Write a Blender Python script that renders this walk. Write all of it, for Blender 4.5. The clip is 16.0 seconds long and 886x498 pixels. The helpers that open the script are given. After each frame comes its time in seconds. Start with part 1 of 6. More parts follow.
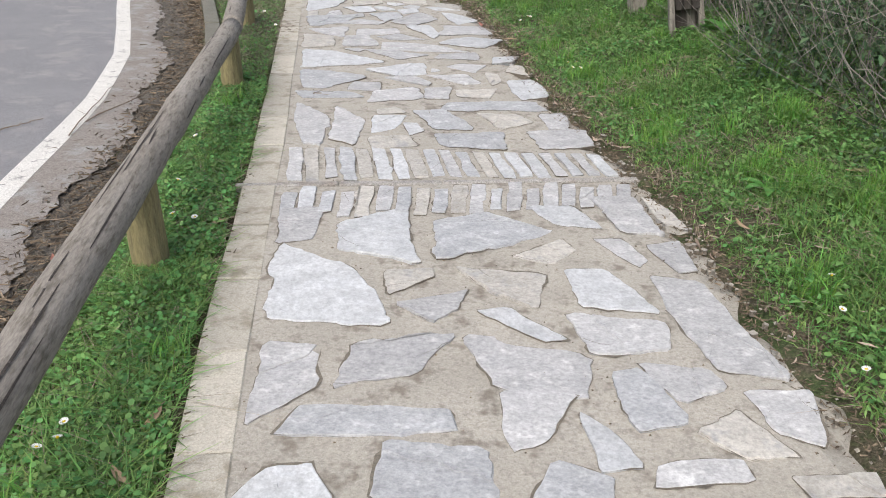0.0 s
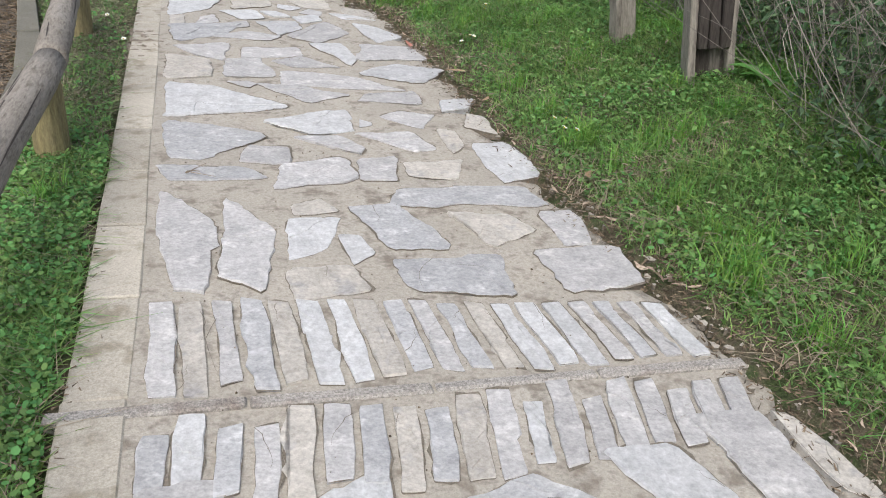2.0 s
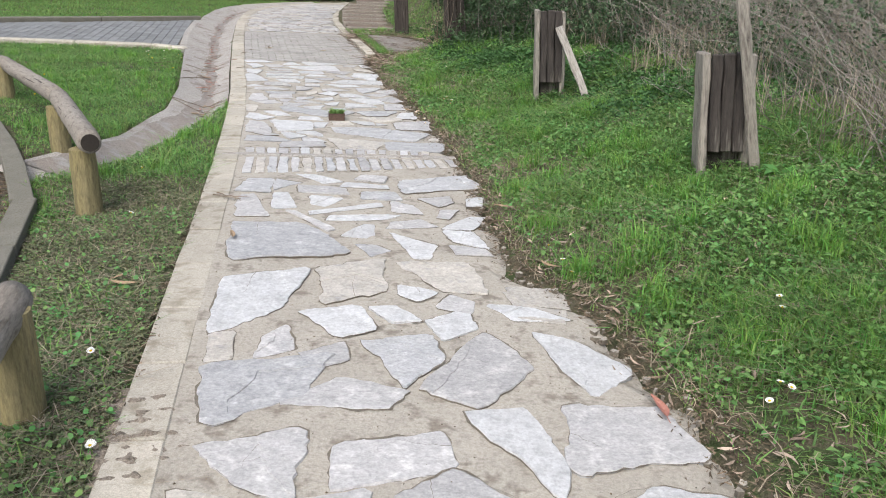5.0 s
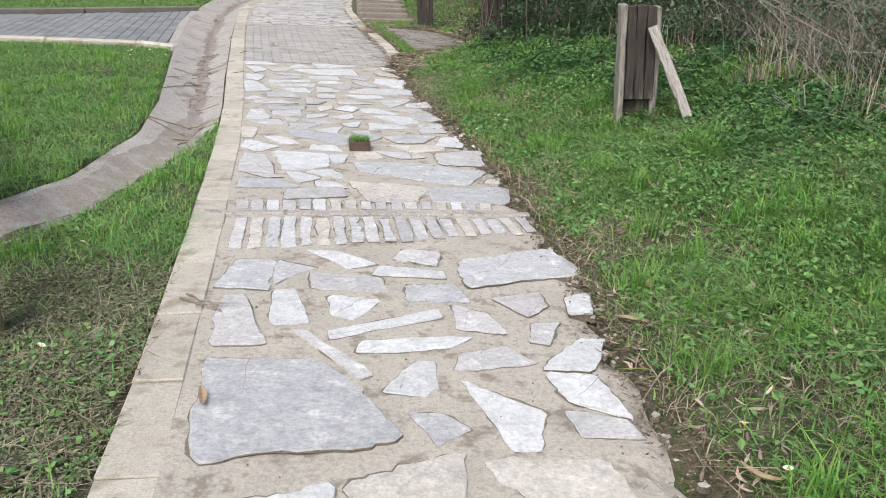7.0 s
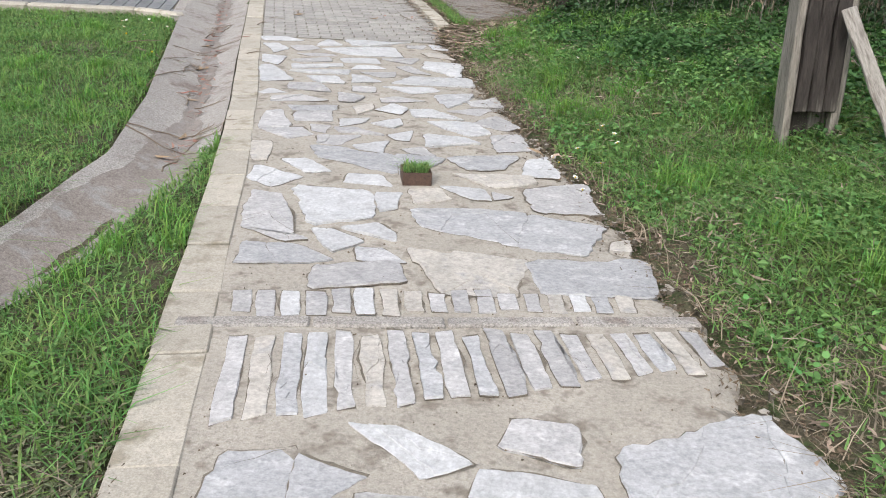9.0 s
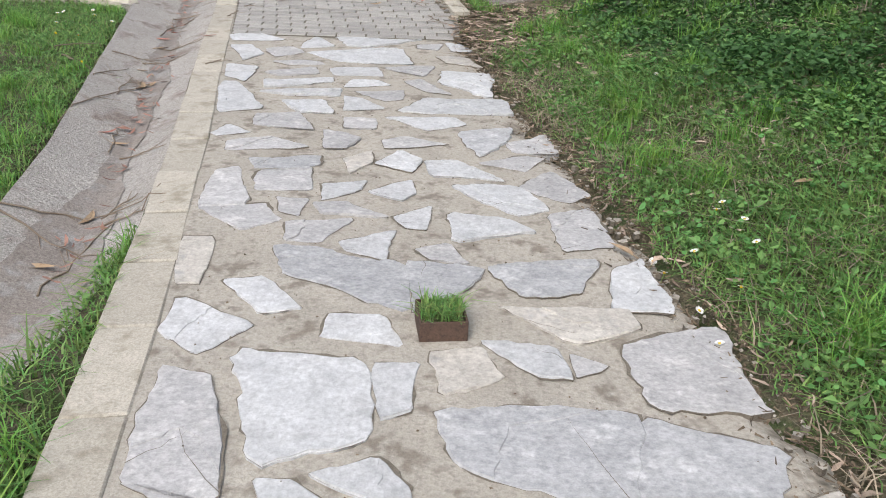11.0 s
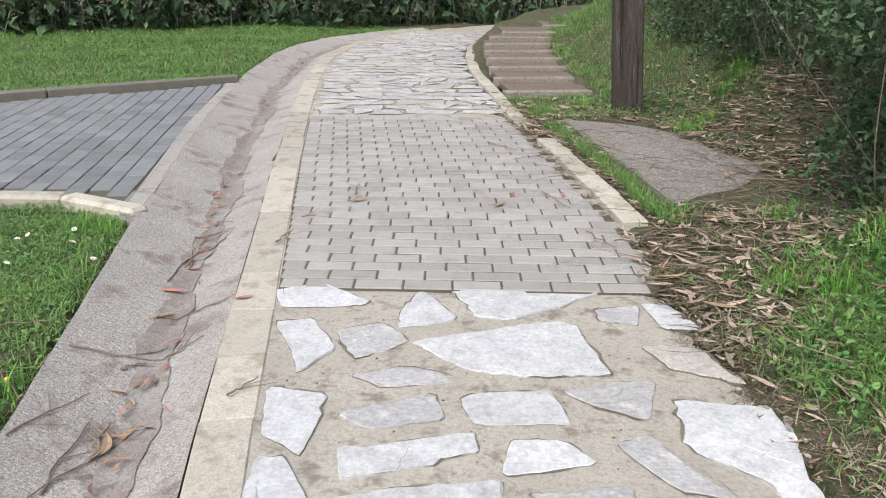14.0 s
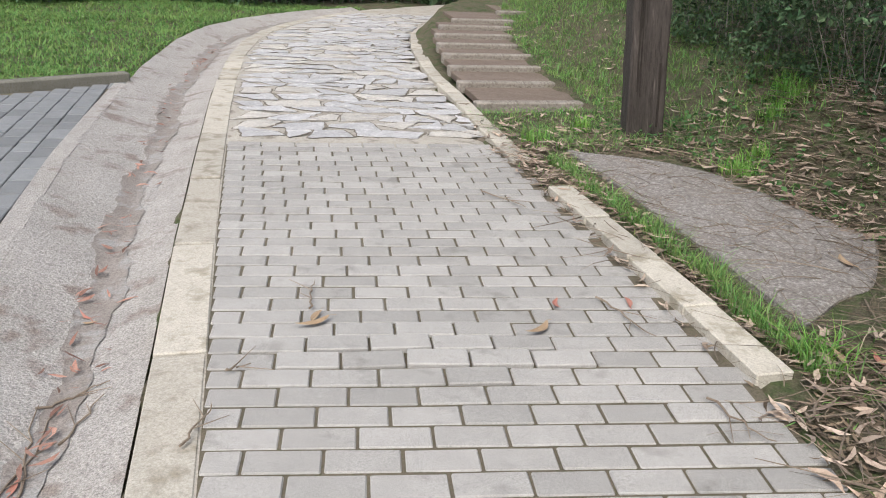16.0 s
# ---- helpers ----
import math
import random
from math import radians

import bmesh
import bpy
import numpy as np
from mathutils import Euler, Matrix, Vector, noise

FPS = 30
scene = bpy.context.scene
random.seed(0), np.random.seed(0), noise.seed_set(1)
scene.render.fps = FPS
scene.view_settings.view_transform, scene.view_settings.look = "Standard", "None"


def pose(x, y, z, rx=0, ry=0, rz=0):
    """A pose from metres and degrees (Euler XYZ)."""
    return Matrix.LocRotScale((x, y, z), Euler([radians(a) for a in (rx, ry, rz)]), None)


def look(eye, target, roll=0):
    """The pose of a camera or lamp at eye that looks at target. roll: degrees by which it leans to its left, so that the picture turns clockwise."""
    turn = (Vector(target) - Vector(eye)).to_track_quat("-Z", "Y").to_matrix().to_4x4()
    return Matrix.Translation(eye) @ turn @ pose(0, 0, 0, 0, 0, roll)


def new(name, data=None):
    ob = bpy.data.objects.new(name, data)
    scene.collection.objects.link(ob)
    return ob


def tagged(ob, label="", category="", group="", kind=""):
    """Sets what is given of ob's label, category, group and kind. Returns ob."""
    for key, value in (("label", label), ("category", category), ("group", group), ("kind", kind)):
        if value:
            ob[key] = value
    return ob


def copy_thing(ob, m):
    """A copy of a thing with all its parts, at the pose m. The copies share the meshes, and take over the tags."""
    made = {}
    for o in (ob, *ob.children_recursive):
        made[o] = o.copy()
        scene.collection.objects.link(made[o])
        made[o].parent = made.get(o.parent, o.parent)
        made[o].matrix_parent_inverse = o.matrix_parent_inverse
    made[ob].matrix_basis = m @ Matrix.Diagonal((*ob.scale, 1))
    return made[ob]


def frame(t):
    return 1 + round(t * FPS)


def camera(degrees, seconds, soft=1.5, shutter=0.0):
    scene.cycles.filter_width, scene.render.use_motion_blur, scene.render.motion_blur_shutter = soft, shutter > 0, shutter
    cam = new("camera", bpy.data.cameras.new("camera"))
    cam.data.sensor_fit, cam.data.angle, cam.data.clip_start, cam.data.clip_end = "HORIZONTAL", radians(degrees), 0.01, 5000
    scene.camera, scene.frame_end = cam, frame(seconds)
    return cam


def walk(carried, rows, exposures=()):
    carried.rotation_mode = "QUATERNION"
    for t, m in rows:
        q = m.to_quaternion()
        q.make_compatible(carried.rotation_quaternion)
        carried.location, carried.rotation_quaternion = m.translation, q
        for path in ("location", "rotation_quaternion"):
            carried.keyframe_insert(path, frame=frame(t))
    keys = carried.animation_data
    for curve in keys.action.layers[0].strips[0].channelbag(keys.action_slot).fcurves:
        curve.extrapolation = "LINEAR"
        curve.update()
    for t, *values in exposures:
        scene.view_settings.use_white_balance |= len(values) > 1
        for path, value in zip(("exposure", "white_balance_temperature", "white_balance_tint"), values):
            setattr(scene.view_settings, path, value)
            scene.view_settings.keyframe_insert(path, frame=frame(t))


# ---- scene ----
cam = camera(55.4, 16.0, soft=1.0)
PATH = [
    (0, (1.363, 1.576, 1.54), (1.382, 3.368, 0.652), 1.9),
    (0.5, (1.103, 2.107, 1.556), (1.158, 3.924, 0.72), 3.1),
    (1, (1.045, 2.575, 1.477), (1.198, 4.405, 0.685), 3.2),
    (1.5, (1.036, 3.032, 1.44), (1.234, 4.841, 0.609), 3.3),
    (2, (1.012, 3.558, 1.408), (1.351, 5.303, 0.492), 6.3),
    (2.5, (1.059, 4.121, 1.411), (1.419, 5.905, 0.581), 3.6),
    (3, (0.977, 4.637, 1.331), (1.225, 6.419, 0.456), 3.7),
    (3.5, (0.943, 5.137, 1.356), (1.293, 6.873, 0.426), 8.5),
    (4, (0.971, 5.681, 1.424), (1.177, 7.525, 0.677), 3.9),
    (4.5, (0.876, 6.183, 1.395), (0.981, 8.059, 0.711), 3.1),
    (5, (0.832, 6.653, 1.401), (0.93, 8.538, 0.742), 3.1),
    (5.2, (0.803, 6.908, 1.432), (0.872, 8.807, 0.807), 2.4),
    (7.3, (0.554, 8.726, 1.328), (0.641, 10.586, 0.6), 3.2),
    (7.5, (0.541, 8.898, 1.348), (0.71, 10.714, 0.527), 5.0),
    (8, (0.569, 9.313, 1.261), (0.838, 11.08, 0.364), 4.9),
    (8.5, (0.456, 9.746, 1.308), (0.523, 11.583, 0.522), 2.1),
    (8.7, (0.381, 9.954, 1.284), (0.407, 11.796, 0.504), 3.0),
    (10.8, (0.221, 11.721, 1.216), (0.261, 13.516, 0.335), 4.0),
    (11, (0.213, 11.94, 1.234), (0.222, 13.74, 0.362), 2.5),
    (11.5, (0.105, 12.281, 1.212), (-0.052, 14.057, 0.306), -1.6),
    (12, (-0.012, 12.737, 1.174), (-0.014, 14.408, 0.076), 4.2),
    (12.5, (-0.062, 13.238, 1.198), (-0.039, 15.037, 0.324), 2.2),
    (13, (-0.178, 13.693, 1.273), (-0.276, 15.583, 0.627), 1.5),
    (13.5, (-0.261, 14.096, 1.317), (-0.274, 15.994, 0.687), 3.0),
    (14, (-0.387, 14.555, 1.288), (-0.508, 16.439, 0.628), 0.8),
    (14.5, (-0.595, 14.983, 1.218), (-0.774, 16.79, 0.38), 0.7),
    (15, (-0.683, 15.396, 1.2), (-0.668, 17.158, 0.252), 4.8),
    (15.5, (-0.734, 15.882, 1.235), (-0.666, 17.728, 0.468), 2.0),
    (16, (-0.846, 16.359, 1.281), (-0.756, 18.226, 0.569), 2.9),
]
walk(cam, [(t, look(eye, target, roll)) for t, eye, target, roll in PATH],
     exposures=[(0, 0.62), (3, 0.58), (4, 0.70), (5, 0.74), (7.5, 0.80), (8, 0.80), (8.5, 0.70), (8.7, 0.70), (11, 0.58), (12.5, 0.45), (13, 0.47), (13.5, 0.62), (14, 0.78), (14.5, 0.50), (15, 0.36), (15.5, 0.32), (16, 0.78)])


# ---- world and light: a bright overcast sky with a broad soft sun behind cloud ----
world = bpy.data.worlds.new("overcast_sky")
scene.world = world
world.use_nodes = True
wn = world.node_tree.nodes
sky = wn.new("ShaderNodeTexSky")
sky.sky_type, sky.sun_disc = "NISHITA", False
sky.sun_elevation, sky.sun_rotation = radians(52), radians(200)
sky.air_density, sky.dust_density, sky.ozone_density = 1.0, 4.0, 1.0
soften = wn.new("ShaderNodeHueSaturation")
soften.inputs["Saturation"].default_value = 0.74
world.node_tree.links.new(sky.outputs[0], soften.inputs["Color"])
world.node_tree.links.new(soften.outputs[0], wn["Background"].inputs[0])
wn["Background"].inputs[1].default_value = 0.12
sun = new("sun", bpy.data.lights.new("sun", "SUN"))
sun.data.energy, sun.data.angle, sun.data.color = 1.5, radians(40), (1.0, 0.98, 0.95)
sun.matrix_world = look((0, 0, 20), (4.0, 9.0, 6.5))


# ---- materials ----
def material(name, a, b, c=None, scale=8.0, fine=60.0, rough=0.85, bump=0.3, per_object=0.0, coarse_mix=0.6, island=0.0,
             depth=0.01, stretch=(1, 1, 1), spots=None, local=False, riven=0.0, thin=0.0, grit=0.22, hue=0.0):
    """Two tones a and b in broad patches, c in fine grain; per_object or island varies each piece's value."""
    m = bpy.data.materials.new(name)
    m.use_nodes = True
    n, l = m.node_tree.nodes, m.node_tree.links
    p = n["Principled BSDF"]
    tex = n.new("ShaderNodeTexCoord") if local else n.new("ShaderNodeNewGeometry")
    mp = n.new("ShaderNodeMapping")
    mp.inputs["Scale"].default_value = stretch
    l.new(tex.outputs["Object" if local else "Position"], mp.inputs["Vector"])

    def noise_at(s, detail, roughness=0.6):
        t = n.new("ShaderNodeTexNoise")
        t.inputs["Scale"].default_value, t.inputs["Detail"].default_value, t.inputs["Roughness"].default_value = s, detail, roughness
        l.new(mp.outputs[0], t.inputs["Vector"])
        return t

    def ramp(src, lo, hi):
        r = n.new("ShaderNodeMapRange")
        r.inputs["From Min"].default_value, r.inputs["From Max"].default_value = lo, hi
        l.new(src, r.inputs["Value"])
        return r.outputs[0]

    def mix(fac, x, y):
        q = n.new("ShaderNodeMix")
        q.data_type = "RGBA"
        for sock, v in ((q.inputs["Factor"], fac), (q.inputs[6], x), (q.inputs[7], y)):
            if hasattr(v, "default_value"):
                l.new(v, sock)
            else:
                sock.default_value = v if isinstance(v, float) else (*v, 1)
        return q.outputs[2]

    big, small = noise_at(scale, 4), noise_at(fine, 5, 0.7)
    col = mix(ramp(big.outputs[0], 0.5 - 0.5 * (1.1 - coarse_mix), 0.5 + 0.5 * (1.1 - coarse_mix)), a, b)
    if c:
        col = mix(ramp(small.outputs[0], 0.48, 0.72), col, c)
    if spots:
        tone, size, amount = spots
        sp = noise_at(size, 3, 0.75)
        col = mix(ramp(sp.outputs[0], 1 - amount, 1 - amount + 0.12), col, tone)
    if riven:
        plate, cut, pv, pr = noise_at(riven, 5, 0.65), n.new("ShaderNodeMath"), n.new("ShaderNodeHueSaturation"), n.new("ShaderNodeMapRange")
        cut.operation = "SNAP"
        cut.inputs[1].default_value = 0.055
        pr.inputs["From Min"].default_value, pr.inputs["From Max"].default_value = 0.28, 0.70
        pr.inputs["To Min"].default_value, pr.inputs["To Max"].default_value = 0.83, 1.12
        l.new(plate.outputs[0], cut.inputs[0])
        l.new(cut.outputs[0], pr.inputs["Value"])
        l.new(pr.outputs[0], pv.inputs["Value"])
        l.new(col, pv.inputs["Color"])
        col = pv.outputs[0]
    if bump and grit:
        gr, gv, rr = noise_at(fine * 2.2, 2, 0.8), n.new("ShaderNodeHueSaturation"), n.new("ShaderNodeMapRange")
        rr.inputs["From Min"].default_value, rr.inputs["From Max"].default_value = 0.3, 0.7
        rr.inputs["To Min"].default_value, rr.inputs["To Max"].default_value = 1 - grit, 1 + grit
        l.new(gr.outputs[0], rr.inputs["Value"])
        l.new(rr.outputs[0], gv.inputs["Value"])
        l.new(col, gv.inputs["Color"])
        col = gv.outputs[0]
    if per_object or island:
        src = n.new("ShaderNodeObjectInfo").outputs["Random"] if per_object else n.new("ShaderNodeNewGeometry").outputs["Random Per Island"]
        hv = n.new("ShaderNodeHueSaturation")
        r = n.new("ShaderNodeMapRange")
        k = per_object or island
        r.inputs["To Min"].default_value, r.inputs["To Max"].default_value = 1 - k, 1 + k
        l.new(src, r.inputs["Value"])
        l.new(r.outputs[0], hv.inputs["Value"])
        l.new(col, hv.inputs["Color"])
        if hue:
            shuffle, turn = n.new("ShaderNodeMath"), n.new("ShaderNodeMapRange")
            shuffle.operation = "PINGPONG"
            shuffle.inputs[1].default_value = 0.137
            turn.inputs["From Max"].default_value = 0.137
            turn.inputs["To Min"].default_value, turn.inputs["To Max"].default_value = 0.5 - hue, 0.5 + hue
            l.new(src, shuffle.inputs[0])
            l.new(shuffle.outputs[0], turn.inputs["Value"])
            l.new(turn.outputs[0], hv.inputs["Hue"])
        col = hv.outputs[0]
    l.new(col, p.inputs["Base Color"])
    if thin:
        tr, ms = n.new("ShaderNodeBsdfTranslucent"), n.new("ShaderNodeMixShader")
        ms.inputs[0].default_value = thin
        l.new(col, tr.inputs[0])
        l.new(p.outputs[0], ms.inputs[1])
        l.new(tr.outputs[0], ms.inputs[2])
        l.new(ms.outputs[0], n["Material Output"].inputs[0])
    p.inputs["Roughness"].default_value = rough
    p.inputs["Specular IOR Level"].default_value = 0.35
    if bump:
        bp = n.new("ShaderNodeBump")
        bp.inputs["Strength"].default_value, bp.inputs["Distance"].default_value = bump, depth
        mm = n.new("ShaderNodeMath")
        mm.operation = "ADD"
        l.new(big.outputs[0], mm.inputs[0])
        l.new(small.outputs[0], mm.inputs[1])
        height = mm.outputs[0]
        if riven:
            ledge, snap, add = noise_at(riven, 5, 0.65), n.new("ShaderNodeMath"), n.new("ShaderNodeMath")
            snap.operation, add.operation = "SNAP", "ADD"
            snap.inputs[1].default_value = 0.07
            l.new(ledge.outputs[0], snap.inputs[0])
            l.new(snap.outputs[0], add.inputs[0])
            half = n.new("ShaderNodeMath")
            half.operation = "MULTIPLY"
            half.inputs[1].default_value = 0.45
            l.new(height, half.inputs[0])
            l.new(half.outputs[0], add.inputs[1])
            height = add.outputs[0]
        l.new(height, bp.inputs["Height"])
        l.new(bp.outputs[0], p.inputs["Normal"])
    return m


M_SOIL = material("damp_soil_and_moss", (0.105, 0.095, 0.058), (0.15, 0.125, 0.085), (0.075, 0.068, 0.04), scale=3, fine=45, bump=0.9, depth=0.03,
                  spots=((0.065, 0.09, 0.032), 6.0, 0.53), grit=0.35)
M_MORTAR = material("sandy_mortar", (0.345, 0.32, 0.275), (0.445, 0.415, 0.362), (0.275, 0.25, 0.212), scale=3.5, fine=55, bump=0.6, depth=0.010, grit=0.14,
                    spots=((0.225, 0.20, 0.165), 8.0, 0.465))
M_KERB = material("pale_concrete_kerb", (0.475, 0.445, 0.385), (0.385, 0.355, 0.30), (0.33, 0.305, 0.255), scale=11, fine=70, bump=0.4, depth=0.004, per_object=0.14,
                  spots=((0.29, 0.262, 0.205), 5.5, 0.47), grit=0.2)
M_STONE = {
    "g": material("grey_slate", (0.40, 0.397, 0.40), (0.48, 0.475, 0.472), (0.355, 0.352, 0.353), scale=7, fine=28, rough=0.7, bump=0.75, depth=0.008, per_object=0.12, stretch=(1, 1.15, 1), spots=((0.56, 0.553, 0.545), 10.0, 0.455), riven=11.0, grit=0.19),
    "w": material("white_slate", (0.475, 0.486, 0.497), (0.575, 0.581, 0.585), (0.42, 0.428, 0.436), scale=7, fine=27, rough=0.68, bump=0.75, depth=0.008, per_object=0.09, stretch=(1.1, 1, 1), spots=((0.44, 0.445, 0.45), 9.0, 0.45), riven=10.0, grit=0.16),
    "b": material("blue_slate", (0.378, 0.384, 0.394), (0.46, 0.465, 0.473), (0.32, 0.327, 0.337), scale=7, fine=28, rough=0.66, bump=0.75, depth=0.008, per_object=0.10, stretch=(1, 1.15, 1), spots=((0.54, 0.545, 0.548), 10.0, 0.45), riven=11.0, grit=0.19),
    "c": material("cream_slate", (0.44, 0.415, 0.375), (0.52, 0.497, 0.457), (0.36, 0.338, 0.30), scale=7, fine=28, rough=0.7, bump=0.75, depth=0.008, per_object=0.10, spots=((0.37, 0.36, 0.35), 9.0, 0.45), riven=10.0, grit=0.19),
}
# Dirt in the seams; its dark tone also stands in for gap shadow.
M_SEAM = material("seam_dirt_and_shade", (0.14, 0.12, 0.095), (0.22, 0.195, 0.16), (0.10, 0.088, 0.07), scale=12, fine=90, bump=0.4)
M_PAVER = material("grey_concrete_paver", (0.312, 0.302, 0.284), (0.37, 0.358, 0.338), (0.25, 0.242, 0.228), scale=9, fine=180, bump=0.35, depth=0.003, per_object=0.13, spots=((0.25, 0.242, 0.225), 5.0, 0.43), grit=0.32)
M_PAVER_DARK = material("dark_concrete_paver", (0.17, 0.178, 0.182), (0.215, 0.222, 0.225), (0.14, 0.145, 0.15), scale=7, fine=150, bump=0.3, depth=0.003, per_object=0.18)
M_JOINT = material("dark_joint_sand", (0.09, 0.075, 0.055), (0.15, 0.125, 0.09), (0.06, 0.07, 0.03), scale=6, fine=100, bump=0.5)
M_ASPHALT = material("grey_asphalt", (0.21, 0.205, 0.215), (0.25, 0.245, 0.25), (0.165, 0.158, 0.16), scale=2.5, fine=110, bump=0.7, depth=0.006, spots=((0.275, 0.262, 0.26), 3.0, 0.45), grit=0.3)
M_LINE = material("worn_white_paint", (0.66, 0.64, 0.60), (0.58, 0.56, 0.52), (0.45, 0.43, 0.40), scale=6, fine=80, bump=0.3, depth=0.003, spots=((0.27, 0.26, 0.25), 16.0, 0.43))
M_GUTTER = material("stained_concrete", (0.335, 0.315, 0.29), (0.43, 0.41, 0.385), (0.245, 0.226, 0.204), scale=3.5, fine=60, bump=0.9, depth=0.012, grit=0.42,
                    spots=((0.235, 0.20, 0.175), 3.6, 0.45))
M_SILT = material("brown_silt", (0.225, 0.198, 0.175), (0.29, 0.263, 0.24), (0.165, 0.142, 0.124), scale=5, fine=60, bump=0.7, depth=0.008, spots=((0.30, 0.29, 0.275), 7.0, 0.49), grit=0.28)
M_MUD = material("wet_mud_and_gravel", (0.09, 0.075, 0.06), (0.17, 0.15, 0.125), (0.25, 0.23, 0.20), scale=4, fine=60, bump=0.9, depth=0.03)
M_SPILL = material("dry_brown_earth", (0.20, 0.168, 0.135), (0.31, 0.27, 0.225), (0.12, 0.098, 0.075), scale=14, fine=70, bump=0.9, depth=0.012, grit=0.35)
M_OLD_KERB = material("old_mossy_kerb", (0.20, 0.19, 0.165), (0.145, 0.14, 0.115), (0.10, 0.10, 0.06), scale=7, fine=90, bump=0.6, depth=0.006)
M_LOG = material("weathered_log", (0.21, 0.185, 0.155), (0.30, 0.275, 0.245), (0.10, 0.085, 0.065), scale=6, fine=55, bump=0.7, depth=0.006, stretch=(1, 0.18, 1), local=True)
M_POST = material("treated_pine_post", (0.27, 0.225, 0.10), (0.22, 0.19, 0.11), (0.13, 0.11, 0.06), scale=8, fine=60, bump=0.6, depth=0.006, stretch=(1, 1, 0.2), local=True)
M_SLEEPER = material("grey_weathered_timber", (0.245, 0.222, 0.19), (0.33, 0.305, 0.27), (0.085, 0.07, 0.06), scale=10, fine=60, bump=0.9, depth=0.012, stretch=(1, 1, 0.12), local=True)
M_PLANK = material("blackened_rotten_plank", (0.036, 0.030, 0.027), (0.08, 0.069, 0.062), (0.016, 0.013, 0.012), scale=12, fine=60, bump=1.0, depth=0.012, stretch=(1, 1, 0.10), spots=((0.19, 0.175, 0.155), 14.0, 0.45), local=True)
M_PALEWOOD = material("pale_grey_slat", (0.29, 0.268, 0.24), (0.40, 0.38, 0.35), (0.11, 0.09, 0.075), scale=10, fine=60, bump=0.8, depth=0.008, stretch=(1, 1, 0.15), local=True)
M_DARKWOOD = material("dark_creosoted_timber", (0.042, 0.035, 0.031), (0.085, 0.072, 0.064), (0.018, 0.014, 0.012), scale=14, fine=55, bump=1.0, depth=0.015, stretch=(1, 1, 0.10), spots=((0.15, 0.13, 0.118), 20.0, 0.40), local=True)
M_TREAD = material("trodden_brown_boards", (0.15, 0.115, 0.09), (0.20, 0.16, 0.13), (0.10, 0.075, 0.06), scale=5, fine=60, bump=0.6, depth=0.006, stretch=(0.3, 1, 1))
# Near-black tone that paints the shade inside post splits and a hollow log end.
M_RECESS_SHADE = material("recess_shade", (0.022, 0.018, 0.015), (0.035, 0.028, 0.023), scale=20, bump=0.3)
M_GRASS = material("grass_blades", (0.145, 0.302, 0.082), (0.222, 0.372, 0.11), scale=1.6, rough=0.6, bump=0, island=0.42, fine=20, c=(0.25, 0.30, 0.12), thin=0.42, hue=0.03)
M_LUSH = material("lush_grass", (0.15, 0.34, 0.065), (0.235, 0.42, 0.095), scale=2.5, rough=0.55, bump=0, island=0.35, thin=0.42, hue=0.025)
M_DULL = material("trodden_verge_plants", (0.15, 0.185, 0.095), (0.20, 0.215, 0.125), (0.25, 0.22, 0.155), scale=3.0, fine=15, rough=0.7, bump=0, island=0.42, thin=0.25, hue=0.04)
M_CLOVER = material("clover_leaves", (0.125, 0.275, 0.082), (0.18, 0.34, 0.105), scale=2.0, rough=0.5, bump=0, island=0.42, thin=0.35, hue=0.03)
M_DEBRIS = material("dark_debris", (0.085, 0.06, 0.04), (0.17, 0.13, 0.09), (0.25, 0.20, 0.14), scale=9, rough=0.85, bump=0, island=0.5)
M_GRAVEL = material("loose_grit", (0.26, 0.23, 0.19), (0.36, 0.33, 0.28), scale=9, bump=0, island=0.5)
M_WEED = material("broad_weed_leaves", (0.12, 0.25, 0.074), (0.17, 0.305, 0.092), scale=2.0, rough=0.55, bump=0, island=0.4, thin=0.35)
M_IVY = material("ground_ivy", (0.045, 0.115, 0.036), (0.075, 0.165, 0.05), scale=2.0, rough=0.6, bump=0, island=0.45, thin=0.3)
M_DOCK = material("dock_leaves", (0.09, 0.26, 0.06), (0.14, 0.33, 0.085), scale=14, rough=0.45, bump=0, thin=0.3)
M_STRAW = material("dead_straw", (0.30, 0.24, 0.155), (0.20, 0.155, 0.10), scale=3, rough=0.8, bump=0, island=0.3)
M_DRY = material("pale_dead_grass", (0.36, 0.31, 0.23), (0.27, 0.225, 0.165), scale=3, rough=0.8, bump=0, island=0.35, thin=0.2)
M_LITTER = material("dry_eucalyptus_leaves", (0.27, 0.19, 0.14), (0.46, 0.385, 0.31), (0.15, 0.10, 0.075), scale=5, rough=0.7, bump=0, island=0.45)
M_GUTTER_LEAF = material("reddish_dead_leaves", (0.24, 0.11, 0.08), (0.36, 0.22, 0.17), (0.13, 0.07, 0.05), scale=9, rough=0.7, bump=0, island=0.5)
M_TWIG = material("dead_twigs", (0.15, 0.11, 0.08), (0.24, 0.20, 0.155), scale=12, rough=0.85, bump=0.4, island=0.3)
M_BRAMBLE = material("bramble_leaves", (0.048, 0.095, 0.044), (0.085, 0.138, 0.064), scale=1.2, rough=0.72, bump=0, island=0.55, thin=0.12, hue=0.03)
M_CANE = material("dry_canes", (0.29, 0.268, 0.24), (0.16, 0.14, 0.122), scale=3, rough=0.85, bump=0, island=0.35)
M_PETAL = material("white_petals", (0.80, 0.80, 0.78), (0.72, 0.72, 0.70), bump=0)
M_YELLOW = material("yellow_florets", (0.75, 0.55, 0.03), (0.65, 0.45, 0.02), bump=0)
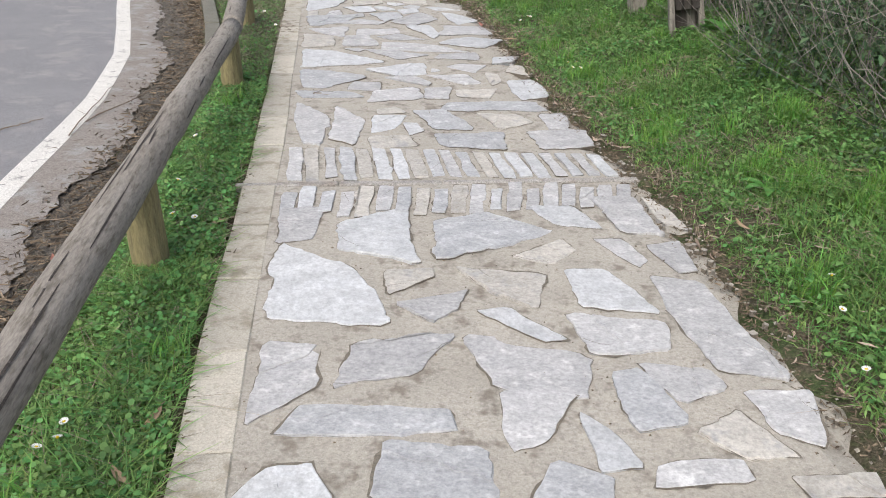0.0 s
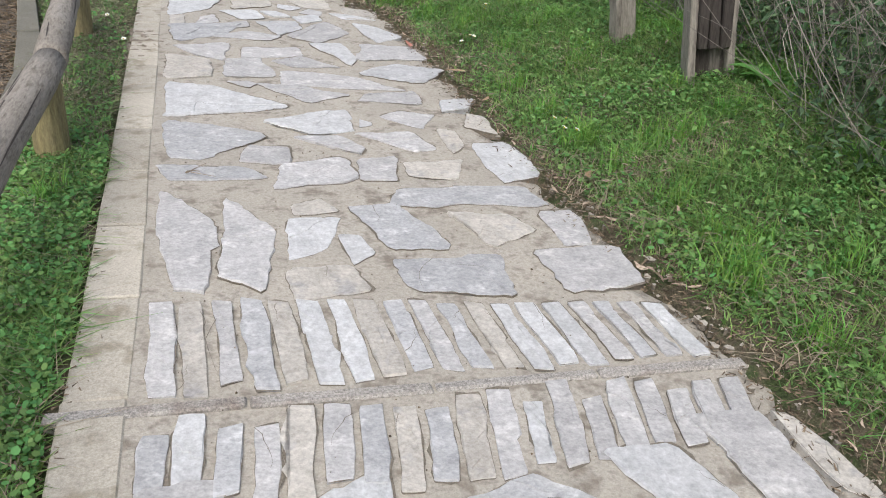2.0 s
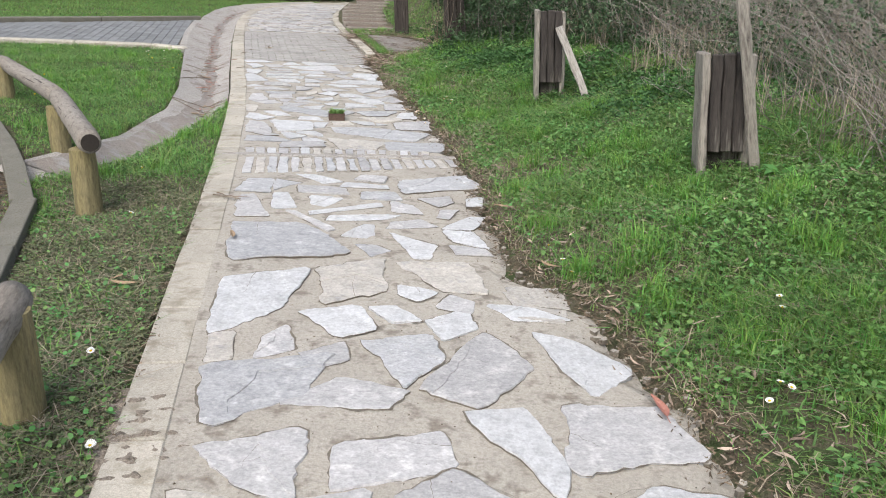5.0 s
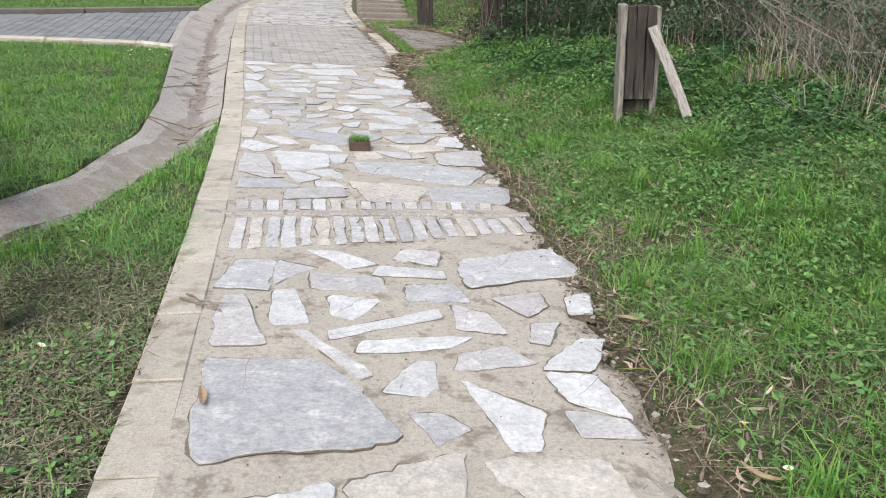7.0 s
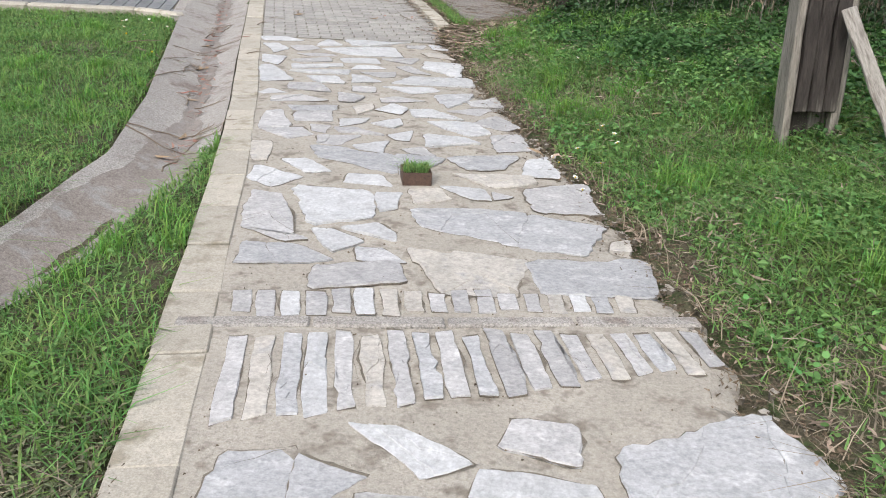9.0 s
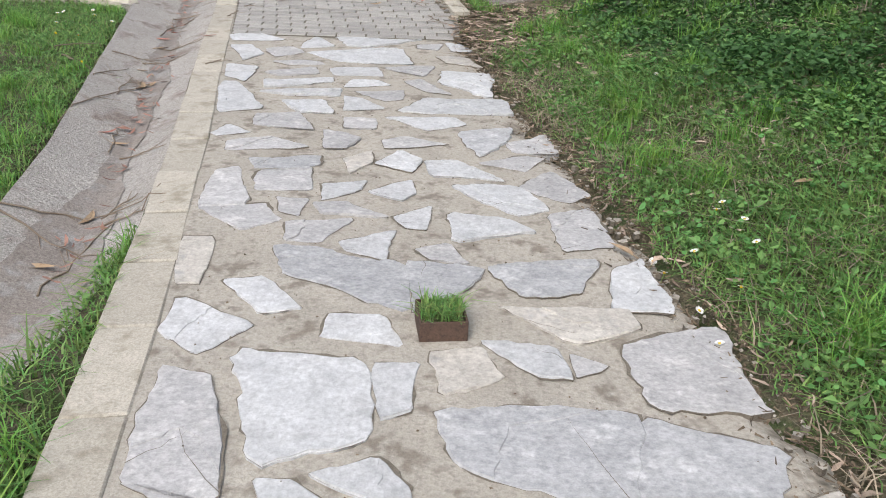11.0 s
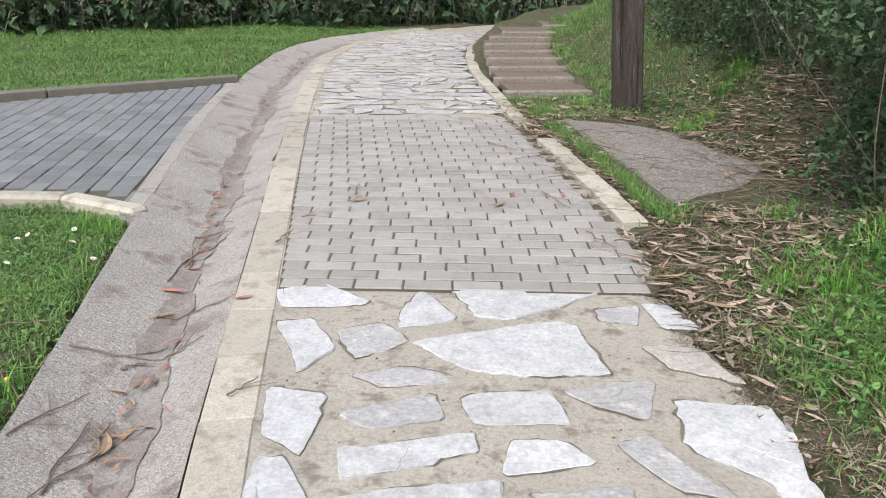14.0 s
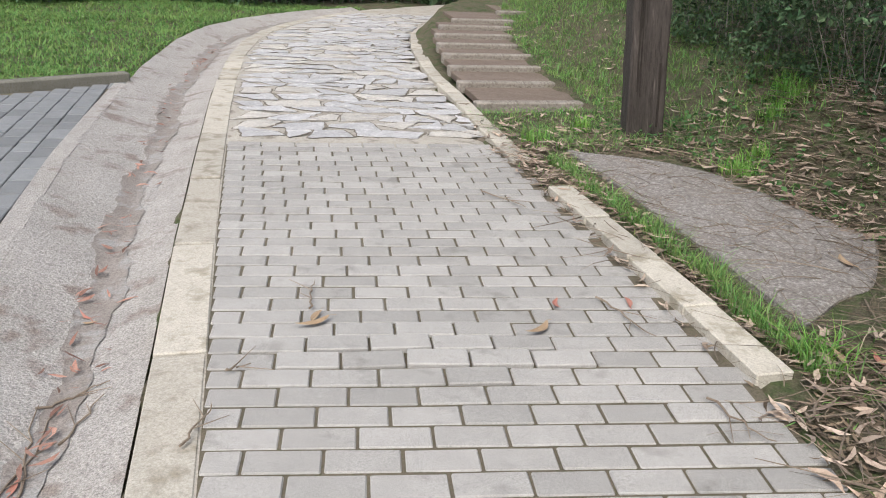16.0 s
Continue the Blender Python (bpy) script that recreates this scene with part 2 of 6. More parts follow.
M_RUST = material("rusty_steel", (0.075, 0.048, 0.038), (0.12, 0.075, 0.055), (0.05, 0.035, 0.03), scale=18, fine=90, rough=0.8, bump=0.5, depth=0.003)
M_CONC = material("exposed_aggregate_concrete", (0.185, 0.168, 0.153), (0.225, 0.205, 0.19), (0.42, 0.40, 0.375), scale=3, fine=45, bump=0.9, depth=0.01, grit=0.4)


# ---- helpers for meshes ----
def mesh_of(name, verts, faces, mat, smooth=False):
    me = bpy.data.meshes.new(name)
    me.from_pydata([tuple(map(float, v)) for v in verts], [], [tuple(map(int, f)) for f in faces])
    me.materials.append(mat)
    if smooth:
        me.polygons.foreach_set("use_smooth", [True] * len(me.polygons))
    me.update()
    return me


def part(name, mesh, parent, label="", m=None):
    ob = new(name, mesh)
    ob.parent = parent
    if m is not None:
        ob.matrix_basis = m
    if label:
        ob["label"] = label
    return ob


def thing(name, label, category, place=None, group="", kind="", mesh=None):
    ob = new(name, mesh)
    if place is not None:
        ob.matrix_basis = place
    return tagged(ob, label, category, group, kind)


def along(table, y):
    """Straight interpolation in a short table of (y, value)."""
    return np.interp(y, [r[0] for r in table], [r[1] for r in table])


def quads_mesh(name, v, mat, per=4, smooth=False):
    """A mesh of separate faces from an array (faces, per, 3)."""
    me = bpy.data.meshes.new(name)
    f = len(v)
    me.vertices.add(f * per)
    me.vertices.foreach_set("co", v.reshape(-1).astype(np.float32))
    me.loops.add(f * per)
    me.loops.foreach_set("vertex_index", np.arange(f * per, dtype=np.int32))
    me.polygons.add(f)
    me.polygons.foreach_set("loop_start", np.arange(0, f * per, per, dtype=np.int32))
    me.materials.append(mat)
    me.update(calc_edges=True)
    return me


def strip_mesh(name, v, mat):
    """Ribbons that share their vertices: v is (ribbons, rungs, 2, 3)."""
    n, r = v.shape[:2]
    idx = np.arange(n * r * 2).reshape(n, r, 2)
    q = np.stack([idx[:, :-1, 0], idx[:, :-1, 1], idx[:, 1:, 1], idx[:, 1:, 0]], -1).reshape(-1, 4)
    me = bpy.data.meshes.new(name)
    me.vertices.add(n * r * 2)
    me.vertices.foreach_set("co", v.reshape(-1).astype(np.float32))
    me.loops.add(len(q) * 4)
    me.loops.foreach_set("vertex_index", q.reshape(-1).astype(np.int32))
    me.polygons.add(len(q))
    me.polygons.foreach_set("loop_start", np.arange(0, len(q) * 4, 4, dtype=np.int32))
    me.materials.append(mat)
    me.update(calc_edges=True)
    return me


def tube(path, radii, sides=8, cap=True, wobble=0.0, rng=None):
    """Rings of vertices along a line of points; returns verts and faces."""
    path = [Vector(p) for p in path]
    verts, faces = [], []
    for i, p in enumerate(path):
        d = (path[min(i + 1, len(path) - 1)] - path[max(i - 1, 0)]).normalized()
        a = d.cross(Vector((0.3, 0.2, 1)) if abs(d.z) < 0.9 else Vector((1, 0, 0))).normalized()
        b = d.cross(a)
        for k in range(sides):
            ang = 2 * math.pi * k / sides
            r = radii[i] * (1 + (rng.uniform(-wobble, wobble) if rng else 0))
            verts.append(p + a * (r * math.cos(ang)) + b * (r * math.sin(ang)))
    for i in range(len(path) - 1):
        for k in range(sides):
            k2 = (k + 1) % sides
            faces.append((i * sides + k, i * sides + k2, (i + 1) * sides + k2, (i + 1) * sides + k))
    if cap:
        faces.append(tuple(reversed(range(sides))))
        faces.append(tuple((len(path) - 1) * sides + k for k in range(sides)))
    return verts, faces


def box(sx, sy, sz, bevel=0.006, z0=0.0, split=1, rng=None, rough=0.0):
    """A block standing on z0 with chamfered edges; split cuts it in height so that its faces can be uneven."""
    bm = bmesh.new()
    bmesh.ops.create_cube(bm, size=1.0, matrix=Matrix.Translation((0, 0, z0 + sz / 2)) @ Matrix.Diagonal((sx, sy, sz, 1)))
    if split > 1:
        up = [e for e in bm.edges if abs(e.verts[0].co.z - e.verts[1].co.z) > sz * 0.9]
        bmesh.ops.subdivide_edges(bm, edges=up, cuts=split - 1, use_grid_fill=True)
    if rough and rng:
        for v in bm.verts:
            v.co += Vector((rng.uniform(-rough, rough), rng.uniform(-rough, rough), rng.uniform(-rough, rough) * 0.5))
    if bevel:
        bmesh.ops.bevel(bm, geom=list(bm.edges), offset=bevel, segments=1, affect="EDGES", clamp_overlap=True)
    return bm


def bm_mesh(name, bm, mat):
    me = bpy.data.meshes.new(name)
    bm.to_mesh(me)
    bm.free()
    me.materials.append(mat)
    return me


# ---- plan: edges of the path by distance ahead ----
KERB_IN = ((-60, 9.5), (3.9, 0.76), (5.95, 0.53), (7.5, 0.33), (8.8, 0.165), (10.0, 0.005), (10.9, -0.11), (12.14, -0.28), (14.11, -0.58), (15.46, -0.82), (16.8, -1.09),
           (17.7, -1.26), (19.9, -1.68), (21.4, -1.95), (23.2, -2.26), (24.87, -2.48), (26.0, -2.56), (26.9, -2.54), (28.0, -2.33), (29.2, -1.93), (31, -1.0), (34, 1.5))
PATH_R = ((-60, 11.8), (3.57, 2.62), (4.56, 2.52), (5.76, 2.36), (6.9, 2.1), (7.5, 2.0), (8.6, 1.88), (9.85, 1.68), (10.3, 1.42), (10.8, 1.36), (11.9, 1.30), (12.87, 1.19), (14.0, 1.03),
          (15.0, 0.83), (16.65, 0.50), (17.43, 0.39), (17.8, 0.30), (18.6, 0.26), (20.0, 0.02), (21.36, -0.27), (22.58, -0.45), (24.3, -0.72), (25.8, -0.85), (27.2, -0.86),
          (28.3, -0.7), (30, -0.1), (34, 3.4))
ROAD_EDGE = ((-60, 6.5), (2.0, 0.10), (5.9, -0.22), (7.0, -0.30), (8.2, -0.47), (9.3, -0.76), (10.2, -1.03), (11.45, -1.38), (12.2, -1.80), (13.2, -2.32), (14.5, -3.25), (16, -4.6), (18, -6.8), (20, -9.5), (60, -150))
KERB_W = 0.16


def smooth(a, b, x):
    t = np.clip((x - a) / (b - a), 0, 1)
    return t * t * (3 - 2 * t)


def rumple(x, y, s, k=0):
    """Cheap smooth unevenness."""
    return (np.sin(x * s * 1.7 + y * s * 0.9 + k) + np.sin(y * s * 1.3 - x * s * 0.6 + 1.7 * k + 2.0) + np.sin(x * s * 0.45 - y * s * 2.1 + 4.0 + k)) / 3


GUTTER_MID = ((10.9, -2.9), (11.7, -1.95), (12.3, -1.5), (13.2, -1.18), (14.3, -1.08), (15.3, -1.23), (16.5, -1.49), (18.5, -1.93), (21.0, -2.44), (24.0, -2.93), (26.0, -3.12), (27.2, -3.1), (28.4, -2.85), (29.6, -2.3), (34, 0.9))
GUTTER_HALF = ((10.9, 0.36), (13.2, 0.22), (15.0, 0.24), (18.0, 0.28), (22.0, 0.32), (34, 0.32))
NEAR_EDGE = ((-12, 17.2), (-6, 18.75), (-3.0, 18.98), (-2.55, 18.97), (-2.2, 18.72))
FAR_EDGE = ((-12, 18.2), (-6, 21.0), (-4.6, 22.1), (-3.12, 23.3))


def surface(x, y):
    """Height of the natural ground."""
    x, y = np.asarray(x, float), np.asarray(y, float)
    r, k, road = along(PATH_R, y), along(KERB_IN, y), along(ROAD_EDGE, y)
    out = x - r
    bank = 0.27 * smooth(0.05, 1.25, out) + 0.20 * np.clip(out - 1.0, 0, 4) + 0.03 * np.clip(out - 5, 0, 40)
    bank *= 1 - 0.9 * smooth(17.9, 19.0, y) * (1 - smooth(1.25, 2.0, out))
    climb = np.clip(0.055 * (y - 23.2), 0, 0.9) * smooth(0.0, 0.3, out)
    hollow = 0.10 * np.exp(-((x - 2.15) ** 2 + (y - 13.95) ** 2) / 0.35) + 0.05 * np.exp(-((x - 2.65) ** 2 + (y - 11.1) ** 2) / 0.3)
    right = 0.012 + bank + climb - hollow
    strip = -0.015 - 0.05 * smooth(0.2, 0.9, k - x)
    low = smooth(0.0, 0.12, road + 0.06 - x)
    left = strip * (1 - low) + (-0.16) * low
    lawn = smooth(23.0, 29.0, y) * 0.10 * smooth(2.8, 4.5, -x)
    left = np.where(y > 12.6, strip * (1 - low) + low * -0.16 + lawn, left)
    z = np.where(out > 0, right, np.where(x < k - KERB_W, left, -0.06))
    z = z + np.where((out > 0.15) | (x < k - KERB_W - 0.1), 0.018 * rumple(x, y, 3.1) + 0.010 * rumple(x, y, 9.0, 1), 0)
    g = np.abs(x - along(GUTTER_MID, y)) / along(GUTTER_HALF, y)
    z = np.where((y > 10.9) & (y < 33), z - (0.09 + 0.11 * smooth(13.0, 15.0, y)) * (1 - smooth(0.9, 1.25, g)), z)
    far_y, near_y = along(FAR_EDGE, x), along(NEAR_EDGE, x)
    z = z - 0.09 * smooth(22.6, 22.85, y) * smooth(0.10, 0.18, out) * (1 - smooth(0.92, 1.04, out)) * (1 - smooth(26.4, 27.2, y))
    paved = (x < -2.0) & (y > near_y - 0.1) & (y < far_y + 0.05)
    return np.where(paved, -0.14, z)


# ---- ground: one sheet to the horizon ----
def axis(lo, hi, step, reach):
    core = np.arange(lo, hi, step)
    grow = step * 1.35 ** np.arange(1, 34)
    out = np.cumsum(grow)
    out = out[out < reach]
    return np.concatenate([(lo - out)[::-1], core, core[-1] + out])


gx, gy = axis(-6, 5.5, 0.1, 900), axis(1.0, 33, 0.1, 900)
GX, GY = np.meshgrid(gx, gy)
GZ = surface(GX, GY)
nx, ny = len(gx), len(gy)
ii = np.arange(nx * ny).reshape(ny, nx)
gf = np.stack([ii[:-1, :-1], ii[:-1, 1:], ii[1:, 1:], ii[1:, :-1]], -1).reshape(-1, 4)
ground = new("ground", mesh_of("ground", np.stack([GX, GY, GZ], -1).reshape(-1, 3), gf, M_SOIL, True))
tagged(ground, "damp brown soil and rough grass verge beside the path", "ground", kind="structure")


def sheet(name, left, right, ys, height, mat, cols=2, thick=0.0):
    """A ribbon of ground between two edges; height(x, y, u) gives its surface, u across it."""
    v, f = [], []
    for y in ys:
        for j in range(cols):
            u = j / (cols - 1)
            x = left(y) * (1 - u) + right(y) * u
            v.append((x, y, float(height(x, y, u))))
    for i in range(len(ys) - 1):
        for j in range(cols - 1):
            a = i * cols + j
            f.append((a, a + 1, a + cols + 1, a + cols))
    if thick:
        n = len(v)
        v += [(x, y, z - thick) for x, y, z in v]
        rim = [(i * cols, (i + 1) * cols) for i in range(len(ys) - 1)]
        f += [(a, b, b + n, a + n) for a, b in rim]
        rim = [(i * cols + cols - 1, (i + 1) * cols + cols - 1) for i in range(len(ys) - 1)]
        f += [(b, a, a + n, b + n) for a, b in rim]
        e = (len(ys) - 1) * cols
        f += [(j + 1, j, j + n, j + 1 + n) for j in range(cols - 1)] + [(e + j, e + j + 1, e + j + 1 + n, e + j + n) for j in range(cols - 1)]
    return mesh_of(name, v, f, mat, not thick)


k_in = lambda y: float(along(KERB_IN, y))
p_r = lambda y: float(along(PATH_R, y))
r_e = lambda y: float(along(ROAD_EDGE, y))
rng = random.Random(5)
ragged = lambda y: p_r(y) - 0.02 + 0.035 * math.sin(y * 7.1) + 0.03 * math.sin(y * 17.3 + 1)
pavement_ys = [i * 0.1 for i in range(0, 342)]
path_bed = new("pavement", sheet("pavement", lambda y: k_in(y) - 0.004, lambda y: (ragged(y) if y < 17.5 else p_r(y)), pavement_ys,
                                  lambda x, y, u: -0.003 * (1 + math.sin(x * 5 + y * 3)) * smooth(0.0, 0.08, u) - 0.03 * smooth(0.93, 1.0, u), M_MORTAR, 18, 0.12))
tagged(path_bed, "footpath bed of sandy mortar between flagstones", "pavement", kind="structure")

road = new("road", sheet("road", lambda y: r_e(y) - 40, lambda y: r_e(y) - 0.55 - 0.25 * smooth(6, 11, y), [i * 0.25 - 20 for i in range(0, 170)],
                         lambda x, y, u: -0.115 + 0.002 * u, M_ASPHALT, 8))
tagged(road, "grey worn asphalt road with a painted edge line", "road", kind="structure")


# ---- beside the road: painted line, mud strip, old kerb ----
LINE_X = lambda y: r_e(y) - 0.52 - 0.22 * float(smooth(6, 11, y))
line = new("edge_line", sheet("edge_line", lambda y: LINE_X(y) - 0.13, LINE_X, [i * 0.2 for i in range(0, 82)], lambda x, y, u: -0.1105, M_LINE, 2, 0.004))
tagged(line, "worn white painted line at the edge of the road", "road marking", kind="structure")
mud = new("road_shoulder", sheet("road_shoulder", lambda y: LINE_X(y) - 0.05, lambda y: r_e(y) - 0.02, [i * 0.08 for i in range(0, 204)],
                                 lambda x, y, u: -0.121 - 0.02 * math.sin(u * math.pi) + 0.008 * rumple(x, y, 9) + 0.004 * rumple(x, y, 31, 2), M_MUD, 10))
slabs = new("road_gutter", sheet("road_gutter", lambda y: LINE_X(y) - 0.004, lambda y: LINE_X(y) + 0.27 + 0.06 * math.sin(y * 3.3) + 0.02 * math.sin(y * 11.1) + 0.012 * math.sin(y * 37), [i * 0.03 for i in range(0, 540)],
                                       lambda x, y, u: -0.1122 + 0.003 * rumple(x, y, 11) * smooth(0, 0.2, u) - 0.012 * u * u, M_SILT, 8))
tagged(slabs, "old pinkish concrete gutter beside the painted line", "gutter", kind="structure")
tagged(mud, "broken road shoulder covered in dark mud and gravel", "road shoulder", kind="structure")


def block(lx, ly, lz, mat, name="block", bevel=0.008, seed=0, rough=0.002):
    return bm_mesh(name, box(lx, ly, lz, bevel, -lz, 1, random.Random(seed), rough), mat)


def kerb_run(owner, name, line_x, y0, y1, length, width, height, z, mat, skip=()):
    """Kerb stones laid end to end along a line; each is a piece of its own."""
    meshes = [block(width, length - 0.008, height, mat, name, 0.005, s, 0.004) for s in range(4)]
    y, i, r = y0, 0, random.Random(3)
    while y < y1:
        x0, x1 = line_x(y), line_x(y + length)
        turn = math.degrees(math.atan2(x0 - x1, length))
        step = length * math.cos(math.radians(turn))
        if i not in skip:
            part(name, meshes[i % 4], owner, m=pose((x0 + x1) / 2, y + step / 2, z + r.uniform(-0.004, 0.004), r.uniform(-0.6, 0.6), r.uniform(-0.8, 0.8), turn + r.uniform(-0.4, 0.4)))
        y += step
        i += 1


old_kerb = thing("roadside_kerb", "old grey mossy concrete kerb between road and grass", "kerb", kind="structure")
kerb_run(old_kerb, "kerb_stone", lambda y: r_e(y) + 0.06, 1.0, 16.0, 0.8, 0.12, 0.22, 0.0, M_OLD_KERB)

kerb = thing("path_kerb", "pale concrete kerb stones edging the footpath", "kerb", kind="structure")
kerb_run(kerb, "kerb_stone", lambda y: k_in(y) - KERB_W / 2, 1.40, 11.9, 0.5, KERB_W, 0.2, 0.003, M_KERB)
kerb_run(kerb, "kerb_stone", lambda y: k_in(y) - KERB_W / 2, 11.93, 17.6, 0.4, KERB_W, 0.2, 0.004, M_KERB)
kerb_run(kerb, "kerb_stone", lambda y: k_in(y) - KERB_W / 2, 17.75, 23.0, 0.98, KERB_W, 0.2, 0.004, M_KERB)
kerb_run(kerb, "kerb_stone", lambda y: k_in(y) - KERB_W / 2, 23.65, 30.2, 0.42, KERB_W, 0.2, 0.004, M_KERB)
kerb_right = thing("path_kerb", "pale narrow kerb beside the wooden steps", "kerb", kind="structure")
kerb_run(kerb_right, "kerb_stone", lambda y: p_r(y) + 0.055, 21.15, 29.5, 0.42, 0.12, 0.2, 0.03, M_KERB)
stub_kerb = thing("path_kerb", "short broken run of kerb between pavers and concrete", "kerb", kind="structure")
kerb_run(stub_kerb, "kerb_stone", lambda y: p_r(y) + 0.06, 18.62, 20.1, 0.5, 0.13, 0.2, 0.045, M_KERB)


# ---- earth spilt over the kerb ----
spill_mid = lambda y: k_in(y) - 0.10
spill_half = lambda y: (0.16 + 0.035 * math.sin(y * 23) + 0.03 * math.sin(y * 51 + 1)) * math.sqrt(max(0.0, 1 - ((y - 8.83) / 0.40) ** 2)) + 0.004
spill = new("spilt_earth", sheet("spilt_earth", lambda y: spill_mid(y) - spill_half(y), lambda y: spill_mid(y) + spill_half(y), [8.43 + 0.01 * i for i in range(81)],
                                 lambda x, y, u: -0.016 + 0.020 * math.sin(math.pi * u) * max(0.0, 1 - ((y - 8.83) / 0.40) ** 2) ** 0.5 + 0.012 * rumple(x, y, 41) + 0.006 * rumple(x, y, 97, 3), M_SPILL, 24))
tagged(spill, "brown earth and crumbs spilt over the kerb stones", "earth", kind="stuff")


# ---- concrete gutter beside the path ----
def gutter_left(y):
    return float(along(GUTTER_MID, y) - along(GUTTER_HALF, y))


def gutter_right(y):
    edge = k_in(y) - KERB_W - 0.022
    w = float(smooth(13.6, 14.8, y))
    return w * edge + (1 - w) * min(edge, float(along(GUTTER_MID, y) + along(GUTTER_HALF, y)))


def gutter_z(x, y, u):
    base = -0.055 * float(1 - smooth(13.0, 15.0, y)) - 0.05 * float(1 - smooth(11.0, 12.5, y))
    return base - 0.008 - 0.105 * (1 - abs(2 * u - 1.2) ** 1.1 / 1.22) + 0.005 * rumple(x, y, 7)


gutter = new("gutter", sheet("gutter", gutter_left, gutter_right, [12.15 + i * 0.1 for i in range(0, 186)], gutter_z, M_GUTTER, 14))
tagged(gutter, "stained shallow concrete gutter with red leaf litter", "gutter", kind="structure")
def silt_edge(y, side):
    a, b = gutter_left(y), gutter_right(y)
    w = 0.10 + (0.25 if side > 0 else 0.42) * float(1 - smooth(13.4, 15.6, y)) + 0.035 * math.sin(y * 2.3 + side) + 0.025 * math.sin(y * 7.1 + 2 * side) + 0.015 * math.sin(y * 19.3 - side) + 0.010 * math.sin(y * 47.0 + side)
    return a + (b - a) * (0.6 + side * w)


def silt_z(x, y, u):
    a, b = gutter_left(y), gutter_right(y)
    return gutter_z(x, y, (x - a) / (b - a)) + 0.005


silt = new("gutter_silt", sheet("gutter_silt", lambda y: silt_edge(y, -1), lambda y: silt_edge(y, 1), [12.3 + i * 0.05 for i in range(0, 360)], silt_z, M_SILT, 6))
tagged(silt, "brown silt washed along the bottom of the gutter", "silt", kind="stuff")
island = thing("lawn_kerb", "worn beige kerb between the lawn and the paved drive", "kerb", kind="structure")
for (ax, ay), (bx, by) in (((-6.2, 18.66), (-5.0, 18.78)), ((-5.0, 18.78), (-3.8, 18.9)), ((-3.8, 18.9), (-2.75, 18.96)), ((-2.75, 18.96), (-2.24, 18.74))):
    ln = math.hypot(bx - ax, by - ay)
    part("kerb_stone", block(ln - 0.01, 0.12, 0.2, M_KERB, "kerb_stone", 0.02, int(ax * 10), 0.006), island, m=pose((ax + bx) / 2, (ay + by) / 2 - 0.06, 0.012, 0, 0, math.degrees(math.atan2(by - ay, bx - ax))))
far_kerb = thing("lawn_kerb", "grey kerb along the far lawn", "kerb", kind="structure")
for (ax, ay), (bx, by) in (((-9.0, 19.6), (-7.5, 20.3)), ((-7.5, 20.3), (-6.0, 21.05)), ((-6.0, 21.05), (-4.6, 22.12)), ((-4.6, 22.12), (-3.15, 23.32))):
    ln = math.hypot(bx - ax, by - ay)
    part("kerb_stone", block(ln - 0.01, 0.12, 0.25, M_OLD_KERB, "kerb_stone", 0.012, int(ax * 10), 0.004), far_kerb, m=pose((ax + bx) / 2, (ay + by) / 2 + 0.06, 0.06, 0, 0, math.degrees(math.atan2(by - ay, bx - ax))))


# ---- rail of round logs on short posts ----
def rail_post(x, y, h, r):
    z = float(surface(x, y)) - 0.03
    g = random.Random(int(x * 100))
    v, f = tube([(0, 0, -0.2), (0, 0, h * 0.35), (0, 0, h * 0.8), (0, 0, h)], [r, r * 0.99, r * 0.97, r * 0.93], 14, True, 0.02, g)
    return mesh_of("post", v, f, M_POST), pose(x, y, z, 0, -2, 0)


def log_rail(posts, points, radius, label):
    fence = thing("log_fence", label, "rail fence")
    for x, y, h in posts:
        me, m = rail_post(x, y, h, 0.072)
        part("post", me, fence, "greenish treated pine post", m)
    g = random.Random(8)
    for (a, b) in zip(points[:-1], points[1:]):
        a, b = Vector(a), Vector(b)
        n = 28
        ln = (b - a).length
        v, f = tube([(g.uniform(-0.003, 0.003), ln * i / (n - 1), g.uniform(-0.003, 0.003)) for i in range(n)],
                    [radius * g.uniform(0.97, 1.02) * (0.93 if i in (0, n - 1) else 1) for i in range(n)], 18, True, 0.02, g)
        m = Matrix.Translation(a) @ (b - a).to_track_quat("Y", "Z").to_matrix().to_4x4()
        # The log end is closed; a near-black disc paints the shade of its hollow.
        mouth = part("end_face", mesh_of("end_face", *tube([(0, -0.006, 0), (0, 0.002, 0)], [radius * 0.72] * 2, 14), M_RECESS_SHADE), fence, "dark disc as the shade inside a hollow log end", m) if a.y > 11 and a.y < 11.1 else None
        log = part("log", mesh_of("log", v, f, M_LOG, True), fence, "grey weathered round log with drying cracks", m)
        for c in range(int(ln * 3)):
            y0, an, l2 = g.uniform(0.05, ln - 0.8), g.uniform(0.2, 2.9), g.uniform(0.10, min(0.75, ln * 0.3))
            cv, cf = [], []
            for k in range(6):
                s = k / 5
                wd = 0.0032 * math.sin(math.pi * min(max(s, 0.06), 0.94)) + 0.0006
                aa = an + 0.10 * s + g.uniform(-0.02, 0.02)
                for sgn in (-1, 1):
                    q = aa + sgn * wd / radius
                    cv.append((math.cos(q) * radius * 1.022, y0 + l2 * s, math.sin(q) * radius * 1.022))
            cf = [(2 * k, 2 * k + 1, 2 * k + 3, 2 * k + 2) for k in range(5)]
            part("crack", mesh_of("crack", cv, cf, M_DARKWOOD), log)
    return fence


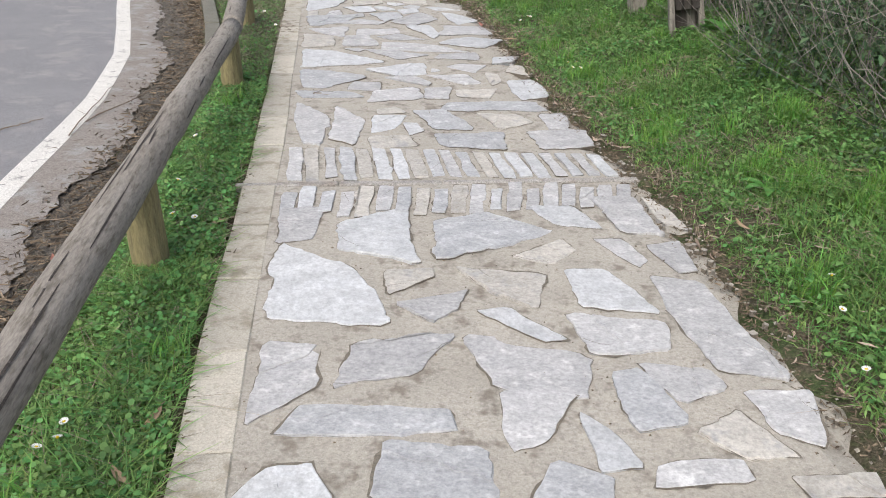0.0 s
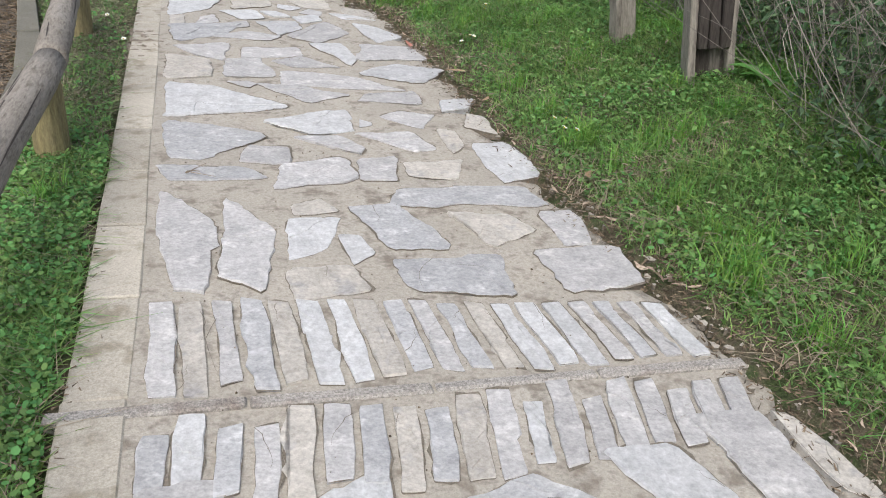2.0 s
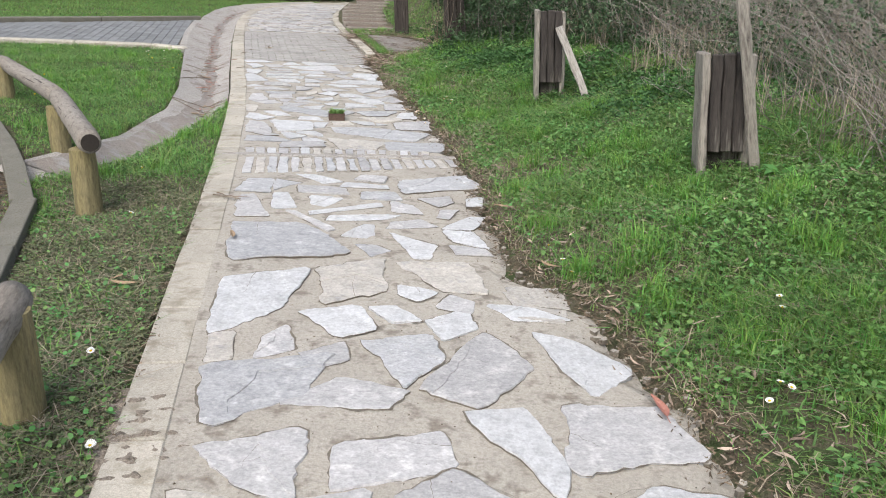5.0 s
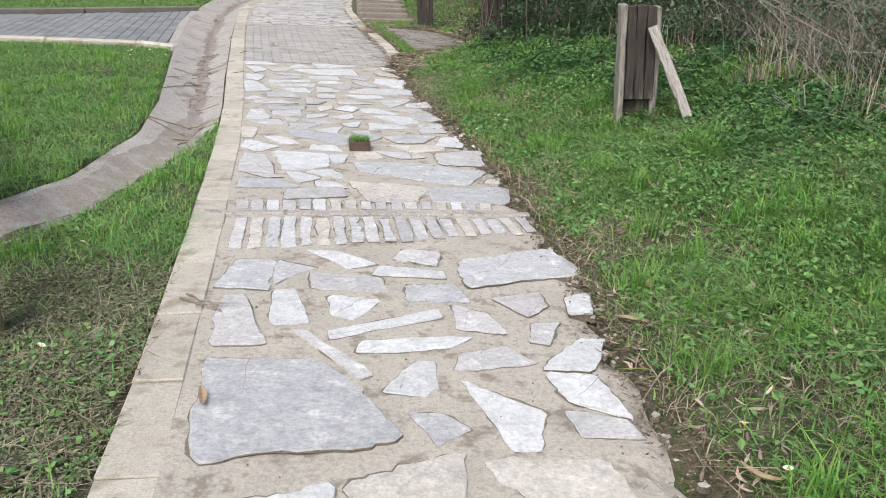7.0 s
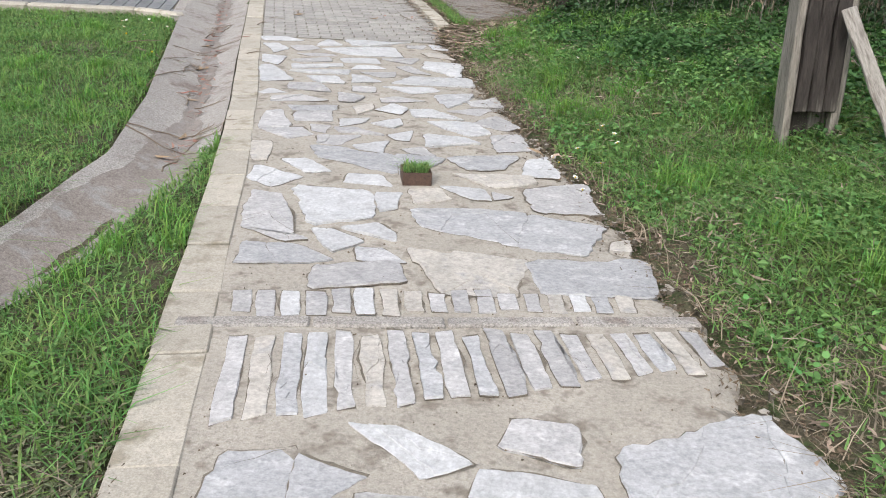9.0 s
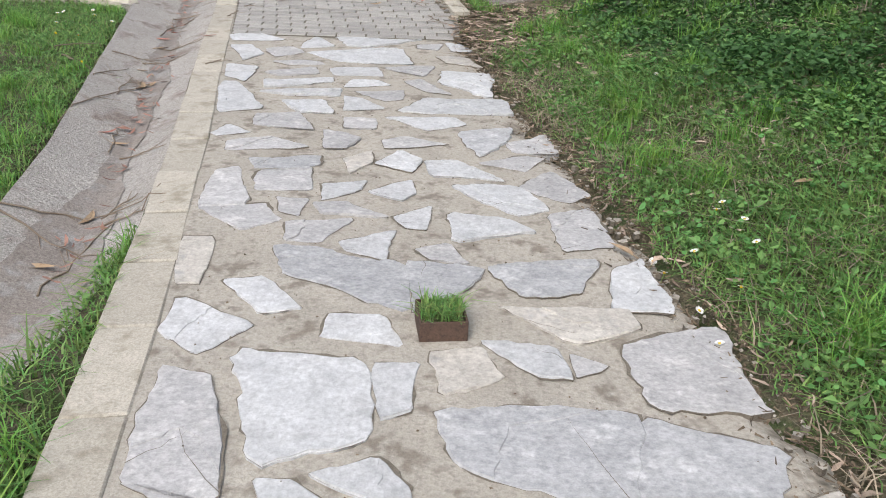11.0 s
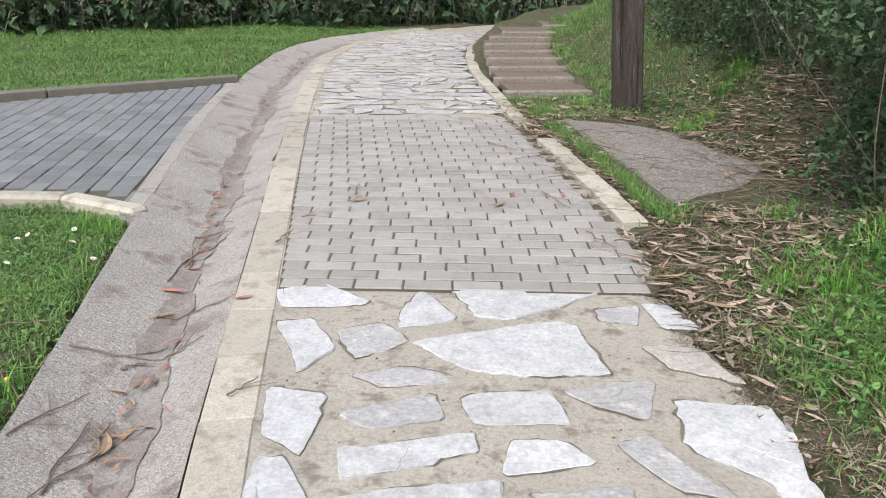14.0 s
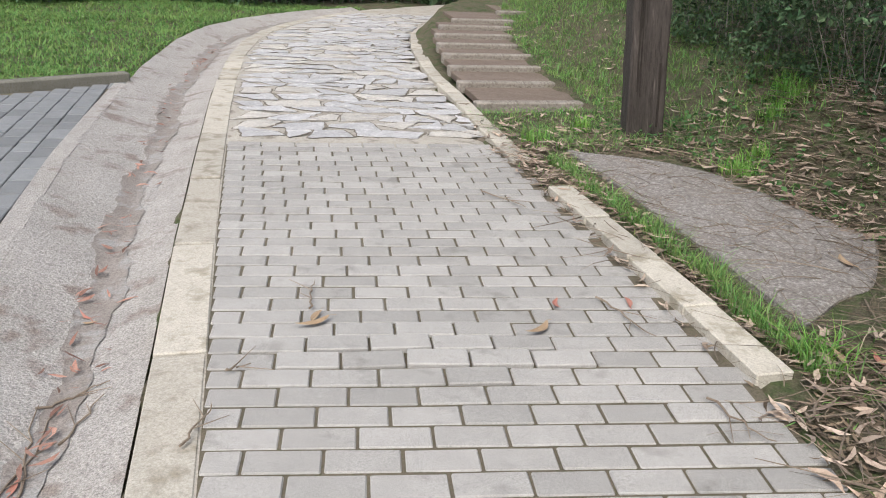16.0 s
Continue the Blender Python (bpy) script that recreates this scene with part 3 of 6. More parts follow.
log_rail([(0.26, 4.5, 0.42), (0.0, 7.05, 0.40), (-0.32, 9.0, 0.39)],
         [(0.60, 1.0, 0.40), (0.005, 7.12, 0.355), (-0.37, 9.12, 0.32)], 0.068, "low roadside fence of grey round logs on pine posts")
log_rail([(-0.90, 11.2, 0.40), (-1.63, 12.7, 0.38), (-2.85, 14.6, 0.36)],
         [(-0.80, 11.02, 0.385), (-1.66, 12.8, 0.30), (-2.95, 14.8, 0.24), (-5.2, 16.9, 0.22)], 0.064, "curving low fence of grey round logs on pine posts")


# ---- bare timber posts on the bank ----
def stump(x, y, w, d, h, turn, lean, label, mat=None, plank=True, seed=1, splint=None):
    z = float(surface(x, y))
    g = random.Random(seed)
    t = thing("timber_post", label, "wooden post", pose(x, y, z - 0.06, lean[0], lean[1], turn), group="posts along the bank")
    if plank:
        part("upright", bm_mesh("upright", box(w * 0.15, d, h, 0.008, 0, 6, g, 0.004), M_SLEEPER), t, "", pose(-w * 0.40, 0, 0))
        part("upright", bm_mesh("upright", box(w * 0.16, d, h * 0.98, 0.008, 0, 6, g, 0.004), M_SLEEPER), t, "", pose(w * 0.39, 0, 0))
        part("backing", bm_mesh("backing", box(w * 0.58, d * 0.5, h * 0.95, 0.006, 0, 4, g, 0.003), M_PLANK), t, "dark rotten core", pose(0, d * 0.1, 0))
        x0 = -w * 0.30
        for k in range(3):
            ww = w * (0.17 + 0.05 * g.random())
            part("plank", bm_mesh("plank", box(ww, d * 0.32, h * (0.70 + 0.06 * g.random()), 0.006, h * 0.24, 6, g, 0.005), M_PLANK), t,
                 "dark split plank", pose(x0 + ww / 2, -d * 0.42, 0))
            x0 += ww + 0.004
    else:
        part("upright", bm_mesh("upright", box(w, d, h, 0.012, 0, 9, g, 0.005), mat or M_SLEEPER), t)
        # Splits are not cut in: near-black strips on the face paint their inner shade.
        for k in range(4 if w > 0.15 else 2):
            h0 = g.uniform(0.05, 0.5) * h
            part("split", bm_mesh("split", box(w * g.uniform(0.03, 0.07), 0.012, h * g.uniform(0.25, 0.48), 0.002, h0, 6, g, 0.003), M_RECESS_SHADE), t, "dark strip for the shade inside a drying split", pose(g.uniform(-0.35, 0.35) * w, -d * 0.5, 0))
    if splint:
        sx, sy, tilt, ln, wd, back = splint
        part("splint", bm_mesh("splint", box(wd, 0.025, ln, 0.005, 0, 6, g, 0.006), M_PALEWOOD if ln < 1 else M_SLEEPER), t, "pale grey broken slat", pose(sx, sy, 0.0, back, tilt, 0))
    return t


stump(3.12, 7.66, 0.25, 0.16, 0.95, -8, (0, -10), "dark split timber post with planks between two uprights", seed=1)
stump(2.95, 8.50, 0.13, 0.11, 1.03, 10, (0, -12), "slim grey weathered timber post in the bank", plank=False, seed=2)
stump(3.95, 8.0, 0.07, 0.07, 1.1, 10, (0, -2), "thin grey stake among the brambles", plank=False, seed=12)
stump(2.655, 11.35, 0.31, 0.18, 0.72, -6, (-2, -5), "weathered timber post with dark split planks", seed=3, splint=(0.17, -0.13, -9, 1.3, 0.06, 4))
stump(2.11, 14.27, 0.28, 0.16, 0.82, -4, (0, -4), "weathered timber post with grey split planks", seed=4, splint=(0.34, -0.40, -22, 0.78, 0.065, -20))
stump(1.455, 17.98, 0.26, 0.22, 1.9, 0, (0, -7), "tall dark timber post wrapped in bare creeper", M_DARKWOOD, False, 5)
stump(0.705, 21.85, 0.24, 0.20, 1.6, 0, (0, -4), "tall dark timber post by the wooden steps", M_DARKWOOD, False, 6)
stump(2.35, 20.3, 0.2, 0.2, 1.6, 0, (0, -3), "dark timber post in the undergrowth", M_DARKWOOD, False, 7)


# ---- rusty cut-off tube in the path, filled with earth and grass ----
tube_end = thing("cut_steel_tube", "short rusty square tube filled with earth and grass", "metal stub", pose(0.226, 13.975, 0.0, 0, 0, 8))
for dx, dy, sx, sy in ((0, -0.065, 0.134, 0.006), (0, 0.065, 0.134, 0.006), (-0.064, 0, 0.006, 0.124), (0.064, 0, 0.006, 0.124)):
    part("side", bm_mesh("side", box(sx, sy, 0.09, 0.0015, -0.03), M_RUST), tube_end, m=pose(dx, dy, 0))
part("earth", bm_mesh("earth", box(0.121, 0.121, 0.054, 0.004, 0.0), M_SOIL), tube_end, "damp earth filling")


# ---- worn concrete slab and timber steps ----
def blob(points, z0, z1, mat, name):
    """A slab with a rounded outline through a few corners."""
    n = len(points)
    out = []
    for i in range(n):
        p0, p1, p2, p3 = (Vector((*points[(i + k - 1) % n], 0)) for k in range(4))
        for s in (0, 0.25, 0.5, 0.75):
            out.append(0.5 * ((2 * p1) + (p2 - p0) * s + (2 * p0 - 5 * p1 + 4 * p2 - p3) * s * s + (3 * p1 - p0 - 3 * p2 + p3) * s ** 3))
    m = len(out)
    c = sum(out, Vector()) / m
    v = [(p.x, p.y, z0) for p in out] + [(p.x, p.y, z1 - 0.012) for p in out] + [tuple(p + (c - p) * 0.03 + Vector((0, 0, z1))) for p in out] + [(c.x, c.y, z1 + 0.01)]
    f = [(i, (i + 1) % m, m + (i + 1) % m, m + i) for i in range(m)] + [(m + i, m + (i + 1) % m, 2 * m + (i + 1) % m, 2 * m + i) for i in range(m)]
    f += [(2 * m + i, 2 * m + (i + 1) % m, 3 * m) for i in range(m)]
    return mesh_of(name, v, f, mat)


slab = thing("concrete_slab", "rough grey exposed-aggregate concrete slab beside the path", "concrete slab", mesh=blob(
    [(0.14, 21.32), (0.20, 21.34), (0.62, 21.2), (0.92, 20.9), (1.15, 20.3), (1.29, 19.95), (1.28, 19.85), (1.08, 19.48), (0.96, 19.32), (0.80, 19.22), (0.60, 19.02), (0.56, 19.06), (0.47, 19.6), (0.34, 20.3)], -0.05, 0.05, M_CONC, "concrete_slab"))
steps = thing("timber_steps", "flight of worn brown timber steps climbing beside the path", "steps")
sg = random.Random(4)
STEP_Y = (22.89, 23.57, 24.18, 24.70, 25.18, 25.68, 26.2, 26.6, 27.5, 28.4)
STEP_L = (-0.36, -0.46, -0.52, -0.56, -0.60, -0.61, -0.56, -0.40, 0.20, 0.85)
STEP_R = (0.52, 0.40, 0.36, 0.35, 0.25, 0.24, 0.28, 0.36, 1.1, 1.6)
for i in range(10):
    x0, x1, y = STEP_L[i], STEP_R[i], STEP_Y[i]
    deep = (STEP_Y[i + 1] - y) if i < 9 else 0.9
    ln, z = x1 - x0, 0.015 + 0.035 * i
    part("nosing", bm_mesh("nosing", box(ln, 0.10, 0.10, 0.010, -0.07, 1, sg, 0.004), M_LOG), steps, "grey worn timber edge", pose((x0 + x1) / 2, y, z, 0, 0, 11))
    part("tread", bm_mesh("tread", box(ln - 0.03, deep, 0.06, 0.006, -0.06, 1, sg, 0.004), M_TREAD), steps, "brown trodden boards", pose((x0 + x1) / 2, y + deep / 2 + 0.04, z + 0.012, 1.5, 0, 11))
apron = new("drive_apron", sheet("drive_apron", lambda y: gutter_left(y) - 0.09, lambda y: gutter_left(y) + 0.012, [18.62 + 0.2 * i for i in range(24)], lambda x, y, u: -0.006 - 0.004 * u, M_GUTTER, 3, 0.06))
tagged(apron, "worn concrete edge between drive and gutter", "concrete", kind="structure")


# ---- plants: grass, weeds, brambles ----
NR = np.random.default_rng(11)


def scatter(n, x0, x1, y0, y1, keep):
    x, y = NR.uniform(x0, x1, n), NR.uniform(y0, y1, n)
    k = keep(x, y)
    return x[k], y[k]


def clump(x, y, s=2.3, k=0.0):
    """0 to 1, patchy cover."""
    return 0.5 + 0.5 * rumple(x, y, s, k) + 0.25 * rumple(x, y, s * 3.3, k + 1)


def blades(name, x, y, z, hmin, hmax, w, mat, lean=0.6, curl=0.5, tall=None):
    n = len(x)
    h = NR.uniform(hmin, hmax, n) * (1 if tall is None else tall)
    a = NR.uniform(0, 2 * np.pi, n)
    tilt = np.abs(NR.normal(0, lean, n)) * h
    side = np.stack([-np.sin(a), np.cos(a), np.zeros(n)], -1) * (w * NR.uniform(0.6, 1.3, n))[:, None] / 2
    base = np.stack([x, y, z - 0.01], -1)
    d = np.stack([np.cos(a), np.sin(a), np.zeros(n)], -1)
    mid = base + d * (tilt * 0.35)[:, None] + np.array([0, 0, 1]) * (h * 0.6)[:, None]
    tip = base + d * tilt[:, None] * (1 + curl * 0.5) + np.array([0, 0, 1]) * (h * NR.uniform(0.75, 1.0, n))[:, None]
    v = np.stack([np.stack([base - side, base + side], 1), np.stack([mid - side * 0.8, mid + side * 0.8], 1), np.stack([tip - side * 0.12, tip + side * 0.12], 1)], 1)
    return strip_mesh(name, v, mat)


def leaves(name, c, size, mat, up=0.6, narrow=0.55, rows=2):
    """Folded leaves at the places c, each a pair of bent quads."""
    n = len(c)
    s = NR.uniform(0.6, 1.3, n) * size
    a = NR.uniform(0, 2 * np.pi, n)
    e = NR.normal(0, up, n)
    d = np.stack([np.cos(a) * np.cos(e), np.sin(a) * np.cos(e), np.sin(e)], -1)
    side = np.cross(d, np.stack([NR.normal(0, 0.5, n), NR.normal(0, 0.5, n), np.ones(n)], -1))
    side /= np.linalg.norm(side, axis=1)[:, None] + 1e-9
    nrm = np.cross(side, d)
    L, W = s[:, None], (s * narrow)[:, None]
    droop = nrm * (s * 0.18)[:, None]
    b = c
    m = c + d * L * 0.5
    t = c + d * L - droop
    q1 = np.stack([b, m + side * W * 0.5 + droop * 0.4, t, m - droop * 0.3], 1)
    q2 = np.stack([b, m - droop * 0.3, t, m - side * W * 0.5 + droop * 0.4], 1)
    return quads_mesh(name, np.concatenate([q1, q2]), mat)


def stems(name, p0, p1, bend, w, mat, rungs=5):
    """Thin arching stems between pairs of points."""
    n = len(p0)
    t = np.linspace(0, 1, rungs)[None, :, None]
    mid = bend[:, None, :] * (4 * t * (1 - t))
    c = p0[:, None, :] * (1 - t) + p1[:, None, :] * t + mid
    d = p1 - p0
    side = np.cross(d, NR.normal(0, 1, (n, 3)))
    side /= np.linalg.norm(side, axis=1)[:, None] + 1e-9
    ww = (w * NR.uniform(0.5, 1.4, n))[:, None, None] * (1 - 0.6 * t)
    v = np.stack([c - side[:, None, :] * ww / 2, c + side[:, None, :] * ww / 2], 2)
    return strip_mesh(name, v, mat)


def stuff(name, mesh, label, category):
    return tagged(new(name, mesh), label, category, kind="stuff")


out_r = lambda x, y: x - along(PATH_R, y)
slab_free = lambda x, y: ~((y > 18.5) & (y < 20.2) & (out_r(x, y) > -0.02) & (out_r(x, y) < 0.145)) & ~((y > 18.9) & (y < 21.4) & (x > 0.16 + (21.3 - y) * 0.12) & (x < 0.75 + 0.30 * (21.4 - y)))
litter_zone = lambda x, y: smooth(16.7, 17.7, y - 0.75 * smooth(0.25, 0.6, out_r(x, y)) + 0.25 * rumple(x, y, 3.0)) * (1 - smooth(20.8, 22.6, y)) * smooth(-0.1, 0.05, out_r(x, y))


def round_leaves(name, c, size, mat, tip=0.35):
    """Small rounded leaflets, nearly level, each with six corners."""
    n = len(c)
    s, a = NR.uniform(0.6, 1.35, n) * size / 2, NR.uniform(0, 2 * np.pi, n)
    slope = NR.normal(0, tip, (n, 2))
    ring = []
    for k in range(6):
        q = a + k * np.pi / 3
        r = s * (1.0, 0.95, 0.85, 0.6, 0.85, 0.95)[k]
        dx, dy = r * np.cos(q), r * np.sin(q)
        ring.append(c + np.stack([dx, dy, dx * slope[:, 0] + dy * slope[:, 1]], -1))
    return quads_mesh(name, np.stack(ring, 1), mat, 6)


def bank_scatter(n, o0, o1, y0, y1, keep):
    """Places on the bank, o metres out from the path's edge."""
    y = NR.uniform(y0, y1, n)
    x = along(PATH_R, y) + NR.uniform(o0, o1, n)
    k = keep(x, y)
    return x[k], y[k]


def verge_scatter(n, y0, y1, keep):
    """Places in the narrow verge between road kerb and path kerb."""
    y = NR.uniform(y0, y1, n)
    a, b = along(ROAD_EDGE, y) + 0.13, along(KERB_IN, y) - KERB_W
    x = a + (b - a) * NR.random(n)
    k = keep(x, y)
    return x[k], y[k]


def right_keep(x, y):
    o = out_r(x, y)
    edge = 0.02 + 0.06 * rumple(x, y, 6.0) + 0.05 * rumple(x, y, 15.0)
    r = NR.random(len(x))
    ok = (o > edge) & (o < 3.4) & (r < (0.6 + 0.9 * clump(x, y)) * (1 - 0.6 * smooth(1.6, 2.8, o)) * (1 - 0.86 * litter_zone(x, y)))
    ok &= ~((y > 22.7) & (o < 1.08))
    return ok & slab_free(x, y)


shaded = lambda x, y: smooth(14.6, 16.4, y) * smooth(0.55, 1.1, out_r(x, y))
bald = lambda x, y: np.clip(smooth(0.60, 0.80, clump(x, y, 2.7, 21)) * smooth(1.3, 0.2, out_r(x, y)) + np.exp(-((x - 1.68) ** 2 + (y - 10.7) ** 2) / 0.10) + 0.8 * smooth(0.16, 0.0, out_r(x, y)), 0, 1)
x, y = bank_scatter(215000, 0.0, 2.1, 2.6, 18.0, lambda x, y: right_keep(x, y) & (NR.random(len(x)) > 0.9 * shaded(x, y) + 0.85 * bald(x, y)))
xf, yf = bank_scatter(60000, 0.0, 3.2, 18.0, 29.5, right_keep)
xb, yb = bank_scatter(40000, 2.0, 3.4, 2.6, 18.0, right_keep)
x, y = np.concatenate([x, xf, xb]), np.concatenate([y, yf, yb])
o = out_r(x, y)
stuff("grass", blades("grass", x, y, surface(x, y), 0.03, 0.085, 0.0068, M_GRASS, 1.15, 0.7, 0.55 + 0.9 * clump(x, y, 1.9, 3) * smooth(0.05, 0.5, o)), "fresh green grass on the bank beside the path", "grass")


def left_keep(x, y):
    k, e = along(KERB_IN, y) - KERB_W, along(ROAD_EDGE, y) + 0.14
    r = NR.random(len(x))
    near = (x < k - 0.01 - 0.05 * np.abs(rumple(x, y, 9))) & (x > e) & (y < 12.4)
    gl = along(GUTTER_MID, y) - along(GUTTER_HALF, y) - 0.02 + 0.05 * rumple(x, y, 8)
    gr = along(GUTTER_MID, y) + along(GUTTER_HALF, y) + 0.02 + 0.04 * rumple(x, y, 8)
    far = (y >= 10.9) & (((x < gl) & (x > e)) | ((x > gr) & (x < k - 0.01) & (y < 14.6)))
    ok = np.where(y < 10.9, near, far & (y < along(NEAR_EDGE, x) - 0.08))
    return ok & (r < 0.45 + 0.8 * clump(x, y, 2.6, 2))


worn = lambda x, y: smooth(6.6, 7.8, y) * (1 - smooth(11.5, 12.2, y)) * smooth(-1.25, -0.95, x)
xl, yl = scatter(300000, -7.5, -0.2, 10.9, 19.0, lambda x, y: left_keep(x, y) & (NR.random(len(x)) > 0.88 * worn(x, y)))
x, y = verge_scatter(75000, 1.8, 11.2, lambda x, y: left_keep(x, y) & (NR.random(len(x)) > 0.88 * worn(x, y)))
x, y = np.concatenate([x, xl]), np.concatenate([y, yl])
stuff("grass", blades("grass", x, y, surface(x, y), 0.022, 0.07, 0.0062, M_GRASS, 1.1, 0.6, 0.6 + 0.6 * clump(x, y, 2.2, 5)), "short green grass with daisies between kerb and road", "grass")


def lawn_keep(x, y):
    gl = along(GUTTER_MID, y) - along(GUTTER_HALF, y)
    return (y > along(FAR_EDGE, x) + 0.14) & (x < gl - 0.02) & (NR.random(len(x)) < 0.5 + 0.7 * clump(x, y, 1.4, 6))


x, y = scatter(170000, -9.5, 0.5, 19.5, 31.0, lawn_keep)
stuff("grass", blades("grass", x, y, surface(x, y), 0.03, 0.075, 0.012, M_GRASS, 1.3, 0.6), "lush green lawn beyond the paved drive", "grass")


def weed_keep(x, y):
    o = out_r(x, y)
    return (o > 0.07 + 0.05 * rumple(x, y, 7.0)) & (o < 2.9) & (NR.random(len(x)) < 0.35 + 0.9 * clump(x, y, 2.9, 8) * smooth(0.2, 1.1, o)) & slab_free(x, y) & ~((y > 22.8) & (o < 1.15)) & (NR.random(len(x)) > 0.8 * litter_zone(x, y))


x, y = bank_scatter(95000, 0.0, 2.3, 2.8, 18.0, lambda x, y: weed_keep(x, y) & (NR.random(len(x)) > 0.8 * bald(x, y)))
c = np.stack([x, y, surface(x, y) + NR.uniform(0.0, 0.07, len(x))], -1)
stuff("weeds", leaves("weeds", c, 0.032, M_WEED, 0.40, 0.62), "low broad-leaved weeds in the grass", "weeds")
x, y = bank_scatter(85000, 0.03, 2.0, 2.8, 17.5, lambda x, y: weed_keep(x, y) & (clump(x, y, 3.7, 15) > 0.45) & (NR.random(len(x)) > 0.8 * bald(x, y)))
c = np.stack([x, y, surface(x, y) + NR.uniform(0.012, 0.065, len(x))], -1)
stuff("clover", round_leaves("clover", c, 0.021, M_CLOVER), "mats of small round clover leaves on the bank", "clover")
x, y = verge_scatter(45000, 2.0, 11.2, lambda x, y: left_keep(x, y) & (NR.random(len(x)) > 0.85 * worn(x, y)))
c = np.stack([x, y, surface(x, y) + NR.uniform(0.005, 0.045, len(x))], -1)
stuff("clover", round_leaves("clover", c, 0.019, M_CLOVER), "clover and small weeds in the verge", "clover")
x, y = verge_scatter(105000, 6.4, 12.2, lambda x, y: left_keep(x, y) & (NR.random(len(x)) < 0.1 + 0.9 * worn(x, y)))
c = np.stack([x, y, surface(x, y) + NR.uniform(0.0, 0.02, len(x))], -1)
stuff("weeds", leaves("weeds", c, 0.022, M_DULL, 0.35, 0.4), "trodden dull green plants in the worn verge", "weeds")
x, y = scatter(60000, -6.0, -0.4, 11.0, 18.9, lambda x, y: left_keep(x, y) & (clump(x, y, 3.1, 9) > 0.35) & (worn(x, y) < 0.5))
c = np.stack([x, y, surface(x, y) + NR.uniform(0.0, 0.04, len(x))], -1)
stuff("weeds", leaves("weeds", c, 0.026, M_WEED, 0.4, 0.65), "broad-leaved weeds in the small lawn", "weeds")

x, y = scatter(17000, -0.9, 5.5, 2.8, 22.5, lambda x, y: (out_r(x, y) > 0.0) & (out_r(x, y) < 3) & (NR.random(len(x)) < 0.22 + 0.5 * smooth(0.9, 2.0, out_r(x, y))) & slab_free(x, y))
stuff("dry_grass", blades("dry_grass", x, y, surface(x, y), 0.04, 0.11, 0.0035, M_DRY, 1.6, 1.0), "dead straw-coloured grass among the green", "dry grass")
x, y = scatter(9000, -6.0, 0.6, 2.0, 18.8, left_keep)
stuff("dry_grass", blades("dry_grass", x, y, surface(x, y), 0.02, 0.07, 0.003, M_STRAW, 1.8, 1.0), "dead straw in the worn verge", "dry grass")


x, y = bank_scatter(75000, 0.5, 2.9, 12.5, 22.0, lambda x, y: (NR.random(len(x)) < (0.9 * shaded(x, y) + smooth(0.95, 1.4, out_r(x, y)) * (0.35 + 0.8 * clump(x, y, 2.2, 12))) * (1 - 0.85 * litter_zone(x, y)) * (1 - 0.8 * smooth(18.6, 19.6, y))) & slab_free(x, y))
c = np.stack([x, y, surface(x, y) + NR.uniform(0.02, 0.17, len(x)) * clump(x, y, 3.0, 13)], -1)
stuff("ground_ivy", leaves("ground_ivy", c, 0.040, M_IVY, 0.4, 0.75), "dark low nettles and ivy at the foot of the hedge", "weeds")
n = 5200
y = NR.uniform(3.0, 12.4, n)
x = along(ROAD_EDGE, y) - np.abs(NR.normal(0, 0.16, n))
a = NR.uniform(0, 2 * np.pi, n)
l2 = NR.uniform(0.01, 0.07, n)
p0 = np.stack([x, y, np.full(n, -0.118) + NR.uniform(0, 0.012, n)], -1)
p1 = p0 + np.stack([np.cos(a) * l2, np.sin(a) * l2, NR.normal(0, 0.006, n)], -1)
stuff("debris", stems("debris", p0, p1, np.zeros((n, 3)), 0.008, M_DEBRIS, 3), "dark leaves and bark in the mud of the shoulder", "debris")
x, y = bank_scatter(42000, 0.0, 2.2, 2.8, 17.5, lambda x, y: NR.random(len(x)) < 0.13 + 0.8 * smooth(0.55, 0.8, clump(x, y, 2.1, 31)))
stuff("dry_grass", blades("dry_grass", x, y, surface(x, y), 0.03, 0.09, 0.0045, M_DRY, 1.7, 1.0), "patches of pale dead grass matted into the turf", "dry grass")
x, y = verge_scatter(12000, 2.2, 11.8, left_keep)
stuff("dry_grass", blades("dry_grass", x, y, surface(x, y), 0.02, 0.06, 0.004, M_DRY, 1.8, 1.0), "pale dead grass matted into the verge", "dry grass")
# lusher tufts and dead patches
tx, ty = scatter(1500, -0.6, 5.0, 3.0, 22.0, lambda x, y: (out_r(x, y) > 0.2) & (out_r(x, y) < 2.3) & (NR.random(len(x)) < 0.55 * (1 - 0.7 * litter_zone(x, y))) & slab_free(x, y))
k = NR.integers(0, len(tx), 26000)
x, y = tx[k] + NR.normal(0, 0.045, len(k)), ty[k] + NR.normal(0, 0.045, len(k))
stuff("grass_tufts", blades("grass_tufts", x, y, surface(x, y), 0.06, 0.145, 0.0055, M_LUSH, 0.55, 0.9), "lush bright tufts of longer grass on the bank", "grass")
tx, ty = scatter(900, -6.0, 0.6, 2.0, 18.6, left_keep)
k = NR.integers(0, len(tx), 10000)
x, y = tx[k] + NR.normal(0, 0.04, len(k)), ty[k] + NR.normal(0, 0.04, len(k))
ok = left_keep(x, y) & (worn(x, y) < 0.3)
stuff("grass_tufts", blades("grass_tufts", x[ok], y[ok], surface(x[ok], y[ok]), 0.05, 0.12, 0.005, M_LUSH, 0.6, 0.8), "lush tufts of grass in the verge", "grass")
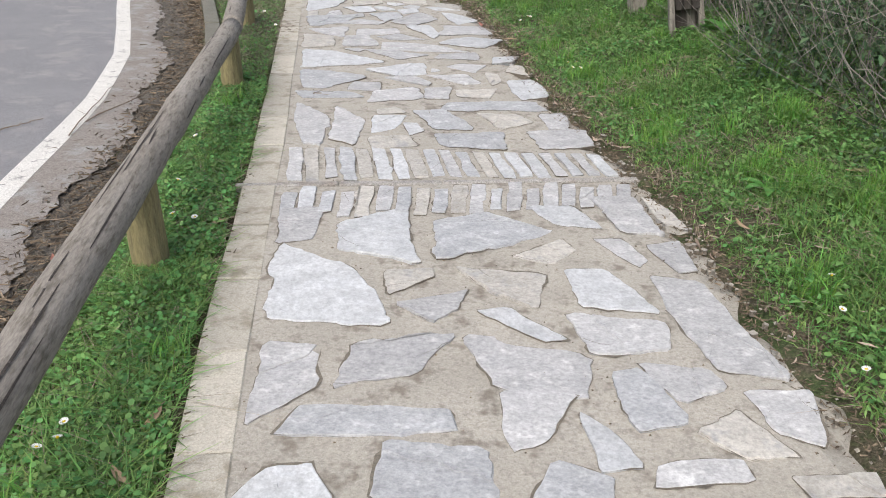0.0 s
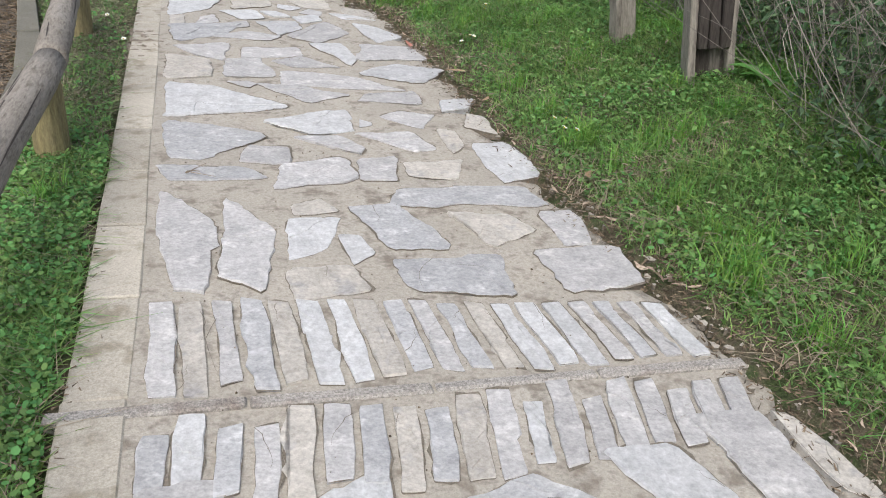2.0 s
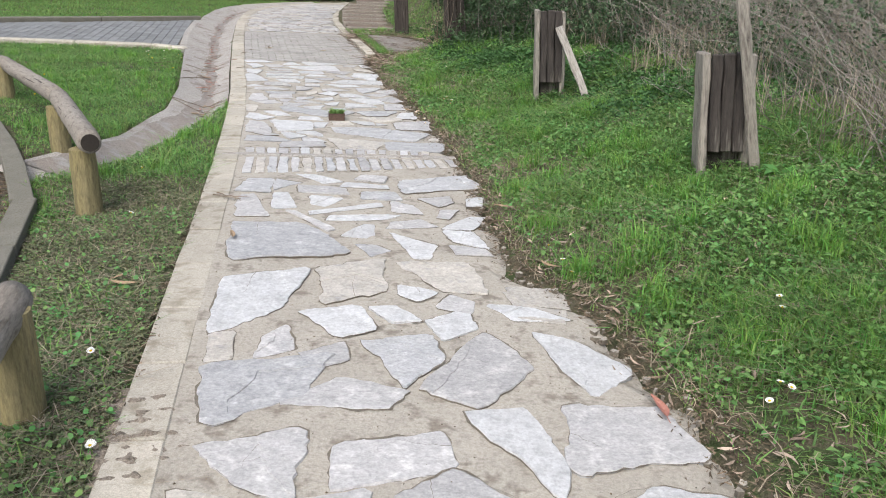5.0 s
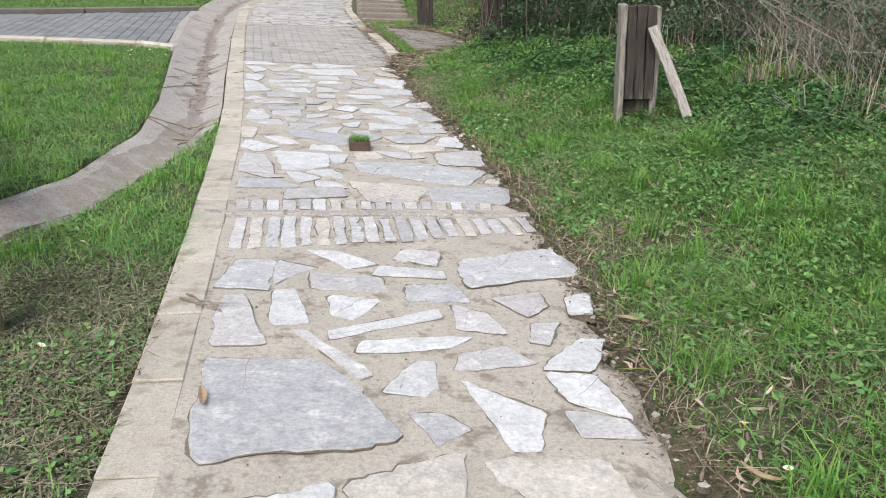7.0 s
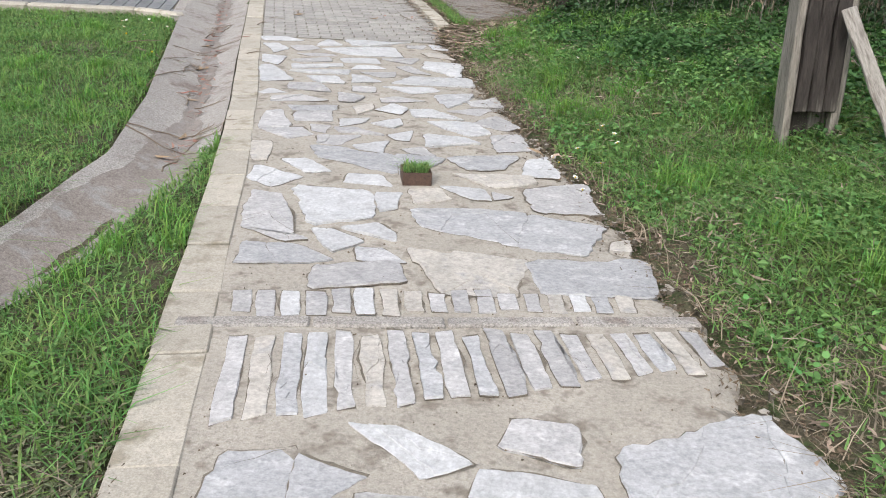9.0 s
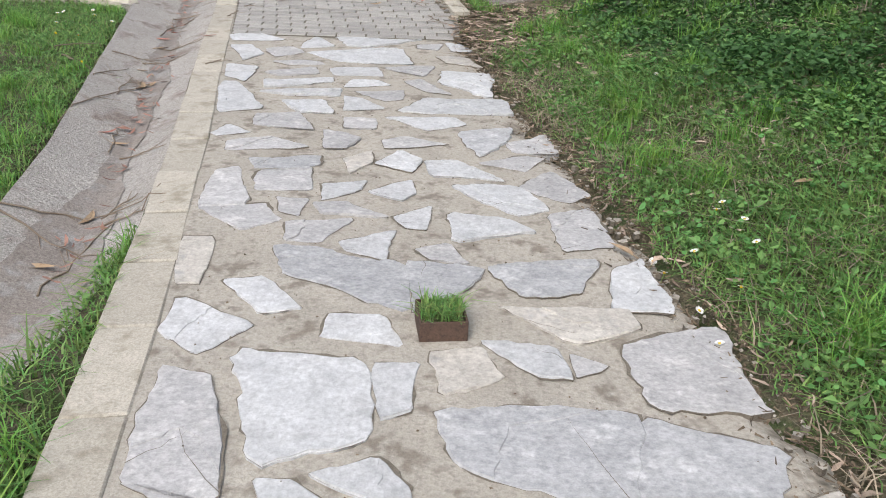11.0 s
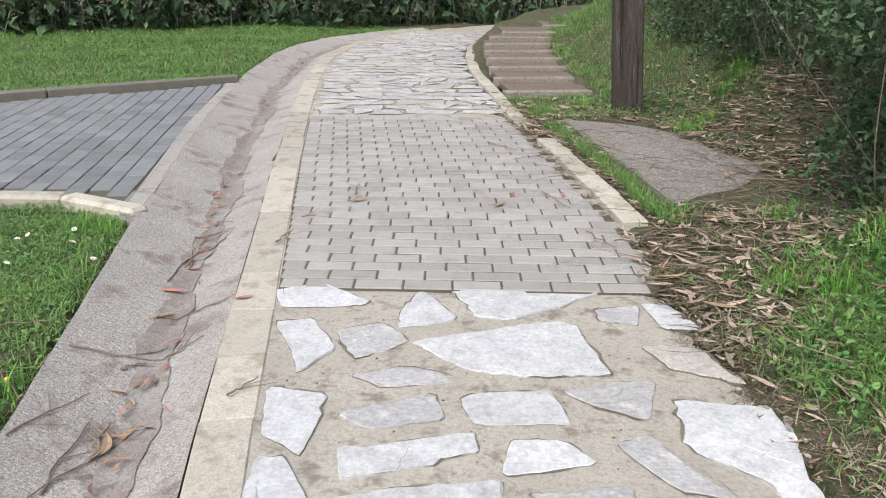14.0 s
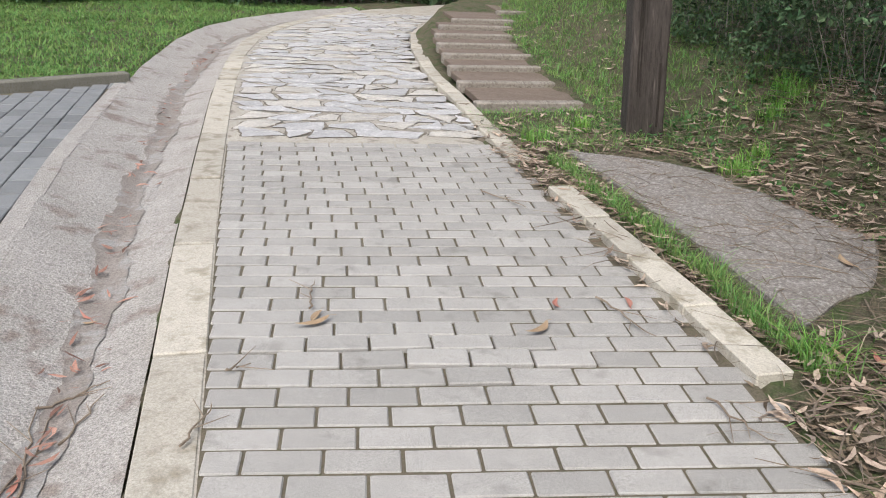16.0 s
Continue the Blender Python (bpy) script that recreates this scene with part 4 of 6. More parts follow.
tx, ty = scatter(420, -0.6, 4.6, 3.0, 16.8, lambda x, y: (out_r(x, y) > 0.0) & (out_r(x, y) < 2.4) & (NR.random(len(x)) < 0.8))
k = NR.integers(0, len(tx), 12000)
x, y = tx[k] + NR.normal(0, 0.09, len(k)), ty[k] + NR.normal(0, 0.09, len(k))
ok = out_r(x, y) > -0.02
x, y = x[ok], y[ok]
a = NR.uniform(0, 2 * np.pi, len(x))
l2 = NR.uniform(0.02, 0.075, len(x))
p0 = np.stack([x, y, np.maximum(surface(x, y), 0.0) + NR.uniform(0.01, 0.055, len(x))], -1)
p1 = p0 + np.stack([np.cos(a) * l2, np.sin(a) * l2, NR.normal(0.0, 0.02, len(x))], -1)
stuff("dead_thatch", stems("dead_thatch", p0, p1, np.stack([NR.normal(0, 0.01, len(x)), NR.normal(0, 0.01, len(x)), NR.uniform(0, 0.02, len(x))], -1), 0.0032, M_DRY, 4), "matted dead grass and debris in patches", "dry grass")
n = 15000
y = NR.uniform(3.0, 18.0, n)
x = along(PATH_R, y) + NR.normal(0.03, 0.07, n)
a = NR.uniform(0, 2 * np.pi, n)
l2 = NR.uniform(0.006, 0.03, n)
p0 = np.stack([x, y, np.maximum(surface(x, y), -0.01) + NR.uniform(0.002, 0.014, n)], -1)
p1 = p0 + np.stack([np.cos(a) * l2, np.sin(a) * l2, NR.normal(0, 0.006, n)], -1)
stuff("debris", stems("debris", p0, p1, np.zeros((n, 3)), 0.006, M_DEBRIS, 3), "dark crumbled leaves and bark along the path's edge", "debris")
n = 3200
y = NR.uniform(2.5, 12.0, n)
x = along(KERB_IN, y) - KERB_W + NR.normal(-0.05, 0.035, n)
a = NR.uniform(0, 2 * np.pi, n)
l2 = NR.uniform(0.006, 0.025, n)
p0 = np.stack([x, y, np.full(n, 0.008) - 0.02 * (x < along(KERB_IN, y) - KERB_W)], -1)
p1 = p0 + np.stack([np.cos(a) * l2, np.sin(a) * l2, NR.normal(0, 0.004, n)], -1)
stuff("debris", stems("debris", p0, p1, np.zeros((n, 3)), 0.005, M_DEBRIS, 3), "dark crumbled debris along the kerb", "debris")


# ---- bramble hedge ----
def hedge_front(y):
    return along(((0, 1.5), (3, 1.35), (5, 1.15), (6.9, 1.15), (7.3, 1.42), (8.8, 1.45), (10, 1.8), (12, 2.6), (15, 2.5), (16.5, 1.9), (17.3, 1.2), (18.6, 1.15), (20, 1.95), (22, 2.0), (24, 2.1), (28, 2.4), (34, 3.2)), y)


def hedge_top(y):
    # From y 17 on, unseen extra height is added to shade the hedge foot.
    return along(((0, 1.4), (6, 1.2), (9, 1.3), (11, 0.75), (14, 0.85), (16, 1.6), (17.2, 2.9), (24, 3.3), (34, 3.3)), y)


n = 190000
y = np.where(NR.random(n) < 0.3, NR.uniform(15.5, 24, n), NR.uniform(1.5, 33, n))
depth = NR.random(n) ** 1.6 * 2.4
top = hedge_top(y) * (0.8 + 0.35 * clump(depth * 2, y, 1.9, 4))
u = NR.random(n)
lump = 0.28 * rumple(y, u * 2.5, 2.4, 2) + 0.12 * rumple(y, u * 3, 7, 5)
xo = hedge_front(y) + depth + lump - 0.35 * u * smooth(16.2, 17.8, y)
x = along(PATH_R, y) + xo
z = surface(x, y) + u * top * np.clip(0.45 + depth, 0, 1.15)
keep = (clump(y, z * 2, 3.4, 1) + 0.25 * NR.random(n) > 0.30) & ~((y > 10.2) & (y < 15.6) & (NR.random(n) < 0.45))
c = np.stack([x, y, z], -1)[keep]
bramble = tagged(new("bramble_hedge"), "dense dark bramble hedge with bare grey canes along the bank", "hedge")
lv = part("foliage", leaves("foliage", c, 0.048, M_BRAMBLE, 0.6, 0.62), bramble)
n = 5600
y = np.where(NR.random(n) < 0.4, NR.uniform(5, 15, n), NR.uniform(2, 32, n))
o0 = hedge_front(y) + NR.random(n) ** 1.4 * 2.2 - 0.05
x = along(PATH_R, y) + o0
p0 = np.stack([x, y, surface(x, y)], -1)
ln = hedge_top(y) * NR.uniform(0.4, 1.15, n)
p1 = p0 + np.stack([NR.normal(-0.1, 0.48, n), NR.normal(0, 0.62, n), ln * 0.9], -1)
bend = np.stack([NR.normal(0, 0.16, n), NR.normal(0, 0.2, n), NR.uniform(0, 0.22, n)], -1)
part("cane_tangle", stems("cane_tangle", p0, p1, bend, 0.0042, M_CANE, 6), bramble, "bare grey-brown canes")
n = 1200
y = NR.uniform(9.8, 16.5, n)
o0 = NR.uniform(1.7, 4.2, n)
x = along(PATH_R, y) + o0
p0 = np.stack([x, y, surface(x, y)], -1)
p1 = p0 + np.stack([NR.normal(0, 0.25, n), NR.normal(0, 0.25, n), NR.uniform(0.15, 0.75, n) * smooth(1.5, 2.4, o0)], -1)
stuff("dry_scrub", stems("dry_scrub", p0, p1, np.stack([NR.normal(0, 0.1, n), NR.normal(0, 0.1, n), NR.uniform(0, 0.15, n)], -1), 0.006, M_CANE, 5), "tangle of dead grey-brown stems behind the posts", "dry scrub")

tx, ty = scatter(260, 1.0, 6.0, 9.5, 17.0, lambda x, y: (out_r(x, y) > 1.9) & (out_r(x, y) < 4.2))
k = NR.integers(0, len(tx), 4000)
x, y = tx[k] + NR.normal(0, 0.10, len(k)), ty[k] + NR.normal(0, 0.10, len(k))
stuff("dry_grass", blades("dry_grass", x, y, surface(x, y), 0.15, 0.55, 0.005, M_DRY, 0.5, 1.2), "tall pale dead grass behind the posts", "dry grass")
# wood behind the lawn
n = 24000
a = NR.random(n)
x = -16 + 20 * a
y0 = np.clip(27.2 + 0.8 * (x + 7.5), 27.2, 32.3)
y = y0 + NR.random(n) ** 1.5 * 3 + 0.5 * rumple(x, x, 1.3)
z = surface(x, np.minimum(y, 33)) + NR.random(n) * 3.6 * (0.75 + 0.3 * clump(x, y, 0.9))
stuff("far_wood", leaves("far_wood", np.stack([x, y, z], -1), 0.22, M_BRAMBLE, 0.7, 0.6), "dark undergrowth of the wood behind the lawn", "undergrowth")
n = 1200
x = NR.uniform(-16, 4, n)
y = np.clip(27.4 + 0.8 * (x + 7.5), 27.4, 32.5) + NR.random(n) * 2.5
p0 = np.stack([x, y, surface(x, np.minimum(y, 33))], -1)
p1 = p0 + np.stack([NR.normal(0, 0.4, n), NR.normal(0, 0.3, n), NR.uniform(1, 3.6, n)], -1)
stuff("far_stems", stems("far_stems", p0, p1, NR.normal(0, 0.15, (n, 3)), 0.018, M_CANE, 5), "thin bare stems at the edge of the wood", "stems")

# tufts: in the steel tube, along the gutter's joint, beside the slab
n = 420
x, y = 0.226 + NR.uniform(-0.058, 0.058, n), 13.975 + NR.uniform(-0.058, 0.058, n)
part("grass", blades("grass", x, y, np.full(n, 0.058), 0.015, 0.05, 0.005, M_GRASS, 0.8, 0.5), tube_end, "short tuft of green grass").matrix_parent_inverse = tube_end.matrix_basis.inverted()
n = 1000
y = np.concatenate([NR.normal(cy, 0.09, n // 5) for cy in (12.9, 13.25, 13.6, 13.9, 14.3)])
x = along(KERB_IN, y) - KERB_W - 0.03 - np.abs(NR.normal(0, 0.035, len(y)))
stuff("grass", blades("grass", x, y, np.full(len(y), -0.035), 0.015, 0.045, 0.007, M_GRASS, 1.4, 0.5), "tufts of grass in the joint beside the kerb", "grass")
n = 2600
y = NR.uniform(18.6, 21.2, n)
x = along(PATH_R, y) + 0.2 + np.abs(NR.normal(0, 0.05, n)) + 0.03 * rumple(y, y, 5)
stuff("grass", blades("grass", x, y, np.full(n, 0.01), 0.04, 0.12, 0.005, M_GRASS, 0.6, 0.5), "grass growing between kerb and concrete slab", "grass")


# ---- litter: eucalyptus leaves and twigs ----
def long_leaves(name, x, y, z, size, mat):
    """Narrow sickle leaves lying about."""
    n = len(x)
    a, s = NR.uniform(0, 2 * np.pi, n), size * NR.uniform(0.5, 1.2, n)
    d = np.stack([np.cos(a), np.sin(a), NR.normal(0, 0.12, n)], -1)
    p = np.stack([-np.sin(a), np.cos(a), NR.normal(0, 0.35, n)], -1)
    c0 = np.stack([x, y, z + 0.006], -1)
    t = np.array([0, 0.3, 0.65, 1.0])
    w = np.array([0.015, 0.085, 0.07, 0.01])
    sickle = NR.normal(0, 0.12, n)
    rows = []
    for tt, ww in zip(t, w):
        m = c0 + d * (s * (tt - 0.5))[:, None] + p * (s * sickle * 4 * tt * (1 - tt))[:, None] + np.array([0, 0, 0.05]) * (s * NR.uniform(0, 1, n) * abs(tt - 0.4) * 3)[:, None]
        rows.append(np.stack([m - p * (s * ww)[:, None], m + p * (s * ww)[:, None]], 1))
    return strip_mesh(name, np.stack(rows, 1), mat)


x, y = scatter(26000, -0.4, 3.0, 16.8, 21.6, lambda x, y: (out_r(x, y) > -0.04) & (NR.random(len(x)) < litter_zone(x, y)) & slab_free(x, y))
stuff("leaf_mould", long_leaves("leaf_mould", x, y, np.maximum(surface(x, y), 0.0) + NR.uniform(0, 0.012, len(x)), 0.06, M_DEBRIS), "dark brown rotting leaf mould under the dry leaves", "leaf mould")
x, y = scatter(18000, -0.6, 3.2, 16.6, 26.5, lambda x, y: (out_r(x, y) > -0.06) & (NR.random(len(x)) < 0.12 + 0.85 * litter_zone(x, y)) & slab_free(x, y) & ~((y > 22.8) & (out_r(x, y) < 1.1)))
stuff("leaf_litter", long_leaves("leaf_litter", x, y, np.maximum(surface(x, y), 0.0) + NR.uniform(0.006, 0.03, len(x)), 0.095, M_LITTER), "dry brown eucalyptus leaves heaped beside the path", "leaf litter")
x, y = scatter(14000, -0.5, 4.5, 3.0, 17.5, lambda x, y: (out_r(x, y) > -0.03) & (NR.random(len(x)) < 0.5 * np.exp(-np.abs(out_r(x, y) - 0.08) / 0.18) + 0.055 + 0.6 * bald(x, y) + 0.25 * smooth(13.5, 16.5, y)))
stuff("leaf_litter", long_leaves("leaf_litter", x, y, np.maximum(surface(x, y), 0) + NR.uniform(0.008, 0.05, len(x)) * smooth(0.0, 0.3, out_r(x, y)), 0.065, M_LITTER), "scattered dead leaves along the edge of the path", "leaf litter")
n = 420
y = NR.uniform(14.2, 27, n)
u = np.clip(NR.normal(0.58, 0.07, n), 0.1, 0.9)
gl = along(GUTTER_MID, y) - along(GUTTER_HALF, y)
gr = along(KERB_IN, y) - KERB_W
ok = NR.random(n) < 0.25 + 0.75 * (clump(y, y, 3.0, 2) > 0.55)
y, u, gl, gr = y[ok], u[ok], gl[ok], gr[ok]
x = gl * (1 - u) + gr * u
stuff("leaf_litter", long_leaves("leaf_litter", x, y, np.full(len(x), -0.088), 0.075, M_GUTTER_LEAF), "reddish dead leaves gathered along the gutter", "leaf litter")
n = 2600
x, y = scatter(n * 3, -0.4, 3.0, 16.8, 22.5, lambda x, y: (out_r(x, y) > -0.1) & (NR.random(len(x)) < 0.05 + 0.5 * litter_zone(x, y)))
p0 = np.stack([x, y, np.maximum(surface(x, y), 0) + 0.012], -1)
a = NR.uniform(0, 2 * np.pi, len(x))
l2 = NR.uniform(0.08, 0.4, len(x))
p1 = p0 + np.stack([np.cos(a) * l2, np.sin(a) * l2, NR.uniform(-0.005, 0.04, len(x))], -1)
stuff("twigs", stems("twigs", p0, p1, np.stack([NR.normal(0, 0.03, len(x)), NR.normal(0, 0.03, len(x)), NR.uniform(0, 0.02, len(x))], -1), 0.005, M_TWIG, 5), "thin dead twigs among the leaf litter", "twigs")
n = 900
y = NR.uniform(3.2, 17.6, n)
x = along(PATH_R, y) + NR.normal(-0.01, 0.05, n)
s = NR.uniform(0.003, 0.009, n)
tet = np.array([(0, 0, 0.9), (1, 0, 0), (-0.6, 0.8, 0), (-0.5, -0.9, 0)])
c = np.stack([x, y, np.maximum(surface(x, y), -0.012)], -1)
P = c[:, None, :] + tet[None] * s[:, None, None] * NR.uniform(0.7, 1.5, (n, 1, 3))
tri = np.concatenate([P[:, [0, 1, 2]], P[:, [0, 2, 3]], P[:, [0, 3, 1]]])
stuff("gravel", quads_mesh("gravel", tri, M_GRAVEL, 3), "loose crumbs of mortar and gravel at the path's edge", "gravel")
n = 1500
y = NR.uniform(3.2, 17.6, n)
a, b = along(KERB_IN, y), along(PATH_R, y)
x = a + (b - a) * NR.random(n)
s = NR.uniform(0.0015, 0.005, n)
P = np.stack([x, y, np.full(n, -0.001)], -1)[:, None, :] + tet[None] * s[:, None, None] * NR.uniform(0.7, 1.5, (n, 1, 3))
stuff("gravel", quads_mesh("gravel", np.concatenate([P[:, [0, 1, 2]], P[:, [0, 2, 3]], P[:, [0, 3, 1]]]), M_DEBRIS, 3), "dark grit and crumbs lying on the path", "gravel")
n = 260
y = NR.uniform(3.2, 17.6, n)
x = along(PATH_R, y) + NR.normal(-0.03, 0.035, n)
a = NR.uniform(0, 2 * np.pi, n)
s = NR.uniform(0.005, 0.02, n)
ring = []
for k in range(5):
    r, q = s * NR.uniform(0.6, 1.2, n), a + 2 * np.pi * k / 5
    ring.append(np.stack([x + r * np.cos(q), y + r * np.sin(q), np.maximum(surface(x, y), -0.006) + NR.uniform(0.003, 0.009, n)], -1))
top = np.stack(ring, 1)
foot = top - np.array([0, 0, 0.02])
sides = np.concatenate([np.stack([top[:, k], top[:, (k + 1) % 5], foot[:, (k + 1) % 5], foot[:, k]], 1) for k in range(5)])
stuff("mortar_chips", quads_mesh("mortar_chips", top, M_MORTAR, 5), "broken chips of sandy mortar along the path's edge", "mortar chips")
stuff("mortar_chips", quads_mesh("mortar_chips", sides, M_SEAM), "dark broken sides of the mortar chips", "mortar chips")
n = 1800
y = NR.uniform(3.5, 12.3, n)
x = along(ROAD_EDGE, y) - NR.uniform(0.0, 0.45, n) ** 1.0
c = np.stack([x, y, np.full(n, -0.125)], -1)
s = NR.uniform(0.004, 0.018, n)
P = c[:, None, :] + tet[None] * s[:, None, None] * NR.uniform(0.7, 1.5, (n, 1, 3))
tri = np.concatenate([P[:, [0, 1, 2]], P[:, [0, 2, 3]], P[:, [0, 3, 1]]])
stuff("gravel", quads_mesh("gravel", tri, M_MUD, 3), "muddy stones and grit on the road shoulder", "gravel")


# ---- daisies, single leaves and twigs ----
def daisy_mesh():
    v, f = [(0, 0, 0.003)], []
    for k in range(14):
        a0, a1 = 2 * math.pi * k / 14, 2 * math.pi * (k + 0.78) / 14
        b = len(v)
        v += [(0.004 * math.cos(a0), 0.004 * math.sin(a0), 0.001), (0.011 * math.cos(a0), 0.011 * math.sin(a0), 0.003), (0.011 * math.cos(a1), 0.011 * math.sin(a1), 0.003), (0.004 * math.cos(a1), 0.004 * math.sin(a1), 0.001)]
        f.append((b, b + 1, b + 2, b + 3))
    return mesh_of("petals", v, f, M_PETAL)


DAISY = daisy_mesh()
bm = bmesh.new()
bmesh.ops.create_icosphere(bm, subdivisions=1, radius=0.004)
DISC = bm_mesh("disc", bm, M_YELLOW)
bm = bmesh.new()
bmesh.ops.create_icosphere(bm, subdivisions=1, radius=0.009)
BUD = bm_mesh("florets", bm, M_YELLOW)
v, f = tube([(0, 0, -0.06), (0, 0, 0)], [0.0012, 0.001], 5, False)
STALK = mesh_of("stalk", v, f, M_GRASS)
first = thing("daisy", "small white daisy in the grass", "flower", pose(0, 0, -5), group="daisies in the verge")
part("petals", DAISY, first)
part("disc", DISC, first, "yellow centre")
part("stalk", STALK, first)


def daisy(x, y, h=0.06, s=1.0):
    d = copy_thing(first, pose(x, y, float(surface(x, y)) + h, random.uniform(-25, 25), random.uniform(-25, 25), random.uniform(0, 360)))
    d.scale = (1.25 * s, 1.25 * s, 1.25 * s)
    return d


LEAF_COLOUR = {"red": material("red_leaf", (0.34, 0.13, 0.10), (0.42, 0.22, 0.17), (0.24, 0.09, 0.06), scale=30, rough=0.6, bump=0), "brown": material("brown_leaf", (0.30, 0.21, 0.13), (0.38, 0.29, 0.19), (0.19, 0.12, 0.07), scale=30, rough=0.7, bump=0)}


def rest_height(x, y):
    """What lies under a small thing: gutter, shoulder, path or ground."""
    if 10.9 < y < 30 and gutter_left(y) < x < gutter_right(y):
        return float(gutter_z(x, y, (x - gutter_left(y)) / (gutter_right(y) - gutter_left(y)))) + 0.002
    if k_in(y) - KERB_W < x < k_in(y):
        return 0.011
    if k_in(y) < x < p_r(y):
        return 0.016
    if x < r_e(y):
        return -0.105
    return float(surface(x, y)) + 0.03


def leaf_mesh(seed, size, mat):
    """A curled sickle leaf with a midrib fold and a stalk."""
    g = random.Random(seed)
    bow, curl = g.uniform(-0.18, 0.18), g.uniform(0.05, 0.22)
    v, f = [], []
    for i in range(8):
        t = i / 7
        w = size * 0.11 * math.sin(math.pi * min(0.98, 0.05 + t * 0.95)) ** 0.8
        x, yb, z = size * (t - 0.5), size * bow * 4 * t * (1 - t), size * curl * (t - 0.45) ** 2 * 2
        v += [(x, yb - w, z + w * 0.5), (x, yb, z), (x, yb + w, z + w * 0.35)]
    for i in range(7):
        a = 3 * i
        f += [(a, a + 3, a + 4, a + 1), (a + 1, a + 4, a + 5, a + 2)]
    b = len(v)
    v += [(-size * 0.72, 0.002, 0.004), (-size * 0.72, -0.002, 0.004), (-size * 0.5, -0.0015, 0.01), (-size * 0.5, 0.0015, 0.01)]
    f.append((b, b + 1, b + 2, b + 3))
    return mesh_of("fallen_leaf", v, f, mat)


def fallen_leaf(x, y, turn, colour, size):
    me = leaf_mesh(int(turn), size, LEAF_COLOUR[colour])
    thing("fallen_leaf", "curled dry red eucalyptus leaf" if colour == "red" else "curled dry brown eucalyptus leaf", "leaf", pose(x, y, rest_height(x, y) + 0.002, 0, 0, turn), group="fallen leaves", mesh=me)


def twig(x0, y0, x1, y1):
    g = random.Random(int(x0 * 1000 + y1 * 100))
    n = 9
    pts = []
    for i in range(n):
        t = i / (n - 1)
        x, y = x0 + (x1 - x0) * t + g.uniform(-0.012, 0.012), y0 + (y1 - y0) * t + g.uniform(-0.012, 0.012)
        pts.append((x, y, rest_height(x, y) + 0.004 + g.uniform(0, 0.004)))
    v, f = tube(pts, [0.0042 - 0.0028 * i / n for i in range(n)], 6)
    for k in (3, 5):
        p = Vector(pts[k])
        a = math.atan2(y1 - y0, x1 - x0) + g.choice((-0.7, 0.7))
        ln = g.uniform(0.05, 0.14)
        q = p + Vector((math.cos(a) * ln, math.sin(a) * ln, 0))
        q.z = rest_height(q.x, q.y) + 0.006
        tv, tf = tube([p, p.lerp(q, 0.5), q], [0.002, 0.0016, 0.001], 5)
        b = len(v)
        v += tv
        f += [tuple(b + i for i in face) for face in tf]
    thing("twig", "thin bent dead twig lying on the ground", "twig", group="fallen twigs", mesh=mesh_of("twig", v, f, M_TWIG))



# daisies where they stand
daisy(0.34, 3.42, 0.05)
daisy(0.33, 3.49, 0.05)
daisy(0.30, 3.38, 0.05)
daisy(0.23, 4.89, 0.05)
daisy(0.34, 4.84, 0.05)
daisy(0.14, 5.29, 0.05)
daisy(0.26, 5.16, 0.05)
daisy(0.04, 5.97, 0.05)
daisy(2.27, 7.31, 0.07)
daisy(2.32, 7.27, 0.07)
daisy(2.83, 4.33, 0.07)
daisy(2.77, 4.09, 0.07)
daisy(2.71, 3.76, 0.07)
daisy(3.02, 5.44, 0.07)
daisy(2.26, 7.46, 0.07)
daisy(2.31, 7.43, 0.07)
daisy(-0.03, 8.77, 0.05)
daisy(2.14, 9.10, 0.07)
daisy(1.60, 10.18, 0.07)
daisy(2.31, 9.65, 0.07)
daisy(-0.03, 8.76, 0.05)
daisy(2.29, 9.57, 0.07)
daisy(2.12, 9.14, 0.07)
daisy(2.05, 9.05, 0.07)
daisy(1.58, 10.31, 0.07)
daisy(-0.61, 11.00, 0.05)
daisy(-0.24, 9.36, 0.05)
daisy(-0.86, 12.03, 0.05)
daisy(1.00, 13.94, 0.07)
daisy(1.23, 14.40, 0.07)
daisy(1.55, 10.54, 0.07)
daisy(0.99, 14.12, 0.07)
daisy(1.11, 14.15, 0.07)
daisy(1.25, 14.59, 0.07)
daisy(1.18, 14.68, 0.07)
daisy(1.21, 14.72, 0.07)
daisy(0.92, 14.44, 0.07)
daisy(0.94, 14.36, 0.07)
daisy(1.03, 14.38, 0.07)
daisy(1.25, 16.08, 0.07)
daisy(-2.65, 18.21, 0.05)
daisy(-2.63, 18.27, 0.05)
daisy(-2.46, 18.39, 0.05)
daisy(-2.37, 18.19, 0.05)
daisy(-2.15, 18.07, 0.05)
daisy(-2.52, 17.89, 0.05)
daisy(-2.16, 17.96, 0.05)
daisy(-2.21, 17.50, 0.05)

# single fallen leaves
fallen_leaf(-1.36, 17.55, 28, "red", 0.09)
fallen_leaf(-1.77, 17.81, 184, "red", 0.13)
fallen_leaf(-1.79, 18.14, 342, "red", 0.13)
fallen_leaf(-2.01, 19.20, 128, "red", 0.12)
fallen_leaf(-1.55, 16.91, 310, "brown", 0.08)
fallen_leaf(-1.61, 16.93, 348, "brown", 0.09)
fallen_leaf(-1.72, 17.56, 220, "brown", 0.12)
fallen_leaf(-1.48, 16.68, 260, "brown", 0.14)
fallen_leaf(-1.52, 16.62, 278, "brown", 0.14)
fallen_leaf(-1.14, 18.98, 257, "brown", 0.10)
fallen_leaf(0.35, 17.87, 18, "brown", 0.13)
